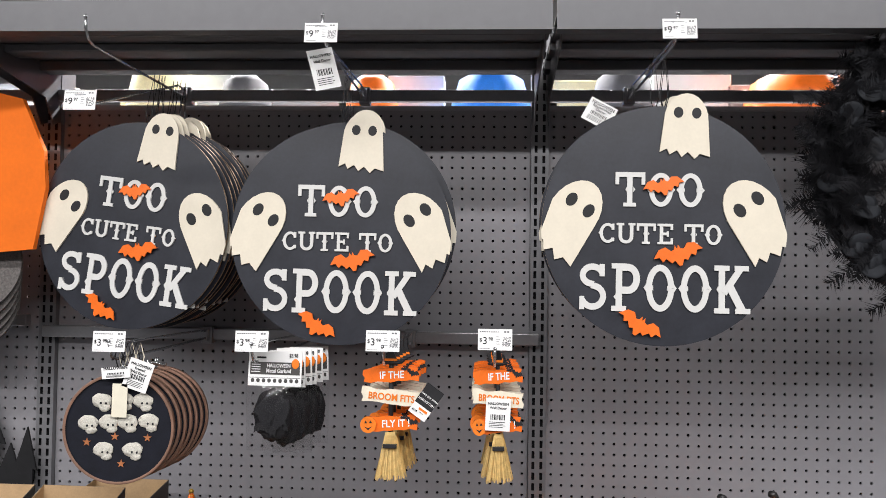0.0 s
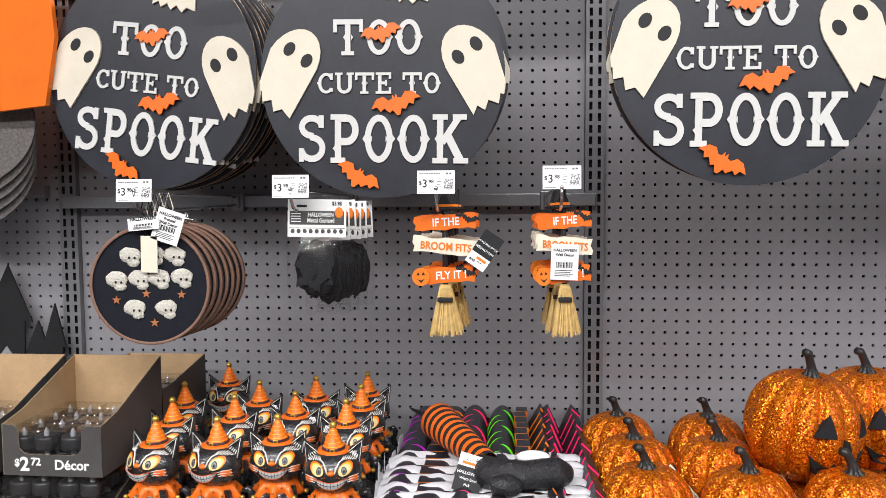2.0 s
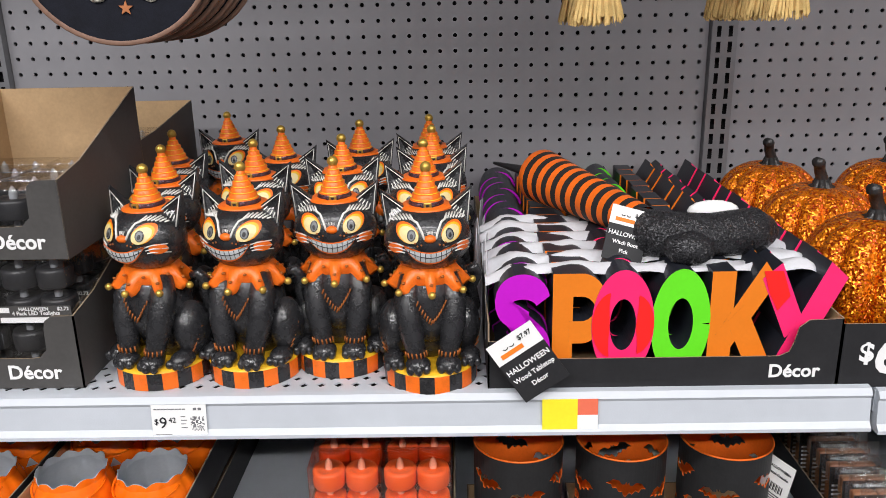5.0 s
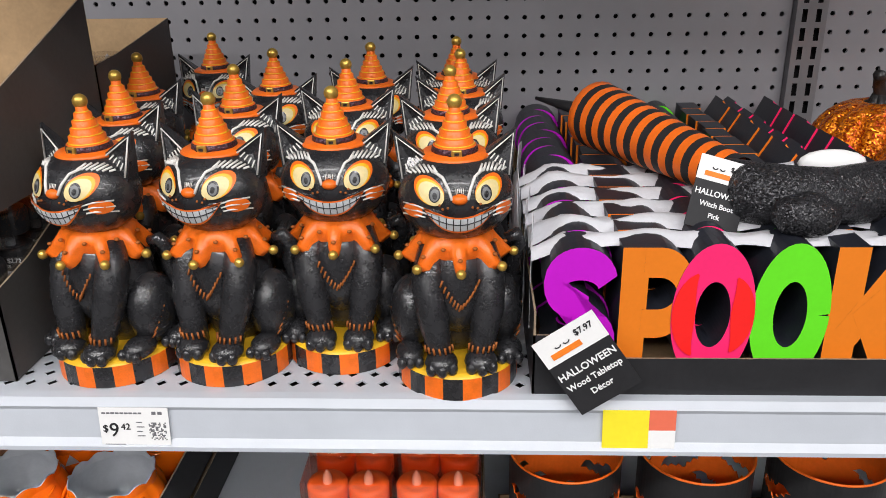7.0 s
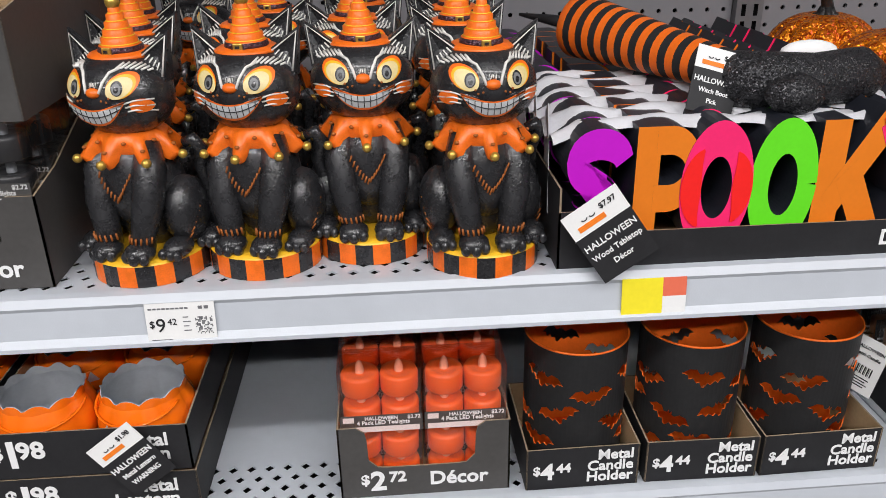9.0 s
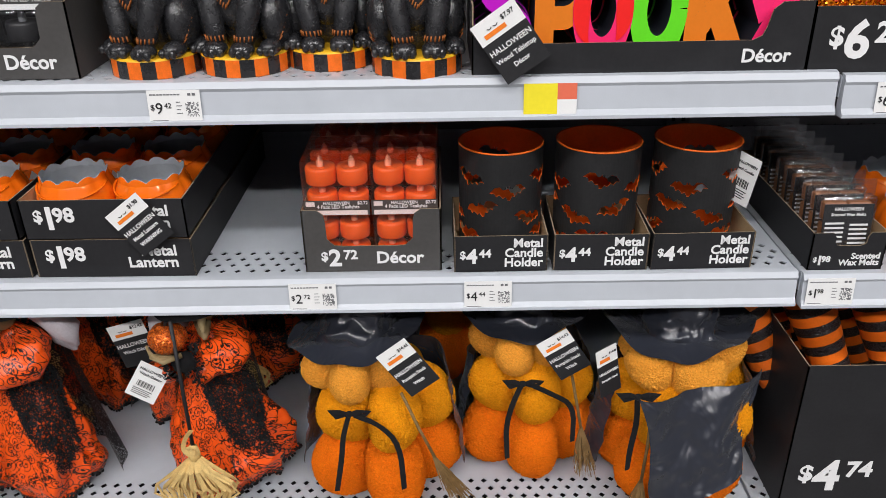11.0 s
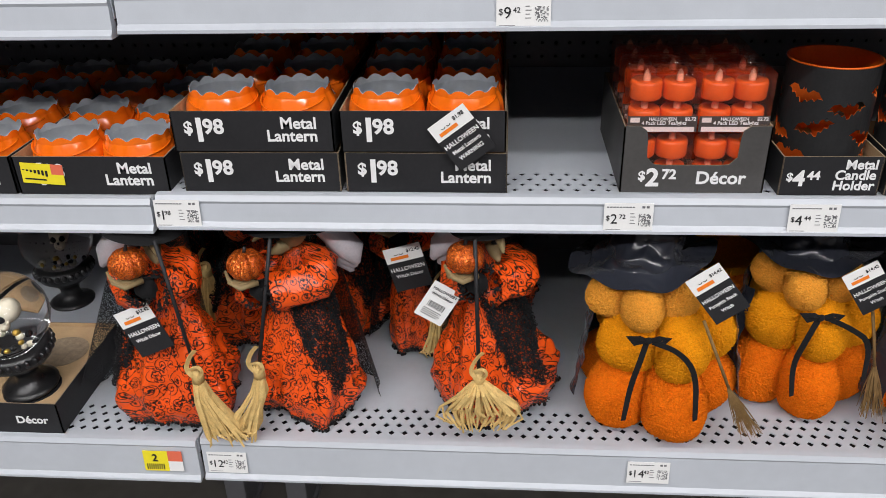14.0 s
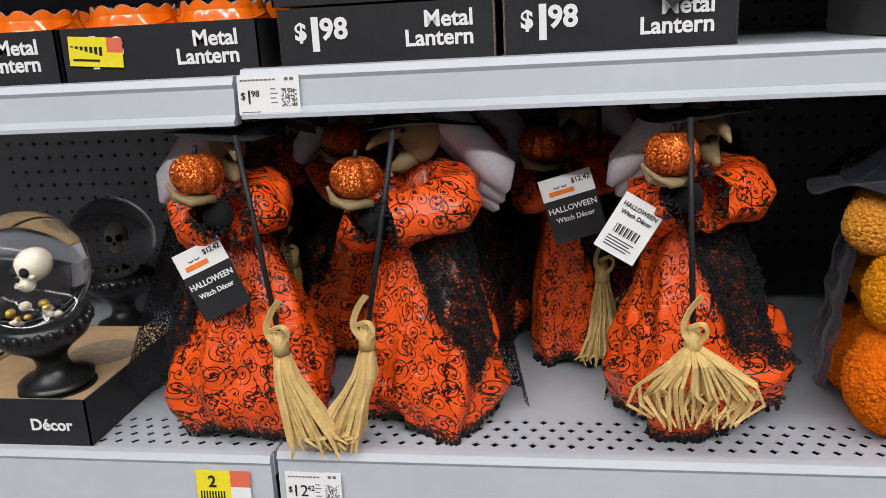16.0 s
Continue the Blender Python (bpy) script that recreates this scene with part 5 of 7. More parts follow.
# ---- cardboard display trays ----
def panel(mk, pts, m, t=0.0009):
    mk.slab(pts, t * 2, 0, 2, m, 0.0, 1)


def side_frame(x, flip=False):
    """Places an outline drawn in depth and height on a side of a tray."""
    s = -1 if flip else 1
    return Matrix(((0, s, 0, x), (1, 0, 0, 0), (0, 0, 1, 0), (0, 0, 0, 1)))


def tray(name, label, w, d, hf, hb, m, front=None, group="", outer=None, category="display tray"):
    """An open printed carton with its front face at y 0: bottom, front, two sloping sides and a back."""
    t = empty(name, label, category, group, m)
    cols = [outer or CARD, KRAFT, KRAFTEDGE]
    mk = Mk()
    mk.box((-w / 2 + 0.003, 0.003, 0), (w / 2 - 0.003, d - 0.003, 0.002), 1)
    mk.ob("bottom", cols, t)
    mk = Mk()
    panel(mk, front or rect(-w / 2, 0, w / 2, hf), pose(0, 0, 0))
    mk.ob("front_panel", cols, t)
    for s in (-1, 1):
        mk = Mk()
        panel(mk, [(0.0, 0), (d, 0), (d, hb), (d * 0.25, hf + (hb - hf) * 0.15), (0.0, hf)], side_frame(s * w / 2, s > 0))
        mk.ob("side_panel", cols, t)
    mk = Mk()
    panel(mk, rect(-w / 2, 0, w / 2, hb), pose(0, d, 0, 0, 0, 180))
    mk.ob("back_panel", cols, t)
    return t


def cut_front(w, hf, low, x0, x1, r=0.01):
    """A front panel with a dipped opening between x0 and x1."""
    return [(-w / 2, 0), (w / 2, 0), (w / 2, hf), (x1 + r, hf), (x1 + 0.002, hf - r * 0.6), (x1, hf - r * 1.5), (x1 - r * 0.1, low + r), (x1 - r, low + 0.001), (x1 - r * 2, low), (x0 + r * 2, low), (x0 + r, low + 0.001), (x0 + r * 0.1, low + r), (x0, hf - r * 1.5), (x0 - 0.002, hf - r * 0.6), (x0 - r, hf), (-w / 2, hf)]


def tray_print(t, value, text, ps, px, pz, ws, wx, wz, align="RIGHT", lead=0.8):
    if value:
        mk = Mk()
        price(mk, value, ps, px, pz, -0.0006, small=0.76 if value == "1.98" else 0.66)
        mk.ob("price_print", INKW, t, "white printed price")
    if text:
        mk = Mk()
        write(mk, text, ws, wx, wz, -0.0006, 0.024, align, lead=lead)
        mk.ob("lettering", INKW, t, "white printed words")


# ---- tealight packs ----
LEDBLACK = mat("black_tealight_plastic", (0.02, 0.02, 0.022), 0.35)
LEDORANGE = mat("orange_tealight_plastic", (0.85, 0.13, 0.015), 0.4, 0, 0.05)
FLAME = mat("frosted_flame", (0.28, 0.29, 0.31), 0.35)
CLEARRED = clear("red_tinted_clear_plastic", (1.0, 0.80, 0.76))
FLAMEO = mat("frosted_orange_flame", (0.85, 0.42, 0.28), 0.35)


def tealight_pack(colour, m):
    t = empty("tealight_pack", ("orange" if colour else "black") + " flameless tealights in a clear plastic box", "tealight pack", ("orange" if colour else "black") + " tealight packs", m)
    for kx in (-1, 1):
        for z in (0.003, 0.037):
            mk = Mk()
            mk.lathe([(0.001, 0), (0.0178, 0), (0.0190, 0.002), (0.0193, 0.019), (0.0178, 0.0225), (0.012, 0.0215), (0.006, 0.020), (0.0042, 0.021)], 24, 0, pose(kx * 0.0195, 0.022, z))
            mk.lathe([(0.0042, 0.021), (0.0044, 0.026), (0.0032, 0.031), (0.0006, 0.035)], 12, 1, pose(kx * 0.0195, 0.022, z))
            mk.ob("tealight", [LEDORANGE, FLAMEO] if colour else [LEDBLACK, FLAME], t)
    mk = Mk()
    mk.box((-0.041, 0.0008, 0.0005), (0.041, 0.0016, 0.020))
    mk.ob("label_card", CARDGREY, t)
    mk = Mk()
    write(mk, "HALLOWEEN", 0.0055, 0.0, 0.0150, 0.0003, 0.02, "CENTER")
    write(mk, "4 Pack LED Tealights", 0.0062, 0.002, 0.0098, 0.0003, 0.02, "CENTER")
    write(mk, "$2.72", 0.0058, 0.026, 0.0150, 0.0003, 0.02)
    mk.box((-0.038, 0.0003, 0.0008), (0.038, 0.0006, 0.0070))
    mk.box((-0.038, 0.0003, 0.0125), (-0.027, 0.0006, 0.0185))
    mk.ob("lettering", INKW, t)
    mk = Mk()
    mk.box((-0.041, 0, 0), (0.041, 0.044, 0.0725), 0, None, 0.0015)
    mk.ob("clear_box", CLEARRED if colour else CLEAR, t).visible_shadow = False
    return t


def tealight_display(m, colour, full=True, back=0.085, gap=0):
    t = tray("tealight_display", ("charcoal" if True else "") + " cardboard display tray printed Décor $2.72", 0.174, 0.225, 0.086, max(back, 0.087), m, cut_front(0.174, 0.086, 0.036, -0.058, 0.052), "tealight display trays", CARDGREY)
    tray_print(t, "2.72", "Décor", 0.027, -0.066, 0.009, 0.023, 0.064, 0.012)
    return t


def fill_packs(colour, x, y, z, layers, deep=4, turn=0):
    base_ = None
    rr = random.Random(int(x * 1000))
    for l in range(layers):
        for k in range(deep):
            for s in (-1, 1):
                mm = pose(x + s * 0.0427 + rr.uniform(-0.0006, 0.0006), y + 0.004 + 0.0475 * k, z + 0.0028 + 0.0735 * l, 0, 0, turn)
                if base_ is None:
                    base_ = tealight_pack(colour, mm)
                else:
                    copy_thing(base_, mm)


for y0, low in ((1.385, True), (1.625, True)):
    tealight_display(pose(-0.832, y0, S1 + 0.001), 0, True, 0.15)
    fill_packs(0, -0.832, y0, S1 + 0.001, 2 if y0 > 1.5 else 2)
tealight_display(pose(-0.826, 1.388, S1 + 0.1515, 0, 0, -1), 0, True, 0.158)
fill_packs(0, -0.826, 1.388, S1 + 0.1515, 1)
tealight_display(pose(-0.829, 1.628, S1 + 0.1515), 0, True, 0.112)
fill_packs(0, -0.829, 1.630, S1 + 0.1515, 1)
tealight_display(pose(-1.018, 1.385, S1 + 0.001), 0, True, 0.15)
fill_packs(0, -1.018, 1.385, S1 + 0.001, 2)
tealight_display(pose(-1.013, 1.388, S1 + 0.1515), 0, True, 0.158)
fill_packs(0, -1.013, 1.388, S1 + 0.1515, 1)

# ---- wooden word decorations ----
WORDCOL = {"S": mat("magenta_paint", (0.52, 0.01, 0.55), 0.45, 0, 0.05), "P": mat("amber_paint", (0.76, 0.20, 0.015), 0.45, 0, 0.05), "O": mat("hot_pink_paint", (0.9, 0.025, 0.16), 0.45, 0, 0.05),
           "G": mat("lime_paint", (0.13, 0.72, 0.02), 0.45, 0, 0.05), "R": mat("red_overlap_paint", (0.9, 0.02, 0.018), 0.45, 0, 0.05)}
TISSUE = mat("white_tissue_paper", (0.60, 0.60, 0.63), 0.8, 0, 0.06, 30, 0.5, 90)


def wood_word(m):
    """The word SPOOKY cut from thick board, black sides, bright faces."""
    t = empty("wooden_word", "thick black-edged wooden word spooky with bright painted letters", "tabletop decor", "wooden words in the tray", m)
    H, D = 0.118, 0.0385
    o1 = stroke(arc(0, 0.5, 0.36, 0.385, 0, 359.9, 44), 0.23)

    def sh(x0, w, shapes, col, n, y=0.0):
        mk = Mk()
        for k, s in enumerate(shapes):
            mk.slab([(x0 + px * w, pz * H) for px, pz in s], D, 0, 1, None, y - 0.0001 * k)
        mk.ob("letter", [WORDCOL[col], BLACKPAINT], t)

    sh(-0.183, 0.066, [stroke(arc(0.5, 0.73, 0.33, 0.15, 5, 270, 20) + arc(0.5, 0.28, 0.34, 0.165, 90, -175, 20), 0.24)], "S", 0)
    sh(-0.119, 0.064, [rect(0.02, 0, 0.36, 1), stroke([(0.3, 0.89)] + arc(0.5, 0.66, 0.34, 0.23, 90, -90, 18) + [(0.3, 0.43)], 0.22)], "P", 1, 0.0)
    O = [stroke([(0.5 + 0.34 * math.cos(radians(a)), 0.5 + 0.39 * math.sin(radians(a))) for a in [i * 8.18 for i in range(45)]], 0.28)]
    sh(-0.077, 0.070, O, "O", 2, -0.0006)
    sh(-0.013, 0.066, O, "G", 3, -0.0003)
    for x0, a0, a1, w in ((-0.077, 128, 232, 0.070), (-0.077, -46, 46, 0.070)):
        mk = Mk()
        mk.slab([(x0 + px * w, pz * H) for px, pz in stroke([(0.5 + 0.34 * math.cos(radians(a0 + (a1 - a0) * i / 14)), 0.5 + 0.39 * math.sin(radians(a0 + (a1 - a0) * i / 14))) for i in range(15)], [0.02 + 0.25 * math.sin(math.pi * i / 14) for i in range(15)])], 0.0004, 0, None, None, -0.0016)
        mk.ob("overlap_paint", WORDCOL["R"], t)
    sh(0.049, 0.074, [rect(0.02, 0, 0.36, 1), stroke([(0.22, 0.30), (0.86, 1.0)], 0.26), stroke([(0.40, 0.60), (0.84, 0.0)], 0.30)], "P", 4)
    sh(0.108, 0.082, [stroke([(0.06, 1.0), (0.42, 0.42)], 0.28), stroke([(0.92, 1.0), (0.26, -0.02)], 0.28)], "O", 5, -0.0004)
    mk = Mk()
    mk.slab([(0.104, H), (0.124, H), (0.134, H * 0.76), (0.122, H * 0.62), (0.112, H * 0.78)], 0.0004, 0, None, None, -0.0012)
    mk.ob("overlap_paint", WORDCOL["R"], t)
    return t


spx = -0.107
wt = tray("word_display_tray", "black cardboard display tray printed Décor holding wooden words", 0.376, 0.565, 0.078, 0.08, pose(spx, 1.368, S1 + 0.001),
          [(-0.188, 0), (0.188, 0), (0.188, 0.077), (0.152, 0.076), (0.142, 0.068), (0.138, 0.05), (0.134, 0.040), (0.124, 0.035), (-0.128, 0.035), (-0.140, 0.040), (-0.143, 0.052), (-0.15, 0.056), (-0.188, 0.056)])
tray_print(wt, "", "Décor", 0.02, 0, 0, 0.021, 0.168, 0.011)
mk = Mk()
price(mk, "7.97", 0.028, -0.165, 0.008, -0.0006)
mk.ob("price_print", INKW, wt)
w0 = wood_word(pose(spx, 1.382, S1 + 0.010))
for k in range(1, 14):
    copy_thing(w0, pose(spx + 0.002 * ((k * 5) % 3 - 1), 1.382 + 0.0405 * k, S1 + 0.010, 0, 0, 0))


def tissue(y, z, seed, w=0.378):
    """A creased sheet of tissue paper folded over a word."""
    mk = Mk()
    n, rows_ = 40, 8
    vs = []
    for j in range(rows_ + 1):
        v = j / rows_
        for i in range(n + 1):
            u = i / n - 0.5
            q = noise.noise(Vector((u * 14, v * 2.5, seed)))
            drop = (v - 0.35) ** 2 * 0.05 + 0.02 * max(0, abs(u) - 0.42) * 8
            vs.append((u * w, y - 0.014 + 0.044 * v + 0.006 * q, z - drop + 0.007 * noise.noise(Vector((u * 11, v * 3, seed + 9)))))
    mk.add(vs, [(j * (n + 1) + i, j * (n + 1) + i + 1, (j + 1) * (n + 1) + i + 1, (j + 1) * (n + 1) + i) for j in range(rows_) for i in range(n)], 0, True)
    return tagged(mk.ob("tissue_sheet", TISSUE, m=pose(spx, 0, 0)), "creased white tissue paper between the wooden words", "tissue paper", "tissue sheets")


for k in range(6):
    tissue(1.412 + 0.0405 * k, S1 + 0.1285, 3.0 + k)
for k in range(7):
    mk = Mk()
    r = random.Random(20 + k)
    a = [(-0.012, 0.03 + r.uniform(-0.01, 0.01)), (0.03 + r.uniform(0, 0.01), 0.05), (0.034, 0.125), (0.012, 0.132 + r.uniform(-0.01, 0.01)), (-0.006, 0.10)]
    mk.slab(a, 0.0006, 0, None, side_frame(-0.297 + r.uniform(-0.006, 0.002)))
    tagged(mk.ob("tissue_scrap", TISSUE, m=pose(0, 1.40 + 0.042 * k, S1, 0, 0, r.uniform(-12, 12))), "torn white tissue paper sticking out of the tray", "tissue paper", "tissue scraps")

# ---- striped witch boot lying on the words ----
BOOTBLACK = glitter("black_glitter", (0.006, 0.006, 0.007), (0.05, 0.05, 0.055), 900, 0.3)
boot = empty("witch_boot_pick", "striped orange and black witch leg with a glitter black boot", "decoration", "", pose(-0.008, -0.055, -0.003))
mk = Mk()
a, b = Vector((-0.200, 1.735, 1.208)), Vector((-0.098, 1.545, 1.190))
ax = (b - a).normalized()
rot = ax.to_track_quat("Z", "Y").to_matrix().to_4x4()
L = (b - a).length
mk.lathe([(0.004, -0.012), (0.026, -0.008)] + [(0.037 - 0.017 * k / 22, L * k / 22) for k in range(23)], 26, 0, Matrix.Translation(a) @ rot)
mk.mi = [0 if q < 52 else ((q - 52) // 26) % 2 for q in range(len(mk.f))]
mk.ob("stocking", [ORANGE, INK], boot, "orange and black striped stocking")
mk = Mk()
mk.tube([(-0.262, 1.80, 1.214), (-0.228, 1.765, 1.211), (-0.200, 1.735, 1.208)], [0.002, 0.0065, 0.009], 8)
mk.ob("pick_stake", INK, boot)
mk = Mk()
mk.tube([(-0.112, 1.535, 1.190), (-0.098, 1.510, 1.188), (-0.066, 1.492, 1.189), (-0.036, 1.494, 1.190), (-0.006, 1.506, 1.188), (0.020, 1.512, 1.188), (0.034, 1.514, 1.188)], [0.022, 0.027, 0.027, 0.024, 0.026, 0.027, 0.018], 20)
mk.ell((-0.068, 1.462, 1.184), (0.028, 0.018, 0.018), 0, None, 18, 12, 0.1)
mk.ell((0.030, 1.513, 1.188), (0.015, 0.020, 0.018), 0, None, 14, 10)
mk.ob("boot", BOOTBLACK, boot, "black glitter boot")
mk = Mk()
mk.ell((-0.022, 1.535, 1.207), (0.030, 0.010, 0.012), 0, None, 14, 8)
mk.ob("cuff", WHITE, boot)
hang_tag(["HALLOWEEN", "Witch Boot", "Pick"], pose(-0.128, 1.455, 1.214, -22, 16, 0), 0.046, 0.062, "4.74")
hang_tag(["HALLOWEEN", "Wood Tabletop", "Décor"], pose(-0.275, 1.350, 1.108, -4, -35, 0), 0.056, 0.074, "7.97")

# ---- glitter pumpkins ----
GLIT = glitter("orange_glitter", (0.40, 0.030, 0.001), (1.0, 0.31, 0.008), 480, 0.62, 1.0)
STEM = mat("black_stem_paint", (0.02, 0.019, 0.019), 0.4, 0, 0.3, 60, 0.6, 200)


def pumpkin(m, w=0.162, h=0.163, face=True, label="orange glitter jack-o-lantern pumpkin with a black stem"):
    t = empty("glitter_pumpkin", label, "pumpkin", "glitter pumpkins", m)
    mk = Mk()
    prof = [(0.001, h * 0.06)] + [(w / 2 * max(0.02, math.cos(b)) ** 0.72, h * 0.5 + h * 0.5 * math.sin(b)) for b in [radians(-80 + 160 * i / 18) for i in range(19)]] + [(0.012, h * 0.965), (0.002, h * 0.95)]
    mk.lathe(prof, 120, 0, None, True, 0.14, 12)
    mk.ob("body", GLIT, t)
    mk = Mk()
    for k in range(7):
        a = 2 * math.pi * k / 7
        mk.tube([(0.020 * math.cos(a), 0.020 * math.sin(a), h * 0.945), (0.009 * math.cos(a), 0.009 * math.sin(a), h * 0.975), (0.005 * math.cos(a) - 0.002, 0.005 * math.sin(a), h * 1.04)], [0.005, 0.0055, 0.0045], 7)
    mk.tube([(0, 0, h * 0.95), (0, 0, h * 0.99), (-0.003, 0, h * 1.06), (-0.008, 0.002, h * 1.13), (-0.015, 0.0, h * 1.19), (-0.024, 0, h * 1.205)], [0.016, 0.0105, 0.0078, 0.0072, 0.0076, 0.0068], 9)
    mk.ob("stem", STEM, t)
    if face:
        def skin(x, z):
            b = max(-0.98, min(0.98, (z - h / 2) / (h / 2)))
            rr = w / 2 * math.cos(math.asin(b)) ** 0.72
            return (x, -math.sqrt(max(0.0001, rr * rr - x * x)) * 0.985 - 0.0022, z)
        # eyes, nose and mouth: near-black patches painting the dark of cut openings
        for pts in ([(-0.30, 0.56), (-0.12, 0.56), (-0.17, 0.76)], [(0.12, 0.56), (0.30, 0.56), (0.17, 0.76)], [(-0.05, 0.44), (0.05, 0.44), (0.0, 0.54)],
                    [(-0.32, 0.40), (-0.2, 0.30), (-0.12, 0.28), (-0.1, 0.33), (0.0, 0.26), (0.1, 0.33), (0.12, 0.28), (0.2, 0.30), (0.32, 0.40), (0.2, 0.20), (0.0, 0.15), (-0.2, 0.20)]):
            mk = Mk()
            k = len(pts)
            cx, cz = sum(p[0] for p in pts) / k, sum(p[1] for p in pts) / k
            fine = []
            for i in range(k):
                p, q = pts[i], pts[(i + 1) % k]
                fine += [(p[0] + (q[0] - p[0]) * f / 4, p[1] + (q[1] - p[1]) * f / 4) for f in range(4)]
            kk = len(fine)
            vs = [skin(x * w, z * h) for x, z in fine] + [(x * w * 0.96, skin(x * w, z * h)[1] + 0.010, z * h) for x, z in fine]
            mk.add(vs, [tuple(range(kk)), *[(i, (i + 1) % kk, (i + 1) % kk + kk, i + kk) for i in range(kk)]], 0)
            mk.ob("face_shade_patch", HOLLOW, t)
    return t


gz = S1 - 0.004 + 0.003
p0 = pumpkin(pose(0.158, 1.474, gz, 0, 0, 34))
for x, y, a in ((0.162, 1.632, 42), (0.152, 1.786, 50), (0.322, 1.464, 18), (0.316, 1.632, 26), (0.334, 1.786, 40), (0.488, 1.464, 8), (0.500, 1.79, 0), (0.652, 1.464, 10)):
    copy_thing(p0, pose(x, y, gz, 0, 0, a))
for x, y in ((0.470, 1.625), (0.64, 1.66)):
    copy_thing(p0, pose(x, y, gz, 0, 0, 10) @ Matrix.Diagonal((0.9, 0.9, 0.60, 1)))
pumpkin(pose(0.442, 1.600, gz + 0.107, 6, 4, 26), 0.200, 0.190, True, "large orange glitter jack-o-lantern lying on smaller pumpkins")
pumpkin(pose(0.600, 1.690, gz + 0.100, 4, -3, 16), 0.185, 0.185, True, "large orange glitter jack-o-lantern lying on smaller pumpkins")
gt = tray("pumpkin_display_tray", "black cardboard display tray printed $6.24 holding glitter pumpkins", 0.36, 0.50, 0.074, 0.076, pose(0.262, 1.370, S1 - 0.003), None, "pumpkin trays")
tray_print(gt, "6.24", "", 0.048, -0.160, 0.018, 0.02, 0, 0)
gt = tray("pumpkin_display_tray", "black cardboard display tray printed $6.24 holding glitter pumpkins", 0.36, 0.50, 0.074, 0.076, pose(0.630, 1.370, S1 - 0.003), None, "pumpkin trays")
tray_print(gt, "6.24", "", 0.048, -0.160, 0.018, 0.02, 0, 0)
for x, y, lean_ in ((0.222, 1.402, -32), (0.212, 1.560, -38), (0.395, 1.56, -30), (0.556, 1.50, 4)):
    mk = Mk()
    mk.box((-0.005, 0, -0.085), (0.005, 0.0008, 0), 0, None, 0.0003)
    tagged(mk.ob("paper_tag", LINEN, m=pose(x, y, gz + 0.132, -14, lean_, 30)), "long cream paper tag hanging on a glitter pumpkin", "hang tag", "pumpkin tags")

ticket("9.42", pose(-0.6315, 1.3530, S1 - 0.0245, -6, 0, 0))
ticket("6.24", pose(0.190, 1.3530, S1 - 0.0285, -6, 0, 0))


def bin_label(m, text=""):
    t = empty("bin_label", "yellow and coral shelf location label", "shelf label", "location labels", m)
    mk = Mk()
    mk.box((-0.030, 0, -0.018), (0.008, 0.0008, 0.018), 0)
    mk.box((0.008, 0, 0.0), (0.030, 0.0008, 0.018), 1)
    mk.box((0.008, 0, -0.018), (0.030, 0.0008, 0.0), 2)
    mk.ob("card", [YELLOWCARD, REDCARD, WHITE], t)
    if text:
        mk = Mk()
        write(mk, text, 0.018, -0.012, 0.0, -0.0006, 0.02, "CENTER")
        for k in range(9):
            mk.box((-0.026 + k * 0.0032, -0.0005, -0.015), (-0.0245 + k * 0.0032, 0, -0.005))
        mk.ob("print", INK, t)
    return t


bin_label(pose(-0.207, 1.3535, S1 - 0.0235, -6, 0, 0))


# ---- metal pumpkin lanterns in their trays ----
TINORANGE = mat("glossy_orange_tin", (0.90, 0.165, 0.006), 0.16, 0, 0.05, 20, 0.05, 40, coat=0.6)
TININSIDE = mat("bare_tin_inside", (0.55, 0.57, 0.6), 0.35, 0.4, 0.08, 30)


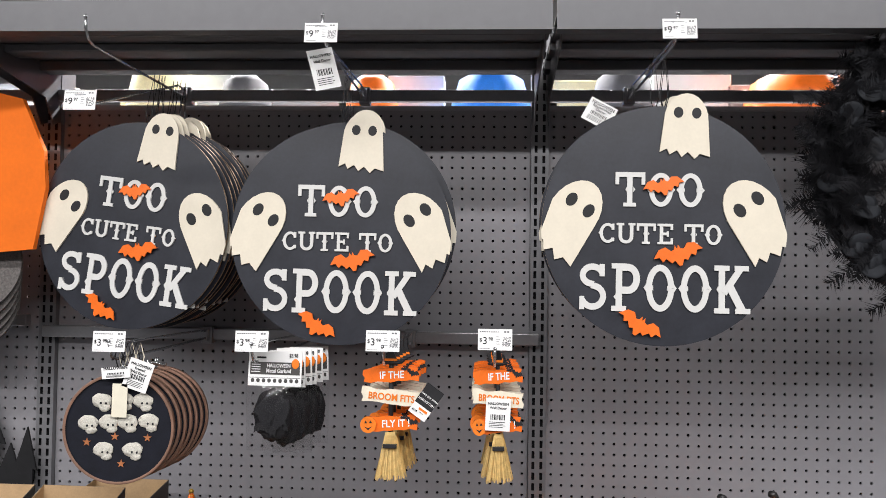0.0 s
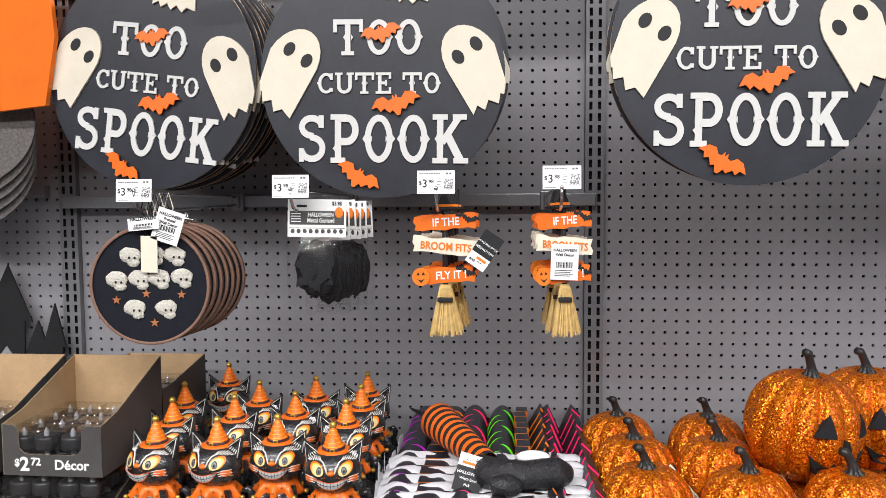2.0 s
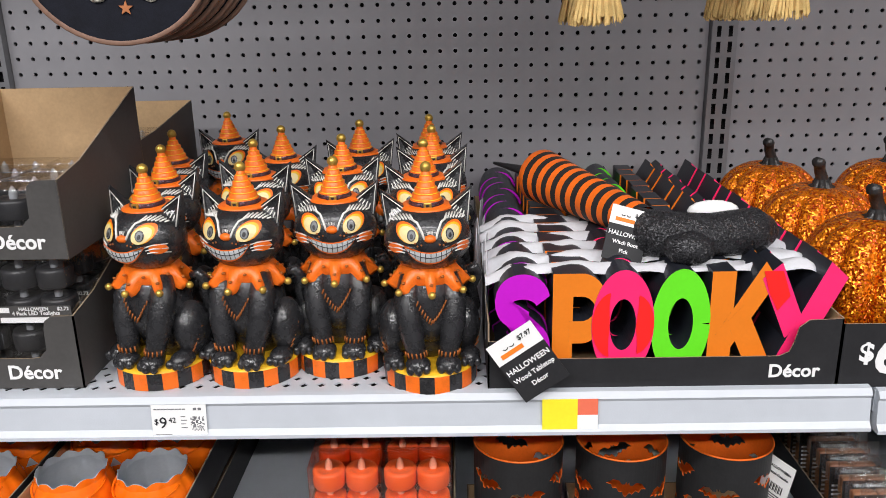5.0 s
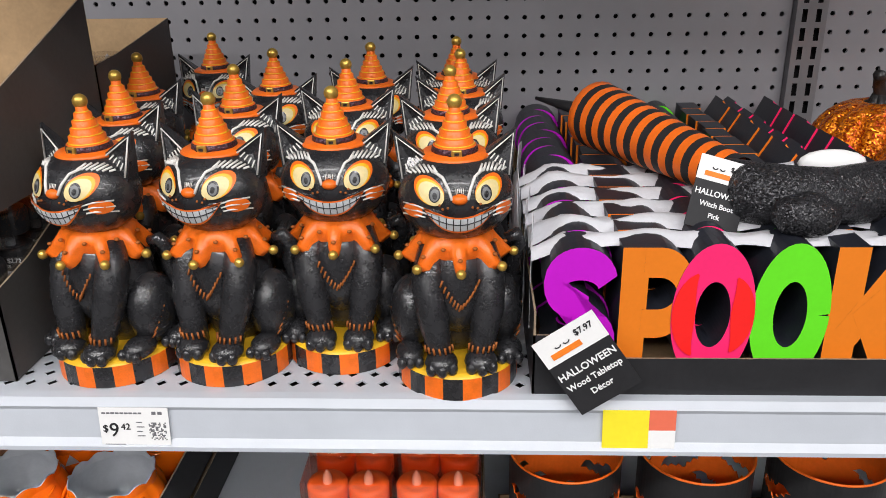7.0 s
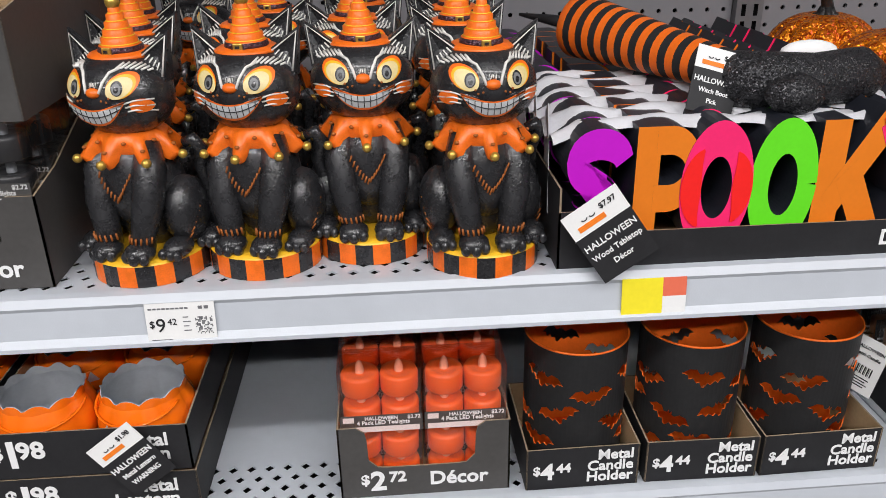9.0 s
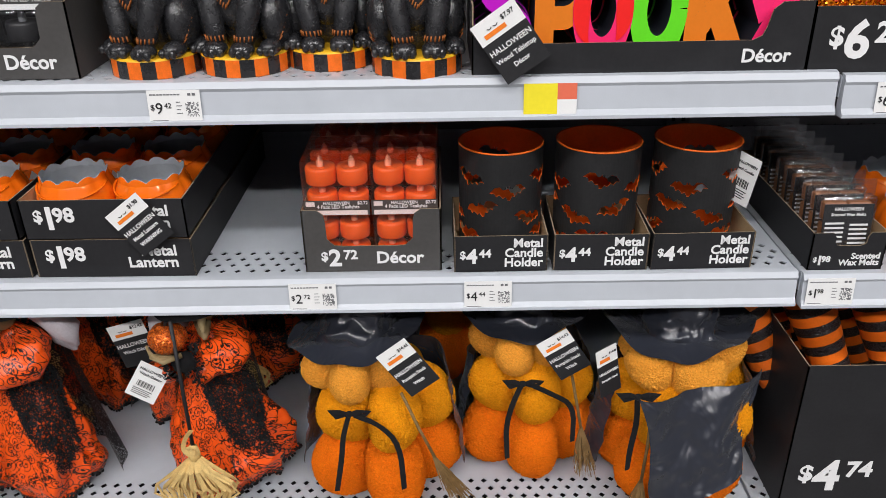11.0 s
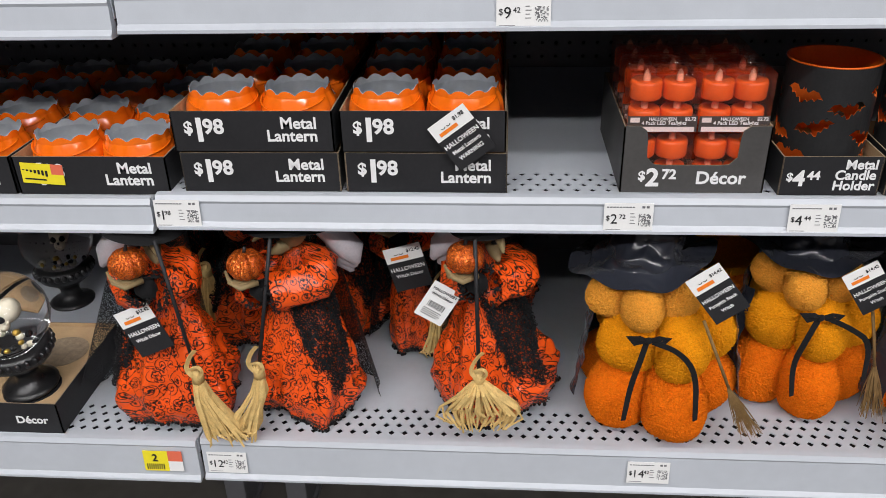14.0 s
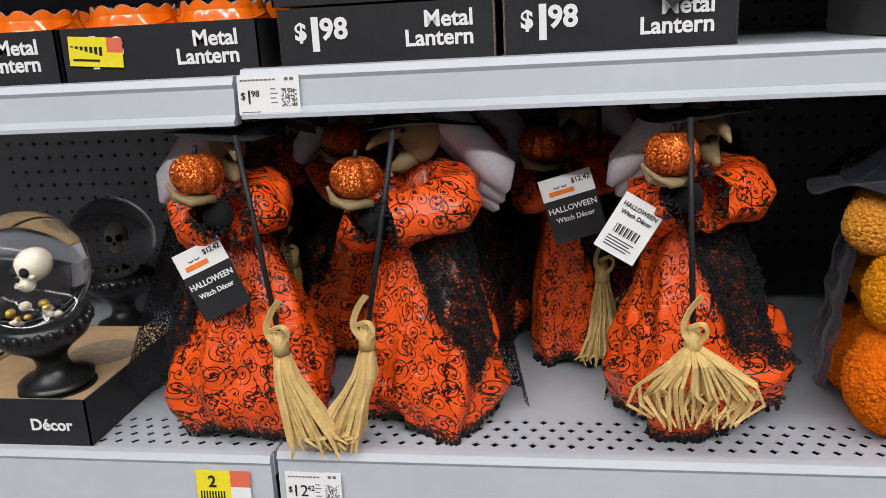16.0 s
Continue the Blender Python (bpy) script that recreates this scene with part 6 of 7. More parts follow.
def lantern(m):
    t = empty("metal_lantern", "glossy orange tin pumpkin lantern with a scalloped rim", "lantern", "metal lanterns", m)
    n = 72
    prof = [(0.030, 0.0), (0.042, 0.006), (0.0485, 0.025), (0.0500, 0.045), (0.0470, 0.064), (0.0420, 0.078)]
    mk = Mk()
    mk.lathe(prof, n, 0, None, True, 0.05, 10)
    rim = []
    for i in range(n):
        a = 2 * math.pi * i / n
        k = 0.0420 * (1 - 0.05 * (1 - abs(math.sin(a * 5))) ** 2)
        rim.append((a, k, 0.083 + 0.008 * abs(math.sin(a * 5.5))))
    vs = [(k * math.cos(a), k * math.sin(a), 0.078) for a, k, z in rim] + [(k * 0.99 * math.cos(a), k * 0.99 * math.sin(a), z) for a, k, z in rim]
    fs = [(i, (i + 1) % n, (i + 1) % n + n, i + n) for i in range(n)]
    mk.add(vs, fs, 0, True)
    mk.ob("tin_shell", TINORANGE, t)
    mk = Mk()
    mk.lathe([(r * 0.975, z) for r, z in prof] , n, 0, None, True, 0.05, 10)
    vs = [(k * 0.975 * math.cos(a), k * 0.975 * math.sin(a), 0.078) for a, k, z in rim] + [(k * 0.975 * math.cos(a), k * 0.975 * math.sin(a), z + 0.0004) for a, k, z in rim]
    mk.add(vs, fs, 0, True)
    vs = [(k * 0.99 * math.cos(a), k * 0.99 * math.sin(a), z) for a, k, z in rim] + [(k * 0.97 * math.cos(a), k * 0.97 * math.sin(a), z + 0.0006) for a, k, z in rim]
    mk.add(vs, fs, 0, True)
    mk.lathe([(0.001, 0.002), (0.030, 0.001)], n, 0)
    mk.ob("lining", TININSIDE, t, "bare tin inside")
    for x0, pts in ((0, [(-0.022, 0.044), (-0.008, 0.044), (-0.014, 0.060)]), (0, [(0.008, 0.044), (0.022, 0.044), (0.014, 0.060)]), (0, [(-0.022, 0.030), (-0.010, 0.024), (0.0, 0.022), (0.010, 0.024), (0.022, 0.030), (0.012, 0.016), (0.0, 0.013), (-0.012, 0.016)])):
        mk = Mk()
        mk.add([(x, -math.sqrt(0.0502 ** 2 - x * x) - 0.0006 + 0.35 * max(0, z - 0.048) * 0.2, z) for x, z in pts], [tuple(range(len(pts)))], 0)
        mk.ob("face_cut", TININSIDE, t)
    mk = Mk()
    mk.tube([(0.043 * math.cos(a), -0.010 - 0.040 * math.sin(a), 0.074 - 0.014 * math.sin(a)) for a in [math.pi * i / 16 for i in range(17)]], 0.0014, 6)
    mk.ob("handle", TINORANGE, t)
    return t


lan0 = lantern(pose(-0.998, 1.90, S2 + 0.001, 0, 0, 20))
lan0.scale = (1.0, 1.0, 0.76)
rr = random.Random(6)


def lantern_tray(x, z, rows_=4, yaw=0.0, fill=True, y=1.372, lines="Metal\nLantern", tag_=None):
    t = tray("lantern_tray", "black cardboard tray printed metal lantern $1.98", 0.203, 0.43, 0.052, 0.053, pose(x, y, z, 0, 0, yaw), None, "lantern trays")
    tray_print(t, "1.98", lines, 0.0350, -0.086, 0.014, 0.0205, 0.082, 0.030)
    if fill:
        for k in range(rows_):
            for s in (-1, 1):
                copy_thing(lan0, pose(x + s * 0.0492 + rr.uniform(-0.001, 0.001), y + 0.054 + 0.1005 * k, z + 0.003, 0, 0, rr.uniform(-35, 35)))
    return t


lantern_tray(-0.958, S2 + 0.001, fill=False, yaw=0.5)
lantern_tray(-0.748, S2 + 0.001, fill=False, yaw=-0.5)
lantern_tray(-0.962, S2 + 0.0555)
lantern_tray(-0.750, S2 + 0.0555)
for k in range(4):
    lantern_tray(-1.182 - 0.207 * k, S2 - 0.005)
hang_tag(["HALLOWEEN", "Metal Lantern", "WARNING"], pose(-0.722, 1.363, 0.886, -3, -37, 0), 0.054, 0.066, "1.98")
mk = Mk()
mk.box((-0.028, 0, -0.014), (0.012, 0.0008, 0.014), 0)
mk.box((0.012, 0, 0.0), (0.028, 0.0008, 0.014), 1)
mk.box((0.012, 0, -0.014), (0.028, 0.0008, 0.0), 0)
for k in range(7):
    mk.box((-0.026 + 0.005 * k, -0.0004, 0.004 - 0.0012 * k), (-0.023 + 0.005 * k, 0, 0.005), 2)
mk.box((-0.024, -0.0004, -0.009), (0.004, 0, -0.007), 2)
tagged(mk.ob("markdown_sticker", [YELLOWCARD, REDCARD, INK], m=pose(-1.246, 1.370, 0.806, 0, 4, 0)), "yellow and coral markdown sticker on a lantern tray", "sticker")

# ---- orange tealights ----
tealight_display(pose(-0.420, 1.376, S2 + 0.001), 1)
fill_packs(1, -0.420, 1.377, S2 + 0.001, 2)

# ---- black tin candle holders with bat cut-outs ----
TINBLACK = mat("matt_black_tin", (0.020, 0.020, 0.021), 0.5, 0.1, 0.2, 30)
TINGLOW = mat("orange_lacquer_inside", (0.72, 0.13, 0.012), 0.45, 0, 0.12, 30)


def bat_can():
    """A tin cylinder with bats cut clean through the wall; returns its mesh."""
    R, H, T = 0.0535, 0.150, 0.0012
    shell = Mk()
    n = 72
    for r, flip, mi in ((R, False, 0), (R - T, True, 1)):
        vs = [(r * math.cos(2 * math.pi * i / n), r * math.sin(2 * math.pi * i / n), z) for z in (0.0, H) for i in range(n)]
        fs = [(i, (i + 1) % n, (i + 1) % n + n, i + n) for i in range(n)]
        shell.add(vs, [f[::-1] for f in fs] if flip else fs, mi, False)
    vs = [(r * math.cos(2 * math.pi * i / n), r * math.sin(2 * math.pi * i / n), z) for z in (0.0, H) for r in (R, R - T) for i in range(n)]
    shell.add(vs, [(n + i, n + (i + 1) % n, (i + 1) % n, i) for i in range(n)], 1, False)
    shell.add(vs, [(2 * n + i, 2 * n + (i + 1) % n, 3 * n + (i + 1) % n, 3 * n + i) for i in range(n)], 1, False)
    a = shell.ob("shell", [TINBLACK, TINGLOW])
    bm = bmesh.new()
    bm.from_mesh(a.data)
    bmesh.ops.remove_doubles(bm, verts=bm.verts[:], dist=1e-6)
    bm.to_mesh(a.data)
    bm.free()
    cut = Mk()
    k = 0
    for row, z in enumerate((0.030, 0.068, 0.106)):
        for j in range(6):
            ang = 60 * j + (30 if row % 2 else 0) + (k * 7) % 11
            k += 1
            pts = bat_outline(0, z + (0.008 if j % 2 else -0.006), 0.046, (k * 37) % 50 - 25)
            cut.slab(pts, 0.03, 0, None, pose(0, 0, 0, 0, 0, ang) @ Matrix.Translation((0, -R - 0.012, 0)))
    b = cut.ob("cutter", TINGLOW)
    bm = bmesh.new()
    bm.from_mesh(b.data)
    bmesh.ops.recalc_face_normals(bm, faces=bm.faces[:])
    bm.to_mesh(b.data)
    bm.free()
    mod = a.modifiers.new("bats", "BOOLEAN")
    mod.operation, mod.object, mod.solver = "DIFFERENCE", b, "EXACT"
    bpy.context.view_layer.update()
    me = bpy.data.meshes.new_from_object(a.evaluated_get(bpy.context.evaluated_depsgraph_get()))
    bpy.data.objects.remove(a)
    bpy.data.objects.remove(b)
    return me


def candle_holder(m):
    t = empty("candle_holder", "black tin candle holder with orange bat cut-outs", "candle holder", "candle holders", m)
    me = bat_can()
    sh = new("tin_wall", me)
    sh.parent = t
    mk = Mk()
    mk.lathe([(0.001, 0.001), (0.052, 0.001), (0.052, 0.0015), (0.001, 0.0016)], 40, 0)
    mk.ob("floor_disc", TINGLOW, t)
    mk = Mk()
    mk.tube([(0.0532 * math.cos(2 * math.pi * i / 64), 0.0532 * math.sin(2 * math.pi * i / 64), 0.150) for i in range(65)], 0.0012, 6)
    mk.ob("rim", TINGLOW, t, "orange rolled rim")
    return t


ch0 = None
for k, (x, w, a) in enumerate(((-0.258, 0.118, 0), (-0.132, 0.119, 47), (-0.004, 0.128, 95))):
    t = tray("candle_holder_tray", "black cardboard tray printed metal candle holder $4.44", w, 0.122, 0.050, 0.052, pose(x, 1.370, S2 + 0.001, 0, 0, (0.5, -0.8, 1.0)[k]), None, "candle holder trays")
    tray_print(t, "4.44", "Metal\nCandle\nHolder", 0.0230, -w / 2 + 0.007, 0.013, 0.0170, w / 2 - 0.006, 0.0345)
    mm = pose(x + (0.002, 0.0, -0.003)[k], 1.434, S2 + 0.004, 0, 0, a)
    if ch0 is None:
        ch0 = candle_holder(mm)
    else:
        copy_thing(ch0, mm)
hang_tag(["HALLOWEEN", "Metal Candle"], pose(0.046, 1.395, 0.925, 0, 10, -55), 0.036, 0.066, light=True)

# ---- wax melts in the next section ----
WAX = mat("brown_wax", (0.30, 0.12, 0.05), 0.4, 0, 0.2, 40)
wx = tray("wax_melt_tray", "black cardboard tray printed scented wax melts $1.98", 0.094, 0.30, 0.052, 0.053, pose(0.178, 1.368, S2 - 0.003), cut_front(0.094, 0.052, 0.034, -0.018, 0.022, 0.004), "wax melt trays")
tray_print(wx, "1.98", "Scented\nWax Melts", 0.0150, -0.042, 0.008, 0.0115, 0.042, 0.016)


def wax_pack(m):
    t = empty("wax_melt_pack", "clear clamshell of brown scented wax with a black label", "wax melt pack", "wax melt packs", m)
    mk = Mk()
    for i in range(2):
        for j in range(3):
            mk.box((-0.030 + i * 0.031, 0.004, 0.004 + j * 0.026), (-0.001 + i * 0.031, 0.018, 0.028 + j * 0.026), 0, None, 0.003)
    mk.ob("wax_block", WAX, t)
    mk = Mk()
    mk.box((-0.031, 0.001, 0.012), (0.031, 0.002, 0.078))
    mk.ob("label_card", CARD, t)
    mk = Mk()
    write(mk, "HALLOWEEN", 0.006, 0.0, 0.070, 0.0005, 0.02, "CENTER")
    write(mk, "Scented Wax Melts", 0.0055, 0.0, 0.063, 0.0005, 0.02, "CENTER")
    for k in range(6):
        mk.box((-0.028, 0.0005, 0.052 - 0.006 * k), (-0.004, 0.0008, 0.0545 - 0.006 * k))
        mk.box((0.003, 0.0005, 0.050 - 0.006 * k), (0.026, 0.0008, 0.0525 - 0.006 * k))
    mk.ob("lettering", INKW, t)
    mk = Mk()
    mk.box((-0.034, 0, 0), (0.034, 0.021, 0.088), 0, None, 0.003)
    mk.box((-0.034, 0.010, 0.088), (0.034, 0.011, 0.108), 0)
    mk.ob("clamshell", CLEAR, t).visible_shadow = False
    return t


wp0 = wax_pack(pose(0.178, 1.376, S2 + 0.002, -8, 0, 0))
for k in range(1, 9):
    copy_thing(wp0, pose(0.178 + 0.001 * (k % 3), 1.376 + 0.031 * k, S2 + 0.002, -8, 0, 0))
for k in range(2):
    copy_thing(lan0, pose(0.292 + 0.02 * k, 1.43 + 0.11 * k, S2 + 0.001, 0, 0, 30))

ticket("2.72", pose(-0.497, 1.3505, 0.760, -5, 0, 0))
ticket("4.44", pose(-0.275, 1.3505, 0.760, -5, 0, 0))
ticket("1.98", pose(-1.068, 1.3505, 0.760, -5, 0, 0))
ticket("1.98", pose(0.158, 1.3505, 0.757, -5, 0, 0))


# ---- witch dolls on the base deck ----
GOWN = swirl_cloth("orange_swirl_satin", (0.90, 0.100, 0.008), (0.02, 0.006, 0.006))
LACE = cut_out("black_lace", (0.008, 0.008, 0.010), 170.0, 0.12, 0.35)
NET = cut_out("black_netting", (0.012, 0.012, 0.014), 300.0, 0.18, 0.6)
VELVET = mat("black_velvet", (0.008, 0.008, 0.009), 0.9, 0, 0.4, 60, 0.3, 300, sheen=0.2)
# pale moulded plastic, its colour darkened for the shade under the shelf
SKIN = mat("shade_darkened_plastic", (0.27, 0.20, 0.10), 0.5, 0, 0.12, 60)
HAIR = mat("white_wool_hair", (0.62, 0.58, 0.62), 0.8, 0, 0.12, 40, 0.5, 160, sheen=0.5)
SMALLGLIT = glitter("copper_glitter", (0.35, 0.035, 0.003), (0.95, 0.22, 0.03), 750, 0.6)
DOLLMATS = [GOWN, LACE, NET, VELVET, SKIN, HAIR, SMALLGLIT, RAFFIA, INK]


def sheet(mk, fn, nu, nv, mi, smooth=True):
    vs = [fn(i / nu, j / nv) for j in range(nv + 1) for i in range(nu + 1)]
    mk.add(vs, [(j * (nu + 1) + i, j * (nu + 1) + i + 1, (j + 1) * (nu + 1) + i + 1, (j + 1) * (nu + 1) + i) for j in range(nv) for i in range(nu)], mi, smooth)


def ribbon_strip(mk, pts, wide, mi, m=None, twist=0.0, thick=0.0006):
    """A flat strip along a line, turning about its length."""
    pts = [Vector(p) for p in pts]
    if not isinstance(wide, (list, tuple)):
        for _ in range(2):
            pts = [pts[0]] + [q for a, b in zip(pts, pts[1:]) for q in (a.lerp(b, 0.25), a.lerp(b, 0.75))] + [pts[-1]]
    n = len(pts)
    vs = []
    for i, p in enumerate(pts):
        d = (pts[min(i + 1, n - 1)] - pts[max(i - 1, 0)]).normalized()
        side = d.cross(Vector((math.sin(twist + 2.0 * i / n), -1, 0.2))).normalized()
        up = d.cross(side)
        w = wide[i] if isinstance(wide, (list, tuple)) else wide
        vs += [p + side * w / 2 + up * thick, p - side * w / 2 + up * thick, p - side * w / 2 - up * thick, p + side * w / 2 - up * thick]
    fs = [(4 * i + k, 4 * i + (k + 1) % 4, 4 * i + 4 + (k + 1) % 4, 4 * i + 4 + k) for i in range(n - 1) for k in range(4)]
    mk.add(vs, fs + [(3, 2, 1, 0), (4 * n - 4, 4 * n - 3, 4 * n - 2, 4 * n - 1)], mi, False, m)


def witch(seed, lean=0.0, look_side=0.0, broom=(0.06, 0.0, 0.02), curled=False, spread=1.0, shawl=1, hold=(-0.042, 0.287), train=0.0, net=(0.0, 1.0), swell=1.0):
    """A standing witch in a long printed gown, cast as one mesh: gown, shawl, sleeves, pumpkin, broom, face, hair and hat."""
    mk = Mk()
    r = random.Random(seed)
    hx, hz = hold

    def gown(u, v, off=0.0):
        a = 2 * math.pi * u
        w = max(0.0, 1 - v)
        belly = 0.030 + spread * (0.060 * min(1.0, w * 1.22) ** 1.05 + 0.010 * math.sin(math.pi * min(1, w * 1.05)) - 0.010 * max(0.0, w - 0.86) / 0.14)
        fold = 0.0
        for n_, ph, am in ((3, 1.3 * seed, 0.065), (5, 2.7 * seed, 0.080), (8, 0.9 * seed + 2.0 * v, 0.060)):
            fold += am * (1 - 2 * abs(math.sin((a * n_ + ph + 0.8 * math.sin(3 * v + seed)) / 2)) ** 0.7)
        crumple = noise.noise(Vector((math.cos(a) * 2.6, math.sin(a) * 2.6, seed + v * 4.5))) * 0.15 + noise.noise(Vector((math.cos(a) * 6, math.sin(a) * 6, seed + v * 11))) * 0.05
        rad = belly * (1 + swell * (fold * (0.35 + w) + crumple * min(1, 0.35 + w))) + off
        x, y = rad * math.cos(a) * 1.02, rad * math.sin(a) * 0.80
        z = 0.005 + 0.222 * v + 0.014 * max(0, math.sin(a * 3 + seed)) * w ** 5
        if train and x * train > 0:
            lift = w ** 1.6 * (abs(x) / 0.09) ** 2
            x += train * lift * 0.035
            z += abs(train) * lift * 0.040
        return (x + lean * w, y, z)

    sheet(mk, gown, 140, 44, 0)
    for k in range(110):
        p = gown(k / 110, 0.0, 0.001)
        s = r.uniform(0.0016, 0.0032)
        mk.ell((p[0], p[1], p[2] + r.uniform(-0.003, 0.002)), (s, s, s * 1.3), 3, None, 6, 4)
    sheet(mk, lambda u, v: gown(u, v * 0.045, 0.002), 120, 2, 1)
    # lace shawl down one side, with ragged lower edge
    a0 = 0.90 if shawl > 0 else 0.54
    def lace(u, v):
        q = a0 + (0.20 + 0.14 * v) * (u - 0.5) + 0.02 * noise.noise(Vector((v * 9, seed, u * 3)))
        low = 0.34 + 0.9 * abs(u - 0.5) ** 1.5 + 0.14 * noise.noise(Vector((u * 7, seed, 0)))
        return gown(q, low + (1.04 - low) * v, 0.005 + 0.004 * noise.noise(Vector((u * 12, v * 9, seed))))
    sheet(mk, lace, 34, 18, 1)
    for k in range(900):
        u, v = r.uniform(-0.10, 1.10), r.random() ** 1.25 - 0.10
        p = Vector(lace(u, v))
        c, rr_ = r.uniform(0, 6.28), r.uniform(0.0022, 0.0046)
        loop = [p + Vector((rr_ * math.cos(c + q), -0.0012 - 0.0014 * (q % 2), rr_ * math.sin(c + q))) for q in (0.0, 1.3, 2.6, 3.9)]
        mk.tube(loop, 0.0006, 4, 3, None, False, False)
    def cape(u, v):
        a = math.pi * (0.04 + 0.92 * u)
        rad = 0.044 + 0.052 * net[1] * (1 - v) * (1 + 0.10 * math.sin(9 * a + seed))
        return (rad * 1.08 * math.cos(a) + net[0] * (1 - v), 0.012 + rad * math.sin(a), 0.006 + 0.30 * v)
    sheet(mk, cape, 40, 12, 2)
    # bodice and wide sleeves
    mk.ell((0, 0.006, 0.240), (0.033, 0.026, 0.052), 0, None, 18, 12, 0.1)

    def sleeve(pts, radii):
        start = len(mk.v)
        fine, fr = [], []
        for i in range(len(pts) - 1):
            for f in (0.0, 0.25, 0.5, 0.75):
                fine.append(Vector(pts[i]).lerp(Vector(pts[i + 1]), f))
                fr.append(radii[i] + (radii[i + 1] - radii[i]) * f)
        fine.append(Vector(pts[-1]))
        fr.append(radii[-1])
        mk.tube(fine, fr, 28, 0, None, True, False)
        for q in range(start, len(mk.v)):
            p = Vector(mk.v[q])
            mk.v[q] = tuple(p + noise.noise_vector(p * 42 + Vector((seed, 0, 0))) * 0.008 + noise.noise_vector(p * 110 + Vector((0, seed, 0))) * 0.0025)
        end = Vector(pts[-1])
        d = (end - Vector(pts[-2])).normalized()
        side = d.orthogonal().normalized()
        up = d.cross(side)
        for k in range(90):
            c = r.uniform(0, 6.28)
            p = end + (side * math.cos(c) + up * math.sin(c)) * radii[-1] * r.uniform(0.75, 1.08) + d * r.uniform(-0.003, 0.008)
            q = p + Vector((r.uniform(-1, 1), r.uniform(-1, 0.4), r.uniform(-1, 1))) * 0.005
            mk.tube([p, p.lerp(q, 0.5) + Vector((0, -0.002, 0)), q], [0.0010, 0.0013, 0.0008], 4, 3, None, False)

    sleeve([(0.022, 0.0, 0.274), (0.046, -0.012, 0.266), (0.044, -0.034, 0.248), (hx + 0.034, -0.056, hz - 0.044)], [0.014, 0.020, 0.026, 0.027])
    sleeve([(-0.022, 0.0, 0.272), (-0.046, -0.012, 0.250), (hx - 0.014, -0.036, hz - 0.066), (hx + 0.006, -0.058, hz - 0.046)], [0.013, 0.018, 0.021, 0.019])
    mk.ell((hx + 0.014, -0.056, hz - 0.042), (0.016, 0.012, 0.016), 3, None, 12, 8, 0.3)
    for k in range(4):
        mk.tube([(hx + 0.016 - 0.004 * k, -0.066, hz - 0.024), (hx - 0.002 - 0.006 * k, -0.084 + 0.003 * k, hz - 0.024 + 0.001 * k), (hx - 0.018 - 0.003 * k, -0.084 + 0.005 * k, hz - 0.016 + 0.003 * k)], [0.0048, 0.0040, 0.0018], 8, 4)
    mk.lathe([(0.001, -0.019)] + [(0.0258 * math.cos(radians(b)) ** 0.8, 0.0205 * math.sin(radians(b))) for b in range(-70, 80, 14)] + [(0.003, 0.019)], 48, 6, pose(hx, -0.060, hz), True, 0.16, 8)
    mk.tube([(hx, -0.060, hz + 0.017), (hx + 0.002, -0.060, hz + 0.027)], [0.003, 0.002], 6, 8)
    # head, nose, hair, hat
    hm = pose(0.006, -0.012, 0.316, 0, 0, look_side)
    mk.ell((0, 0, 0), (0.0185, 0.021, 0.028), 4, hm, 18, 12)
    mk.tube([(0, -0.014, 0.008), (0, -0.030, 0.003), (0, -0.045, -0.003), (0, -0.054, -0.011)], [0.009, 0.0075, 0.0050, 0.0014], 10, 4, hm)
    mk.tube([(0, -0.010, -0.020), (0, -0.022, -0.030), (0, -0.034, -0.033)], [0.012, 0.0080, 0.0026], 10, 4, hm)
    mk.ell((0, -0.0205, -0.0115), (0.007, 0.004, 0.0034), 8, hm, 8, 6)
    for s in (-1, 1):
        mk.ell((s * 0.010, -0.0175, 0.006), (0.0035, 0.003, 0.0024), 8, hm, 8, 6)
        mk.tube([(s * 0.004, -0.020, 0.011), (s * 0.016, -0.014, 0.013)], 0.0012, 6, 8, hm)
    side = -1 if look_side > 0 else 1
    for k in range(3):
        start = len(mk.v)
        mk.tube([(0.006, 0.006, 0.334 - 0.004 * k), (0.006 + side * 0.026, 0.010 + 0.008 * k, 0.326 - 0.006 * k), (0.006 + side * 0.050, 0.014 + 0.008 * k, 0.300 - 0.008 * k), (0.006 + side * (0.074 - 0.010 * k), 0.014 + 0.01 * k, 0.272 - 0.012 * k), (0.006 + side * (0.086 - 0.010 * k), 0.012 + 0.01 * k, 0.252 - 0.012 * k)], [0.013, 0.021, 0.021, 0.017, 0.004], 14, 5)
        for q in range(start, len(mk.v)):
            p = Vector(mk.v[q])
            mk.v[q] = tuple(p + noise.noise_vector(p * 45) * 0.005)
    def brim(u, v):
        a = 2 * math.pi * u
        rad = 0.016 + 0.046 * v
        return tuple(hm @ Vector((rad * math.cos(a), rad * math.sin(a), 0.016 + 0.005 * math.sin(2 * a + seed) * v - 0.004 * v)))
    sheet(mk, brim, 36, 4, 3)
    mk.tube([(0, 0, 0.016), (0.0, 0.004, 0.022), (0.004, 0.010, 0.0235), (0.016, 0.018, 0.024)], [0.021, 0.015, 0.006, 0.002], 14, 3, hm)
    # broom of raffia ribbons
    bx, by, tilt = broom
    top, knot = Vector((bx - tilt, by - 0.070, 0.330)), Vector((bx, by - 0.090, 0.128))
    mk.tube([top, top.lerp(knot, 0.5), knot], 0.0028, 8, 8)
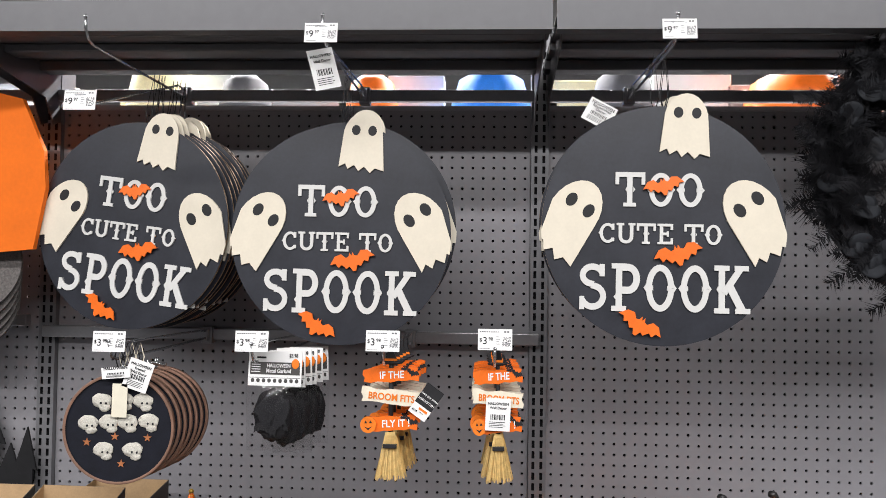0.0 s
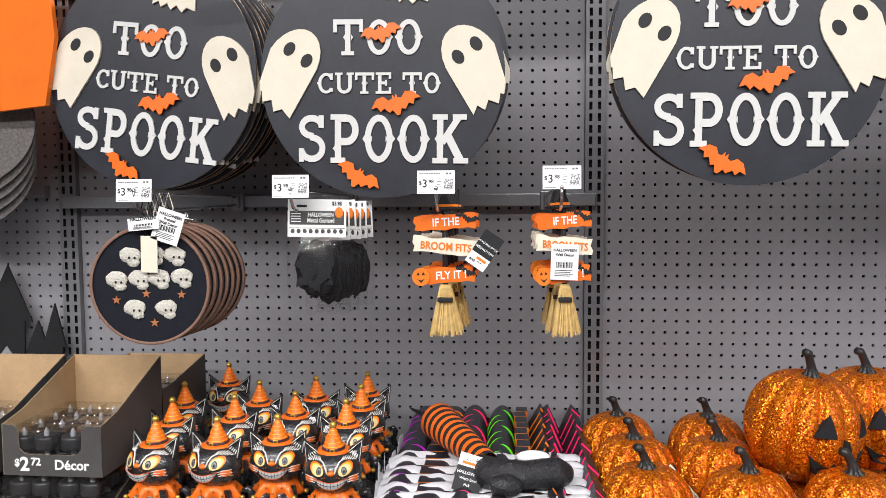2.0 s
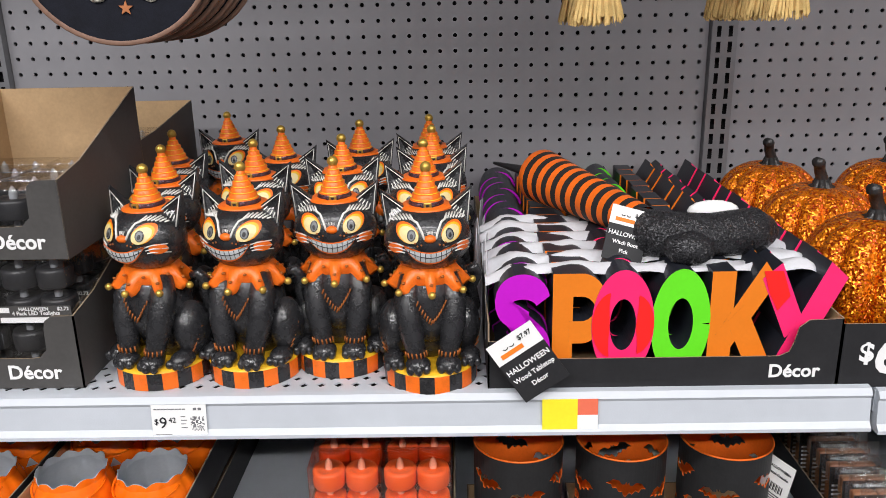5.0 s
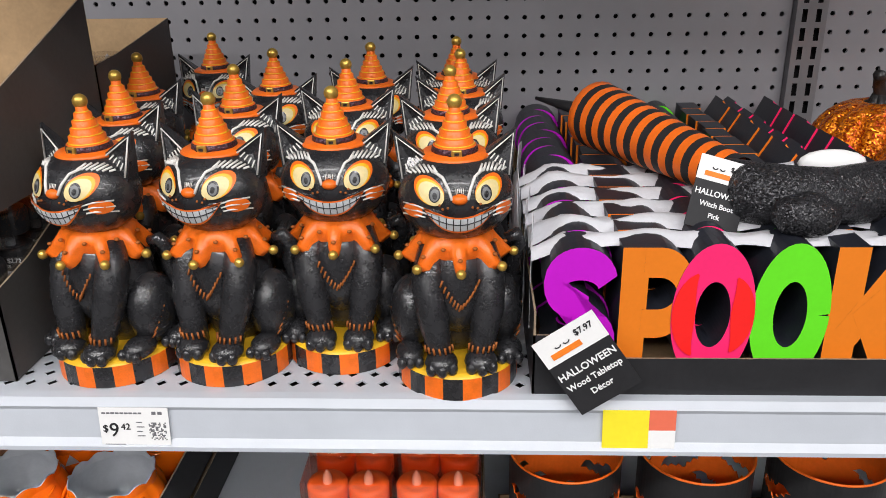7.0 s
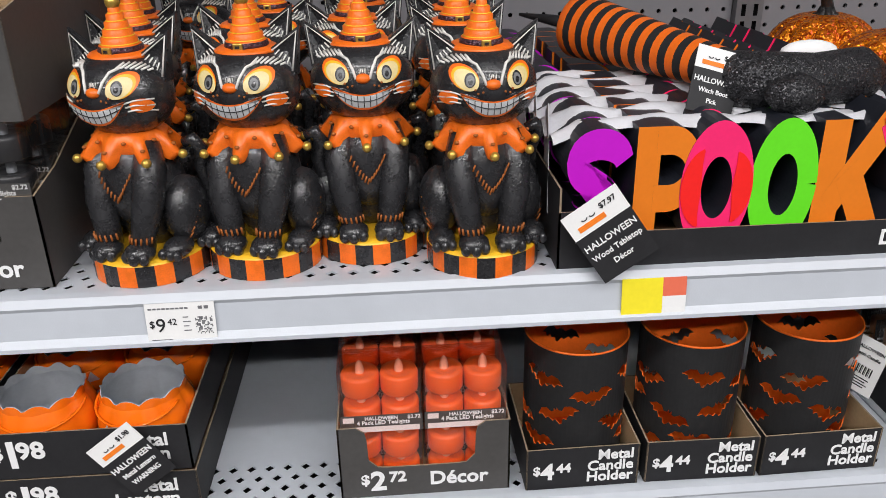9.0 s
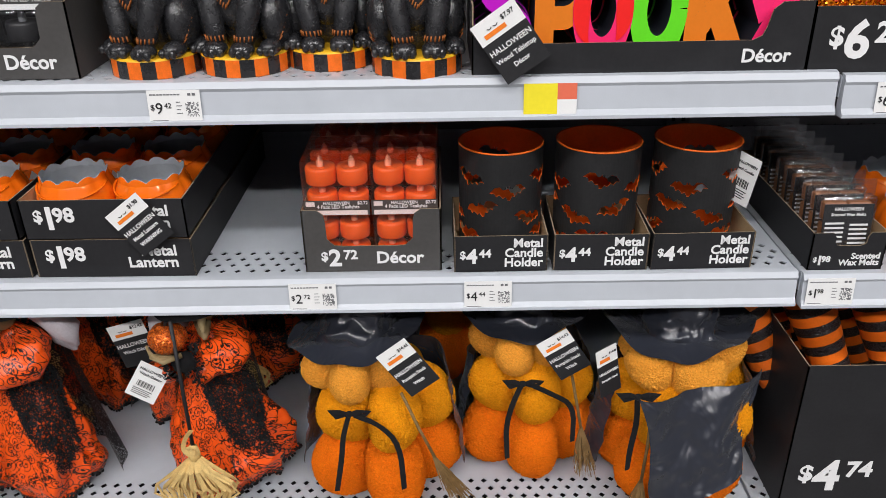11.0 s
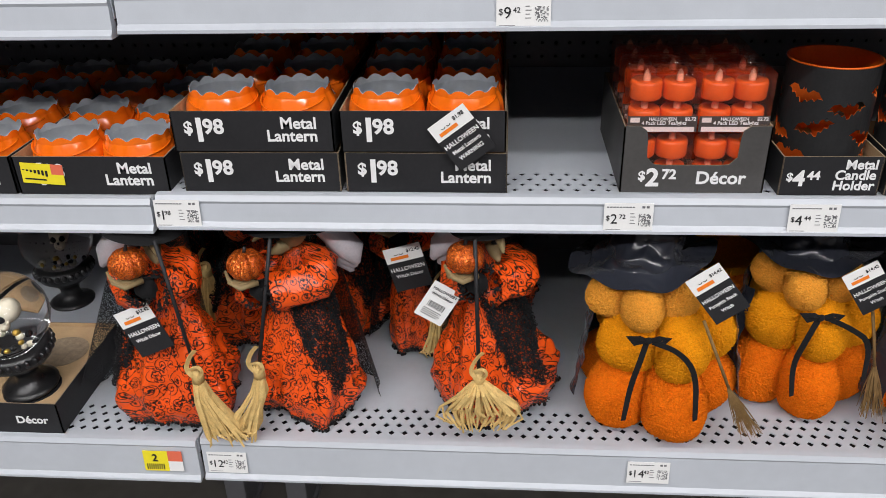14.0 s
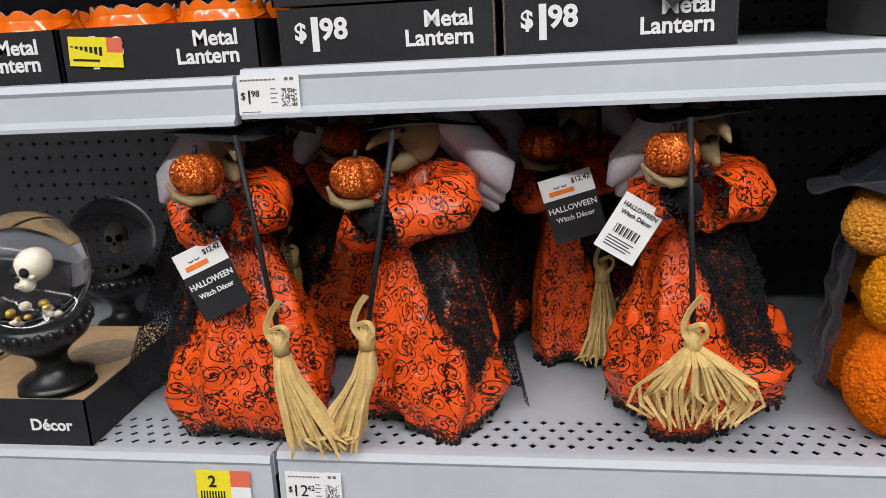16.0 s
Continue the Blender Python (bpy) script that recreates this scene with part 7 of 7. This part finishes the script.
    mk.tube([knot + Vector((0, 0, 0.012)), knot, knot - Vector((0, 0, 0.012))], [0.006, 0.0085, 0.009], 10, 7)
    for k in range(54):
        a = r.uniform(-1, 1)
        d = r.uniform(-0.012, 0.010)
        wv = r.uniform(0.0030, 0.0056)
        if curled:
            out = 0.055 * a
            pts = [knot + Vector((0.004 * a, d * 0.3, -0.006)), knot + Vector((out * 0.5, -0.012 + d, -0.018)), knot + Vector((out, -0.014 + d, -0.034 - r.uniform(0, 0.016))), knot + Vector((out * 0.95 + r.uniform(-0.012, 0.012), -0.010 + d, -0.046 - r.uniform(0, 0.024))), knot + Vector((out * 0.7, -0.012 + d, -0.066 - r.uniform(0, 0.016)))]
        else:
            pts = [knot + Vector((0.005 * a, d * 0.3, -0.008)), knot + Vector((0.010 * a + tilt * 0.15 + r.uniform(-0.003, 0.003), d, -0.040)), knot + Vector((0.018 * a + tilt * 0.6, d * 1.2 - 0.002, -0.072)), knot + Vector((0.025 * a + tilt * 1.0 + r.uniform(-0.005, 0.005), d * 1.3 - 0.002, -0.100)), knot + Vector((0.030 * a + tilt * 1.3 + r.uniform(-0.008, 0.008), d * 1.3 - 0.002, -0.123 + r.uniform(0, 0.026)))]
        ribbon_strip(mk, pts, [wv, wv, wv, wv, wv * 0.5], 7, None, r.uniform(0, 3))
    ribbon_strip(mk, [knot + Vector((-0.003, -0.006, 0.0)), knot + Vector((-0.012, -0.008, 0.014)), knot + Vector((-0.004, -0.008, 0.034)), knot + Vector((0.006, -0.008, 0.046))], 0.0065, 7)
    ribbon_strip(mk, [knot + Vector((0.004, -0.008, 0.0)), knot + Vector((0.012, -0.010, 0.010)), knot + Vector((0.008, -0.012, 0.022)), knot + Vector((-0.006, -0.010, 0.016))], 0.0045, 7)
    return mk


WL = "witch doll in an orange swirl-print gown holding a pumpkin and broom"
specs = ((1, -1.142, 1.408, 6, dict(lean=0.0, look_side=24, broom=(0.058, 0.002, 0.026), spread=1.0, shawl=-1, hold=(-0.012, 0.294), net=(-0.062, 1.20))),
         (2, -0.944, 1.424, -6, dict(lean=0.004, look_side=-62, broom=(-0.038, 0.002, -0.036), spread=0.86, shawl=1, hold=(-0.046, 0.282), net=(0.010, 0.85))),
         (4, -0.672, 1.430, -2, dict(lean=0.004, look_side=20, broom=(-0.006, -0.004, 0.006), curled=True, spread=0.88, shawl=1, hold=(-0.026, 0.296), train=0.9, net=(0.0, 0.7))),
         (7, -0.790, 1.585, 10, dict(look_side=-30, broom=(0.030, 0.05, 0.0), spread=0.30, shawl=1, net=(0.0, 0.7), swell=0.6)))
made = []
for seed, x, y, a, kw in specs:
    made.append(tagged(witch(seed, **kw).ob("witch_doll", DOLLMATS, m=pose(x, y, S3 - 0.001, 0, 0, a)), WL, "doll", "witch dolls"))
for k, (x, y, a) in enumerate(((-1.06, 1.62, 12), (-0.93, 1.66, -10), (-0.69, 1.68, 6), (-1.19, 1.66, 0))):
    copy_thing(made[k % 4], pose(x, y, S3 - 0.001, 0, 0, a))
hang_tag(["HALLOWEEN", "Witch Décor"], pose(-1.163, 1.350, 0.614, -4, -24, 0), 0.056, 0.074, "12.42")
hang_tag(["HALLOWEEN", "Witch Décor"], pose(-0.798, 1.462, 0.656, -4, -16, 0), 0.056, 0.070, "12.42")
hang_tag(["HALLOWEEN", "Witch Décor"], pose(-0.722, 1.366, 0.646, -4, 32, 0), 0.042, 0.058, light=True)

# ---- plush pumpkin-stack witches ----
PL1 = plush("deep_orange_pile", (0.96, 0.20, 0.006), 520)
PL2 = plush("amber_pile", (0.97, 0.36, 0.008), 520)
PL3 = plush("apricot_pile", (0.95, 0.40, 0.05), 520)
SATIN, st_, sp_ = nodes_of("black_satin")
sp_.inputs["Base Color"].default_value = (0.022, 0.025, 0.036, 1)
sp_.inputs["Roughness"].default_value, sp_.inputs["Specular IOR Level"].default_value, sp_.inputs["Sheen Weight"].default_value = 0.27, 0.85, 0.1
sc_ = st_.nodes.new("ShaderNodeTexCoord")
sn_ = node(st_, "ShaderNodeTexNoise", Scale=17.0, Detail=2.0, Roughness=0.55, Distortion=1.2)
sb_ = node(st_, "ShaderNodeBump", Strength=0.45, Distance=0.02)
st_.links.new(sc_.outputs["Object"], sn_.inputs["Vector"])
st_.links.new(sn_.outputs[0], sb_.inputs["Height"])
st_.links.new(sb_.outputs[0], sp_.inputs["Normal"])
TWIG = mat("brown_twigs", (0.22, 0.13, 0.05), 0.8, 0, 0.35, 90)


def lobed(mk, c, rad, h, lobes, turn, mi=0, lift=0.0, seed=0, tufts=None, wide=1.0):
    """A stuffed pumpkin in one skin: fat lobes parted by tight creases; its curls of pile go into a mesh of their own."""
    def skin(a, b):
        k = abs(math.cos(lobes / 2 * (a - turn)))
        deep = 0.44 + 0.56 * k ** 0.55
        cb, sb = math.cos(b), math.sin(b)
        round_ = max(0.0, cb) ** 0.58
        bulge = 1 + 0.07 * math.sin(lobes * 1.0 * a + seed) * 0.6 + 0.05 * noise.noise(Vector((math.cos(a) * 1.5, math.sin(a) * 1.5, sb + seed)))
        rr_ = rad * deep * round_ * bulge
        z = c[2] + h / 2 * sb * (0.80 + 0.20 * k ** 0.5)
        x = rr_ * math.cos(a) * wide
        return Vector((c[0] + x, c[1] + rr_ * math.sin(a), z + lift * (x / rad) ** 2 * (1.0 if x > 0 else 0.7)))
    nu, nv = 132, 30
    vs = [skin(2 * math.pi * i / nu, -math.pi / 2 + math.pi * j / nv) for j in range(nv + 1) for i in range(nu)]
    mk.add(vs, [(j * nu + i, j * nu + (i + 1) % nu, (j + 1) * nu + (i + 1) % nu, (j + 1) * nu + i) for j in range(nv) for i in range(nu)], mi, True)
    r = random.Random(seed * 13 + lobes)
    for k in range(5200):
        a = r.uniform(-math.pi * 1.12, math.pi * 0.12)
        b = math.asin(r.uniform(-0.93, 0.93))
        p = skin(a, b)
        n_ = (skin(a + 0.02, b) - p).cross(skin(a, b + 0.02) - p)
        if n_.length < 1e-9:
            continue
        n_.normalize()
        t1 = n_.orthogonal().normalized()
        t2 = n_.cross(t1)
        w, up, ph = r.uniform(0.0015, 0.0028), r.uniform(0.0014, 0.0030), r.uniform(0, 6.28)
        ring = [p + (t1 * math.cos(ph + q) + t2 * math.sin(ph + q)) * w - n_ * 0.0006 for q in (0, 1.57, 3.14, 4.71)]
        mid = [p + (t1 * math.cos(ph + q + 0.6) + t2 * math.sin(ph + q + 0.6)) * w * 0.7 + n_ * up for q in (0, 2.1, 4.2)]
        tufts.add(ring + mid, [(0, 1, 4), (1, 2, 5), (2, 3, 6), (3, 0, 6), (1, 5, 4), (2, 6, 5), (0, 4, 6), (4, 5, 6)], 0, True)


def plush_witch(m, rad=0.105, turn=0.26, ribbons=(), broom=None, panel_=None, tip=0.0, lift=0.0, head_x=0.0, seed=1):
    t = empty("plush_pumpkin_witch", "plush stacked pumpkin witch with black satin hat and cape", "plush toy", "plush pumpkin witches", m)
    front = -math.pi / 2
    for name, c, rr_, h, ma, lab, up, tn, wd in (("lower_pumpkin", (0, 0, 0.060), rad * 1.02, 0.122, PL1, "deep orange boucle plush", 0.0, turn, 1.0), ("middle_pumpkin", (0.002, -0.006, 0.153), rad * 0.90, 0.106, PL2, "amber boucle plush", 0.0, turn + 0.08, 1.0),
                                                 ("head_pumpkin", (head_x, -0.014, 0.216), rad * 0.66, 0.066, PL3, "apricot boucle plush", lift, turn - 0.35, 1.0 + lift * 8)):
        mk, tufts = Mk(), Mk()
        lobed(mk, c, rr_, h, 5, front + tn, 0, up, seed + int(c[2] * 100), tufts, wd)
        body = mk.ob(name, ma, t, lab)
        tagged(tufts.ob("boucle_surface", ma, body), kind="stuff")
    mk = Mk()
    def brim(u, v):
        a = 2 * math.pi * u
        ahead = max(0.0, -math.sin(a))
        reach = 0.048 + (0.052 - 0.018 * ahead) * v
        x = reach * math.cos(a) * (1 + lift * 3)
        return (head_x + x, reach * math.sin(a) + 0.004, 0.262 + 0.006 * math.cos(3 * a + seed) * v + 0.004 * math.sin(7 * a + seed) * v + tip * x - 0.006 * v * ahead + lift * 0.7 * (x / 0.1) ** 2 * v)
    sheet(mk, brim, 72, 8, 0)
    def crown(u, v):
        a = 2 * math.pi * u
        r_ = 0.060 * (1 - 0.45 * v) if v < 0.96 else 0.030
        k = 1 + 0.20 * noise.noise(Vector((math.cos(a) * 2, math.sin(a) * 2, v * 5 + seed))) + 0.07 * math.sin(14 * v + 2 * a + seed)
        return (head_x + r_ * k * math.cos(a) + 0.014 * v, r_ * k * math.sin(a) + 0.012, 0.250 + 0.086 * v + 0.006 * noise.noise(Vector((math.cos(a) * 3, math.sin(a) * 3, v * 7 + seed))))
    sheet(mk, crown, 64, 26, 0)
    mk.ob("hat", SATIN, t, "crumpled black satin witch hat")
    mk = Mk()
    def cape(u, v):
        a = -math.pi * 0.10 + math.pi * 1.20 * u
        r_ = rad * (0.84 + 0.20 * (1 - v)) + 0.006 * math.sin(26 * u + seed) + 0.008 * noise.noise(Vector((u * 8, v * 6, seed)))
        return (r_ * math.cos(a), r_ * math.sin(a), 0.045 + 0.150 * v + 0.006 * math.sin(7 * u))
    sheet(mk, cape, 80, 16, 0)
    mk.ob("cape", SATIN, t, "black satin cape")
    if panel_:
        tl, tr, bl, br = [Vector(p) for p in panel_]
        mk = Mk()
        def drape(u, v, off=0.0):
            p = tl.lerp(tr, u).lerp(bl.lerp(br, u), v)
            wave = 0.009 * math.sin(9 * u + 1.5 * math.sin(4 * v) + 0.6) * (0.4 + 0.6 * (1 - v)) + 0.008 * noise.noise(Vector((u * 4, v * 4, seed))) + 0.003 * noise.noise(Vector((u * 13, v * 9, seed)))
            return (p.x + 0.006 * math.sin(5 * v + u), p.y - 0.018 * math.sin(math.pi * u) - wave + off, p.z + 0.005 * math.sin(8 * u) * v)
        sheet(mk, drape, 48, 40, 0)
        sheet(mk, lambda u, v: drape(1 - u, v, 0.0012), 48, 40, 0)
        mk.ob("cape_front", SATIN, t, "black satin cape pulled to the front")
    for pts in ribbons:
        mk = Mk()
        ribbon_strip(mk, pts, 0.0075, 0, None, -1.2, 0.0005)
        mk.ob("ribbon", VELVET, t, "black ribbon tie")
    if ribbons:
        mk = Mk()
        p = Vector(ribbons[0][0]) + Vector((0, -0.004, 0))
        for s in (-1, 1):
            ribbon_strip(mk, [p, p + Vector((s * 0.012, -0.005, 0.007)), p + Vector((s * 0.026, -0.001, 0.004)), p + Vector((s * 0.018, -0.002, -0.003)), p], [0.004, 0.007, 0.008, 0.007, 0.004], 0, None, -1.2, 0.0006)
        mk.ell(p, (0.005, 0.004, 0.005), 0, None, 10, 8)
        mk.ob("bow", VELVET, t, "black ribbon bow at the neck")
    mk = Mk()
    r = random.Random(seed)
    a, b, e = [Vector(p) for p in broom]
    mk.tube([a, a.lerp(b, 0.5) + Vector((0, -0.003, 0)), b], 0.0022, 7)
    d0 = e - b
    for k in range(70):
        d = d0 * r.uniform(0.7, 1.05) + Vector((r.uniform(-0.017, 0.017), r.uniform(-0.010, 0.008), r.uniform(-0.004, 0.004)))
        mk.tube([b - d0 * 0.12, b + d * 0.4 + Vector((r.uniform(-0.004, 0.004), r.uniform(-0.004, 0.004), 0)), b + d], [0.0009, 0.0008, 0.0004], 4, 0, None, False)
    mk.ob("broom", TWIG, t, "small twig broom")
    return t


plush_witch(pose(-0.424, 1.436, S3 + 0.001), 0.115, 0.24, (((-0.036, -0.104, 0.196), (-0.046, -0.116, 0.165), (-0.052, -0.104, 0.118), (-0.060, -0.120, 0.072)), ((-0.030, -0.108, 0.194), (0.004, -0.118, 0.186), (0.030, -0.116, 0.150), (0.034, -0.126, 0.080))),
            ((0.034, -0.098, 0.222), (0.078, -0.112, 0.120), (0.116, -0.114, 0.048)), None, 0.16, 0.0, -0.034, 1)
plush_witch(pose(-0.205, 1.486, S3 + 0.001), 0.104, 0.02, (((-0.018, -0.098, 0.200), (-0.034, -0.108, 0.165), (-0.040, -0.098, 0.120), (-0.038, -0.112, 0.075)), ((-0.012, -0.100, 0.200), (0.022, -0.110, 0.188), (0.056, -0.100, 0.160), (0.056, -0.106, 0.100))),
            ((0.050, -0.088, 0.215), (0.068, -0.104, 0.120), (0.078, -0.108, 0.040)), None, 0.0, 0.013, -0.012, 2)
plush_witch(pose(0.006, 1.430, S3 + 0.001), 0.120, 0.62, (((-0.084, -0.104, 0.222), (-0.082, -0.110, 0.180), (-0.088, -0.112, 0.140), (-0.090, -0.116, 0.105)),),
            ((-0.066, -0.118, 0.215), (-0.070, -0.120, 0.085), (-0.074, -0.122, 0.004)), ((-0.088, -0.122, 0.232), (0.092, -0.056, 0.226), (-0.054, -0.142, 0.066), (0.066, -0.124, 0.100)), 0.03, 0.020, -0.006, 3)
plush_witch(pose(-0.30, 1.72, S3 + 0.001, 0, 0, 20), 0.104, 0.2, (), ((0.06, -0.09, 0.2), (0.08, -0.1, 0.12), (0.09, -0.1, 0.04)), None, 0.0, 0.0, 0.0, 5)
hang_tag(["HALLOWEEN", "Pumpkin Stack", "Witch"], pose(-0.402, 1.338, 0.690, -6, -38, 0), 0.048, 0.074, "14.42")
hang_tag(["HALLOWEEN", "Pumpkin Stack", "Witch"], pose(-0.186, 1.392, 0.668, -6, -34, 0), 0.048, 0.066, "14.42")
hang_tag(["HALLOWEEN", "Pumpkin Stack"], pose(-0.122, 1.340, 0.684, -6, -8, 30), 0.034, 0.072, "14.42")

# ---- skull snow globes ----
GLASS, gt_, gp_ = nodes_of("globe_glass")
gp_.inputs["Transmission Weight"].default_value, gp_.inputs["Roughness"].default_value, gp_.inputs["IOR"].default_value = 1.0, 0.0, 1.38
PED = mat("black_resin_pedestal", (0.012, 0.012, 0.013), 0.3, 0, 0.3, 60, 0.2, 200)
BONE = mat("bone_resin", (0.66, 0.61, 0.48), 0.6, 0, 0.15, 60, 0.2, 250)


def snow_globe(m):
    t = empty("snow_globe", "glass snow globe with a skull on a black pedestal", "snow globe", "snow globes", m)
    mk = Mk()
    mk.lathe([(0.001, 0.0), (0.040, 0.0), (0.041, 0.004), (0.034, 0.007), (0.020, 0.014), (0.017, 0.026), (0.019, 0.036), (0.030, 0.046), (0.046, 0.058), (0.052, 0.069), (0.050, 0.080), (0.044, 0.084), (0.001, 0.084)], 44, 0)
    for k in range(26):
        a = 2 * math.pi * k / 26
        mk.ell((0.0505 * math.cos(a), 0.0505 * math.sin(a), 0.074), (0.0055, 0.0045, 0.0065), 0, None, 8, 6)
    mk.ob("pedestal", PED, t)
    mk = Mk()
    mk.ell((0, 0, 0.136), (0.064, 0.064, 0.064), 0, None, 40, 24)
    g = mk.ob("globe", GLASS, t)
    g.visible_shadow = False
    mk = Mk()
    mk.ell((0.004, 0.004, 0.140), (0.0125, 0.0155, 0.0135), 0, None, 20, 12)
    mk.ell((0.004, -0.006, 0.128), (0.0075, 0.0075, 0.0075), 0, None, 14, 8)
    for s in (-1, 1):
        mk.ell((0.004 + s * 0.0055, -0.0095, 0.1385), (0.0042, 0.0040, 0.0044), 1, None, 10, 6)
        mk.ell((0.004 + s * 0.0085, -0.0060, 0.1335), (0.003, 0.003, 0.002), 0, None, 8, 6)
    mk.ell((0.004, -0.0125, 0.1325), (0.0016, 0.002, 0.0022), 1, None, 8, 6)
    for k in range(5):
        mk.box((-0.0005 + 0.0019 * k, -0.0139, 0.1255), (0.0008 + 0.0019 * k, -0.0115, 0.1285), 0)
    r = random.Random(4)
    for k in range(16):
        a = k * 2.4
        mk.ell((0.026 * math.cos(a) * r.uniform(0.4, 1), 0.026 * math.sin(a) * r.uniform(0.4, 1), 0.094 + r.uniform(0, 0.012)), (r.uniform(0.002, 0.0045), 0.004, 0.003), (0, 2, 1)[k % 3], None, 8, 6)
    mk.ob("skull", [BONE, HOLLOW, CATGOLD], t, "bone white skull with coins")
    return t


sg0 = None
for x in (-1.402, -1.592):
    gt2 = tray("snow_globe_tray", "black cardboard tray printed Décor $9.42 with kraft insert", 0.182, 0.215, 0.056, 0.057, pose(x, 1.345, S3 - 0.005), None, "snow globe trays")
    tray_print(gt2, "9.42", "Décor", 0.031, -0.082, 0.016, 0.019, 0.072, 0.019)
    mk = Mk()
    mk.box((-0.088, 0.004, 0.050), (0.088, 0.211, 0.052), 0)
    mk.ob("insert", KRAFT, gt2, "kraft board insert")
    # flat dark discs on the insert paint the shade of its two holes
    for k in range(2):
        mk = Mk()
        mk.slab(ellipse(0, 0, 0.042, 0.042, 32), 0.0006, 0, None, Matrix(((1, 0, 0, 0.033), (0, 0, 1, 0.043 + 0.093 * k), (0, -1, 0, 0.0530), (0, 0, 0, 1))))
        mk.ob("hole_shade_disc", HOLLOW if k == 0 else KRAFTEDGE, gt2)
    mm = pose(x + 0.033, 1.345 + 0.043, S3 - 0.005 + 0.0585, 0, 0, 0) @ pose(0, 0, 0, 6, 0, 0) @ pose(0, 0, 0, 0, 0, -18)
    sg0 = snow_globe(mm) if sg0 is None else copy_thing(sg0, mm)
copy_thing(sg0, pose(-1.48, 1.72, S3 - 0.005, 0, 0, 20))

# ---- tall bin of witch boots in the next section ----
bb = tray("boot_bin", "tall black cardboard bin printed $4.74 holding striped witch boots", 0.36, 0.42, 0.255, 0.258, pose(0.330, 1.345, S3 - 0.003), None, "")
mk = Mk()
price(mk, "4.74", 0.062, -0.160, 0.040, -0.0006)
mk.ob("lettering", INKW, bb)
ST = glitter("black_stocking", (0.008, 0.006, 0.007), (0.05, 0.04, 0.04), 900, 0.2)
for k in range(9):
    x, y = 0.19 + 0.075 * (k % 3), 1.40 + 0.10 * (k // 3)
    bt = empty("striped_boot", "orange and black striped witch leg standing in the bin", "decoration", "striped boots in the bin", pose(x + 0.05, y + 0.03, S3 + 0.012, -14, -28 + 5 * (k % 4), 0))
    mk = Mk()
    mk.lathe([(0.020 + 0.0014 * j, 0.085 + 0.0165 * j) for j in range(13)] + [(0.02, 0.292), (0.001, 0.293)], 18, 0)
    mk.mi = [(q // 18) % 2 for q in range(len(mk.f))]
    mk.ob("stocking", [ORANGE, ST], bt)
    mk = Mk()
    mk.tube([(0, 0.0, 0.086), (0, -0.004, 0.04), (0, -0.02, 0.02), (0, -0.045, 0.018)], [0.021, 0.024, 0.026, 0.018], 14)
    mk.ob("boot", BOOTBLACK, bt)

ticket("12.42", pose(-1.058, 1.3285, 0.357, -5, 0, 0))
ticket("14.42", pose(-0.438, 1.3285, 0.362, -5, 0, 0))
ticket("4.74", pose(0.194, 1.3285, 0.356, -5, 0, 0))
bin_label(pose(0.080, 1.3285, 0.356, -5, 0, 0), "3")
bin_label(pose(-1.157, 1.3285, 0.356, -5, 0, 0), "2")
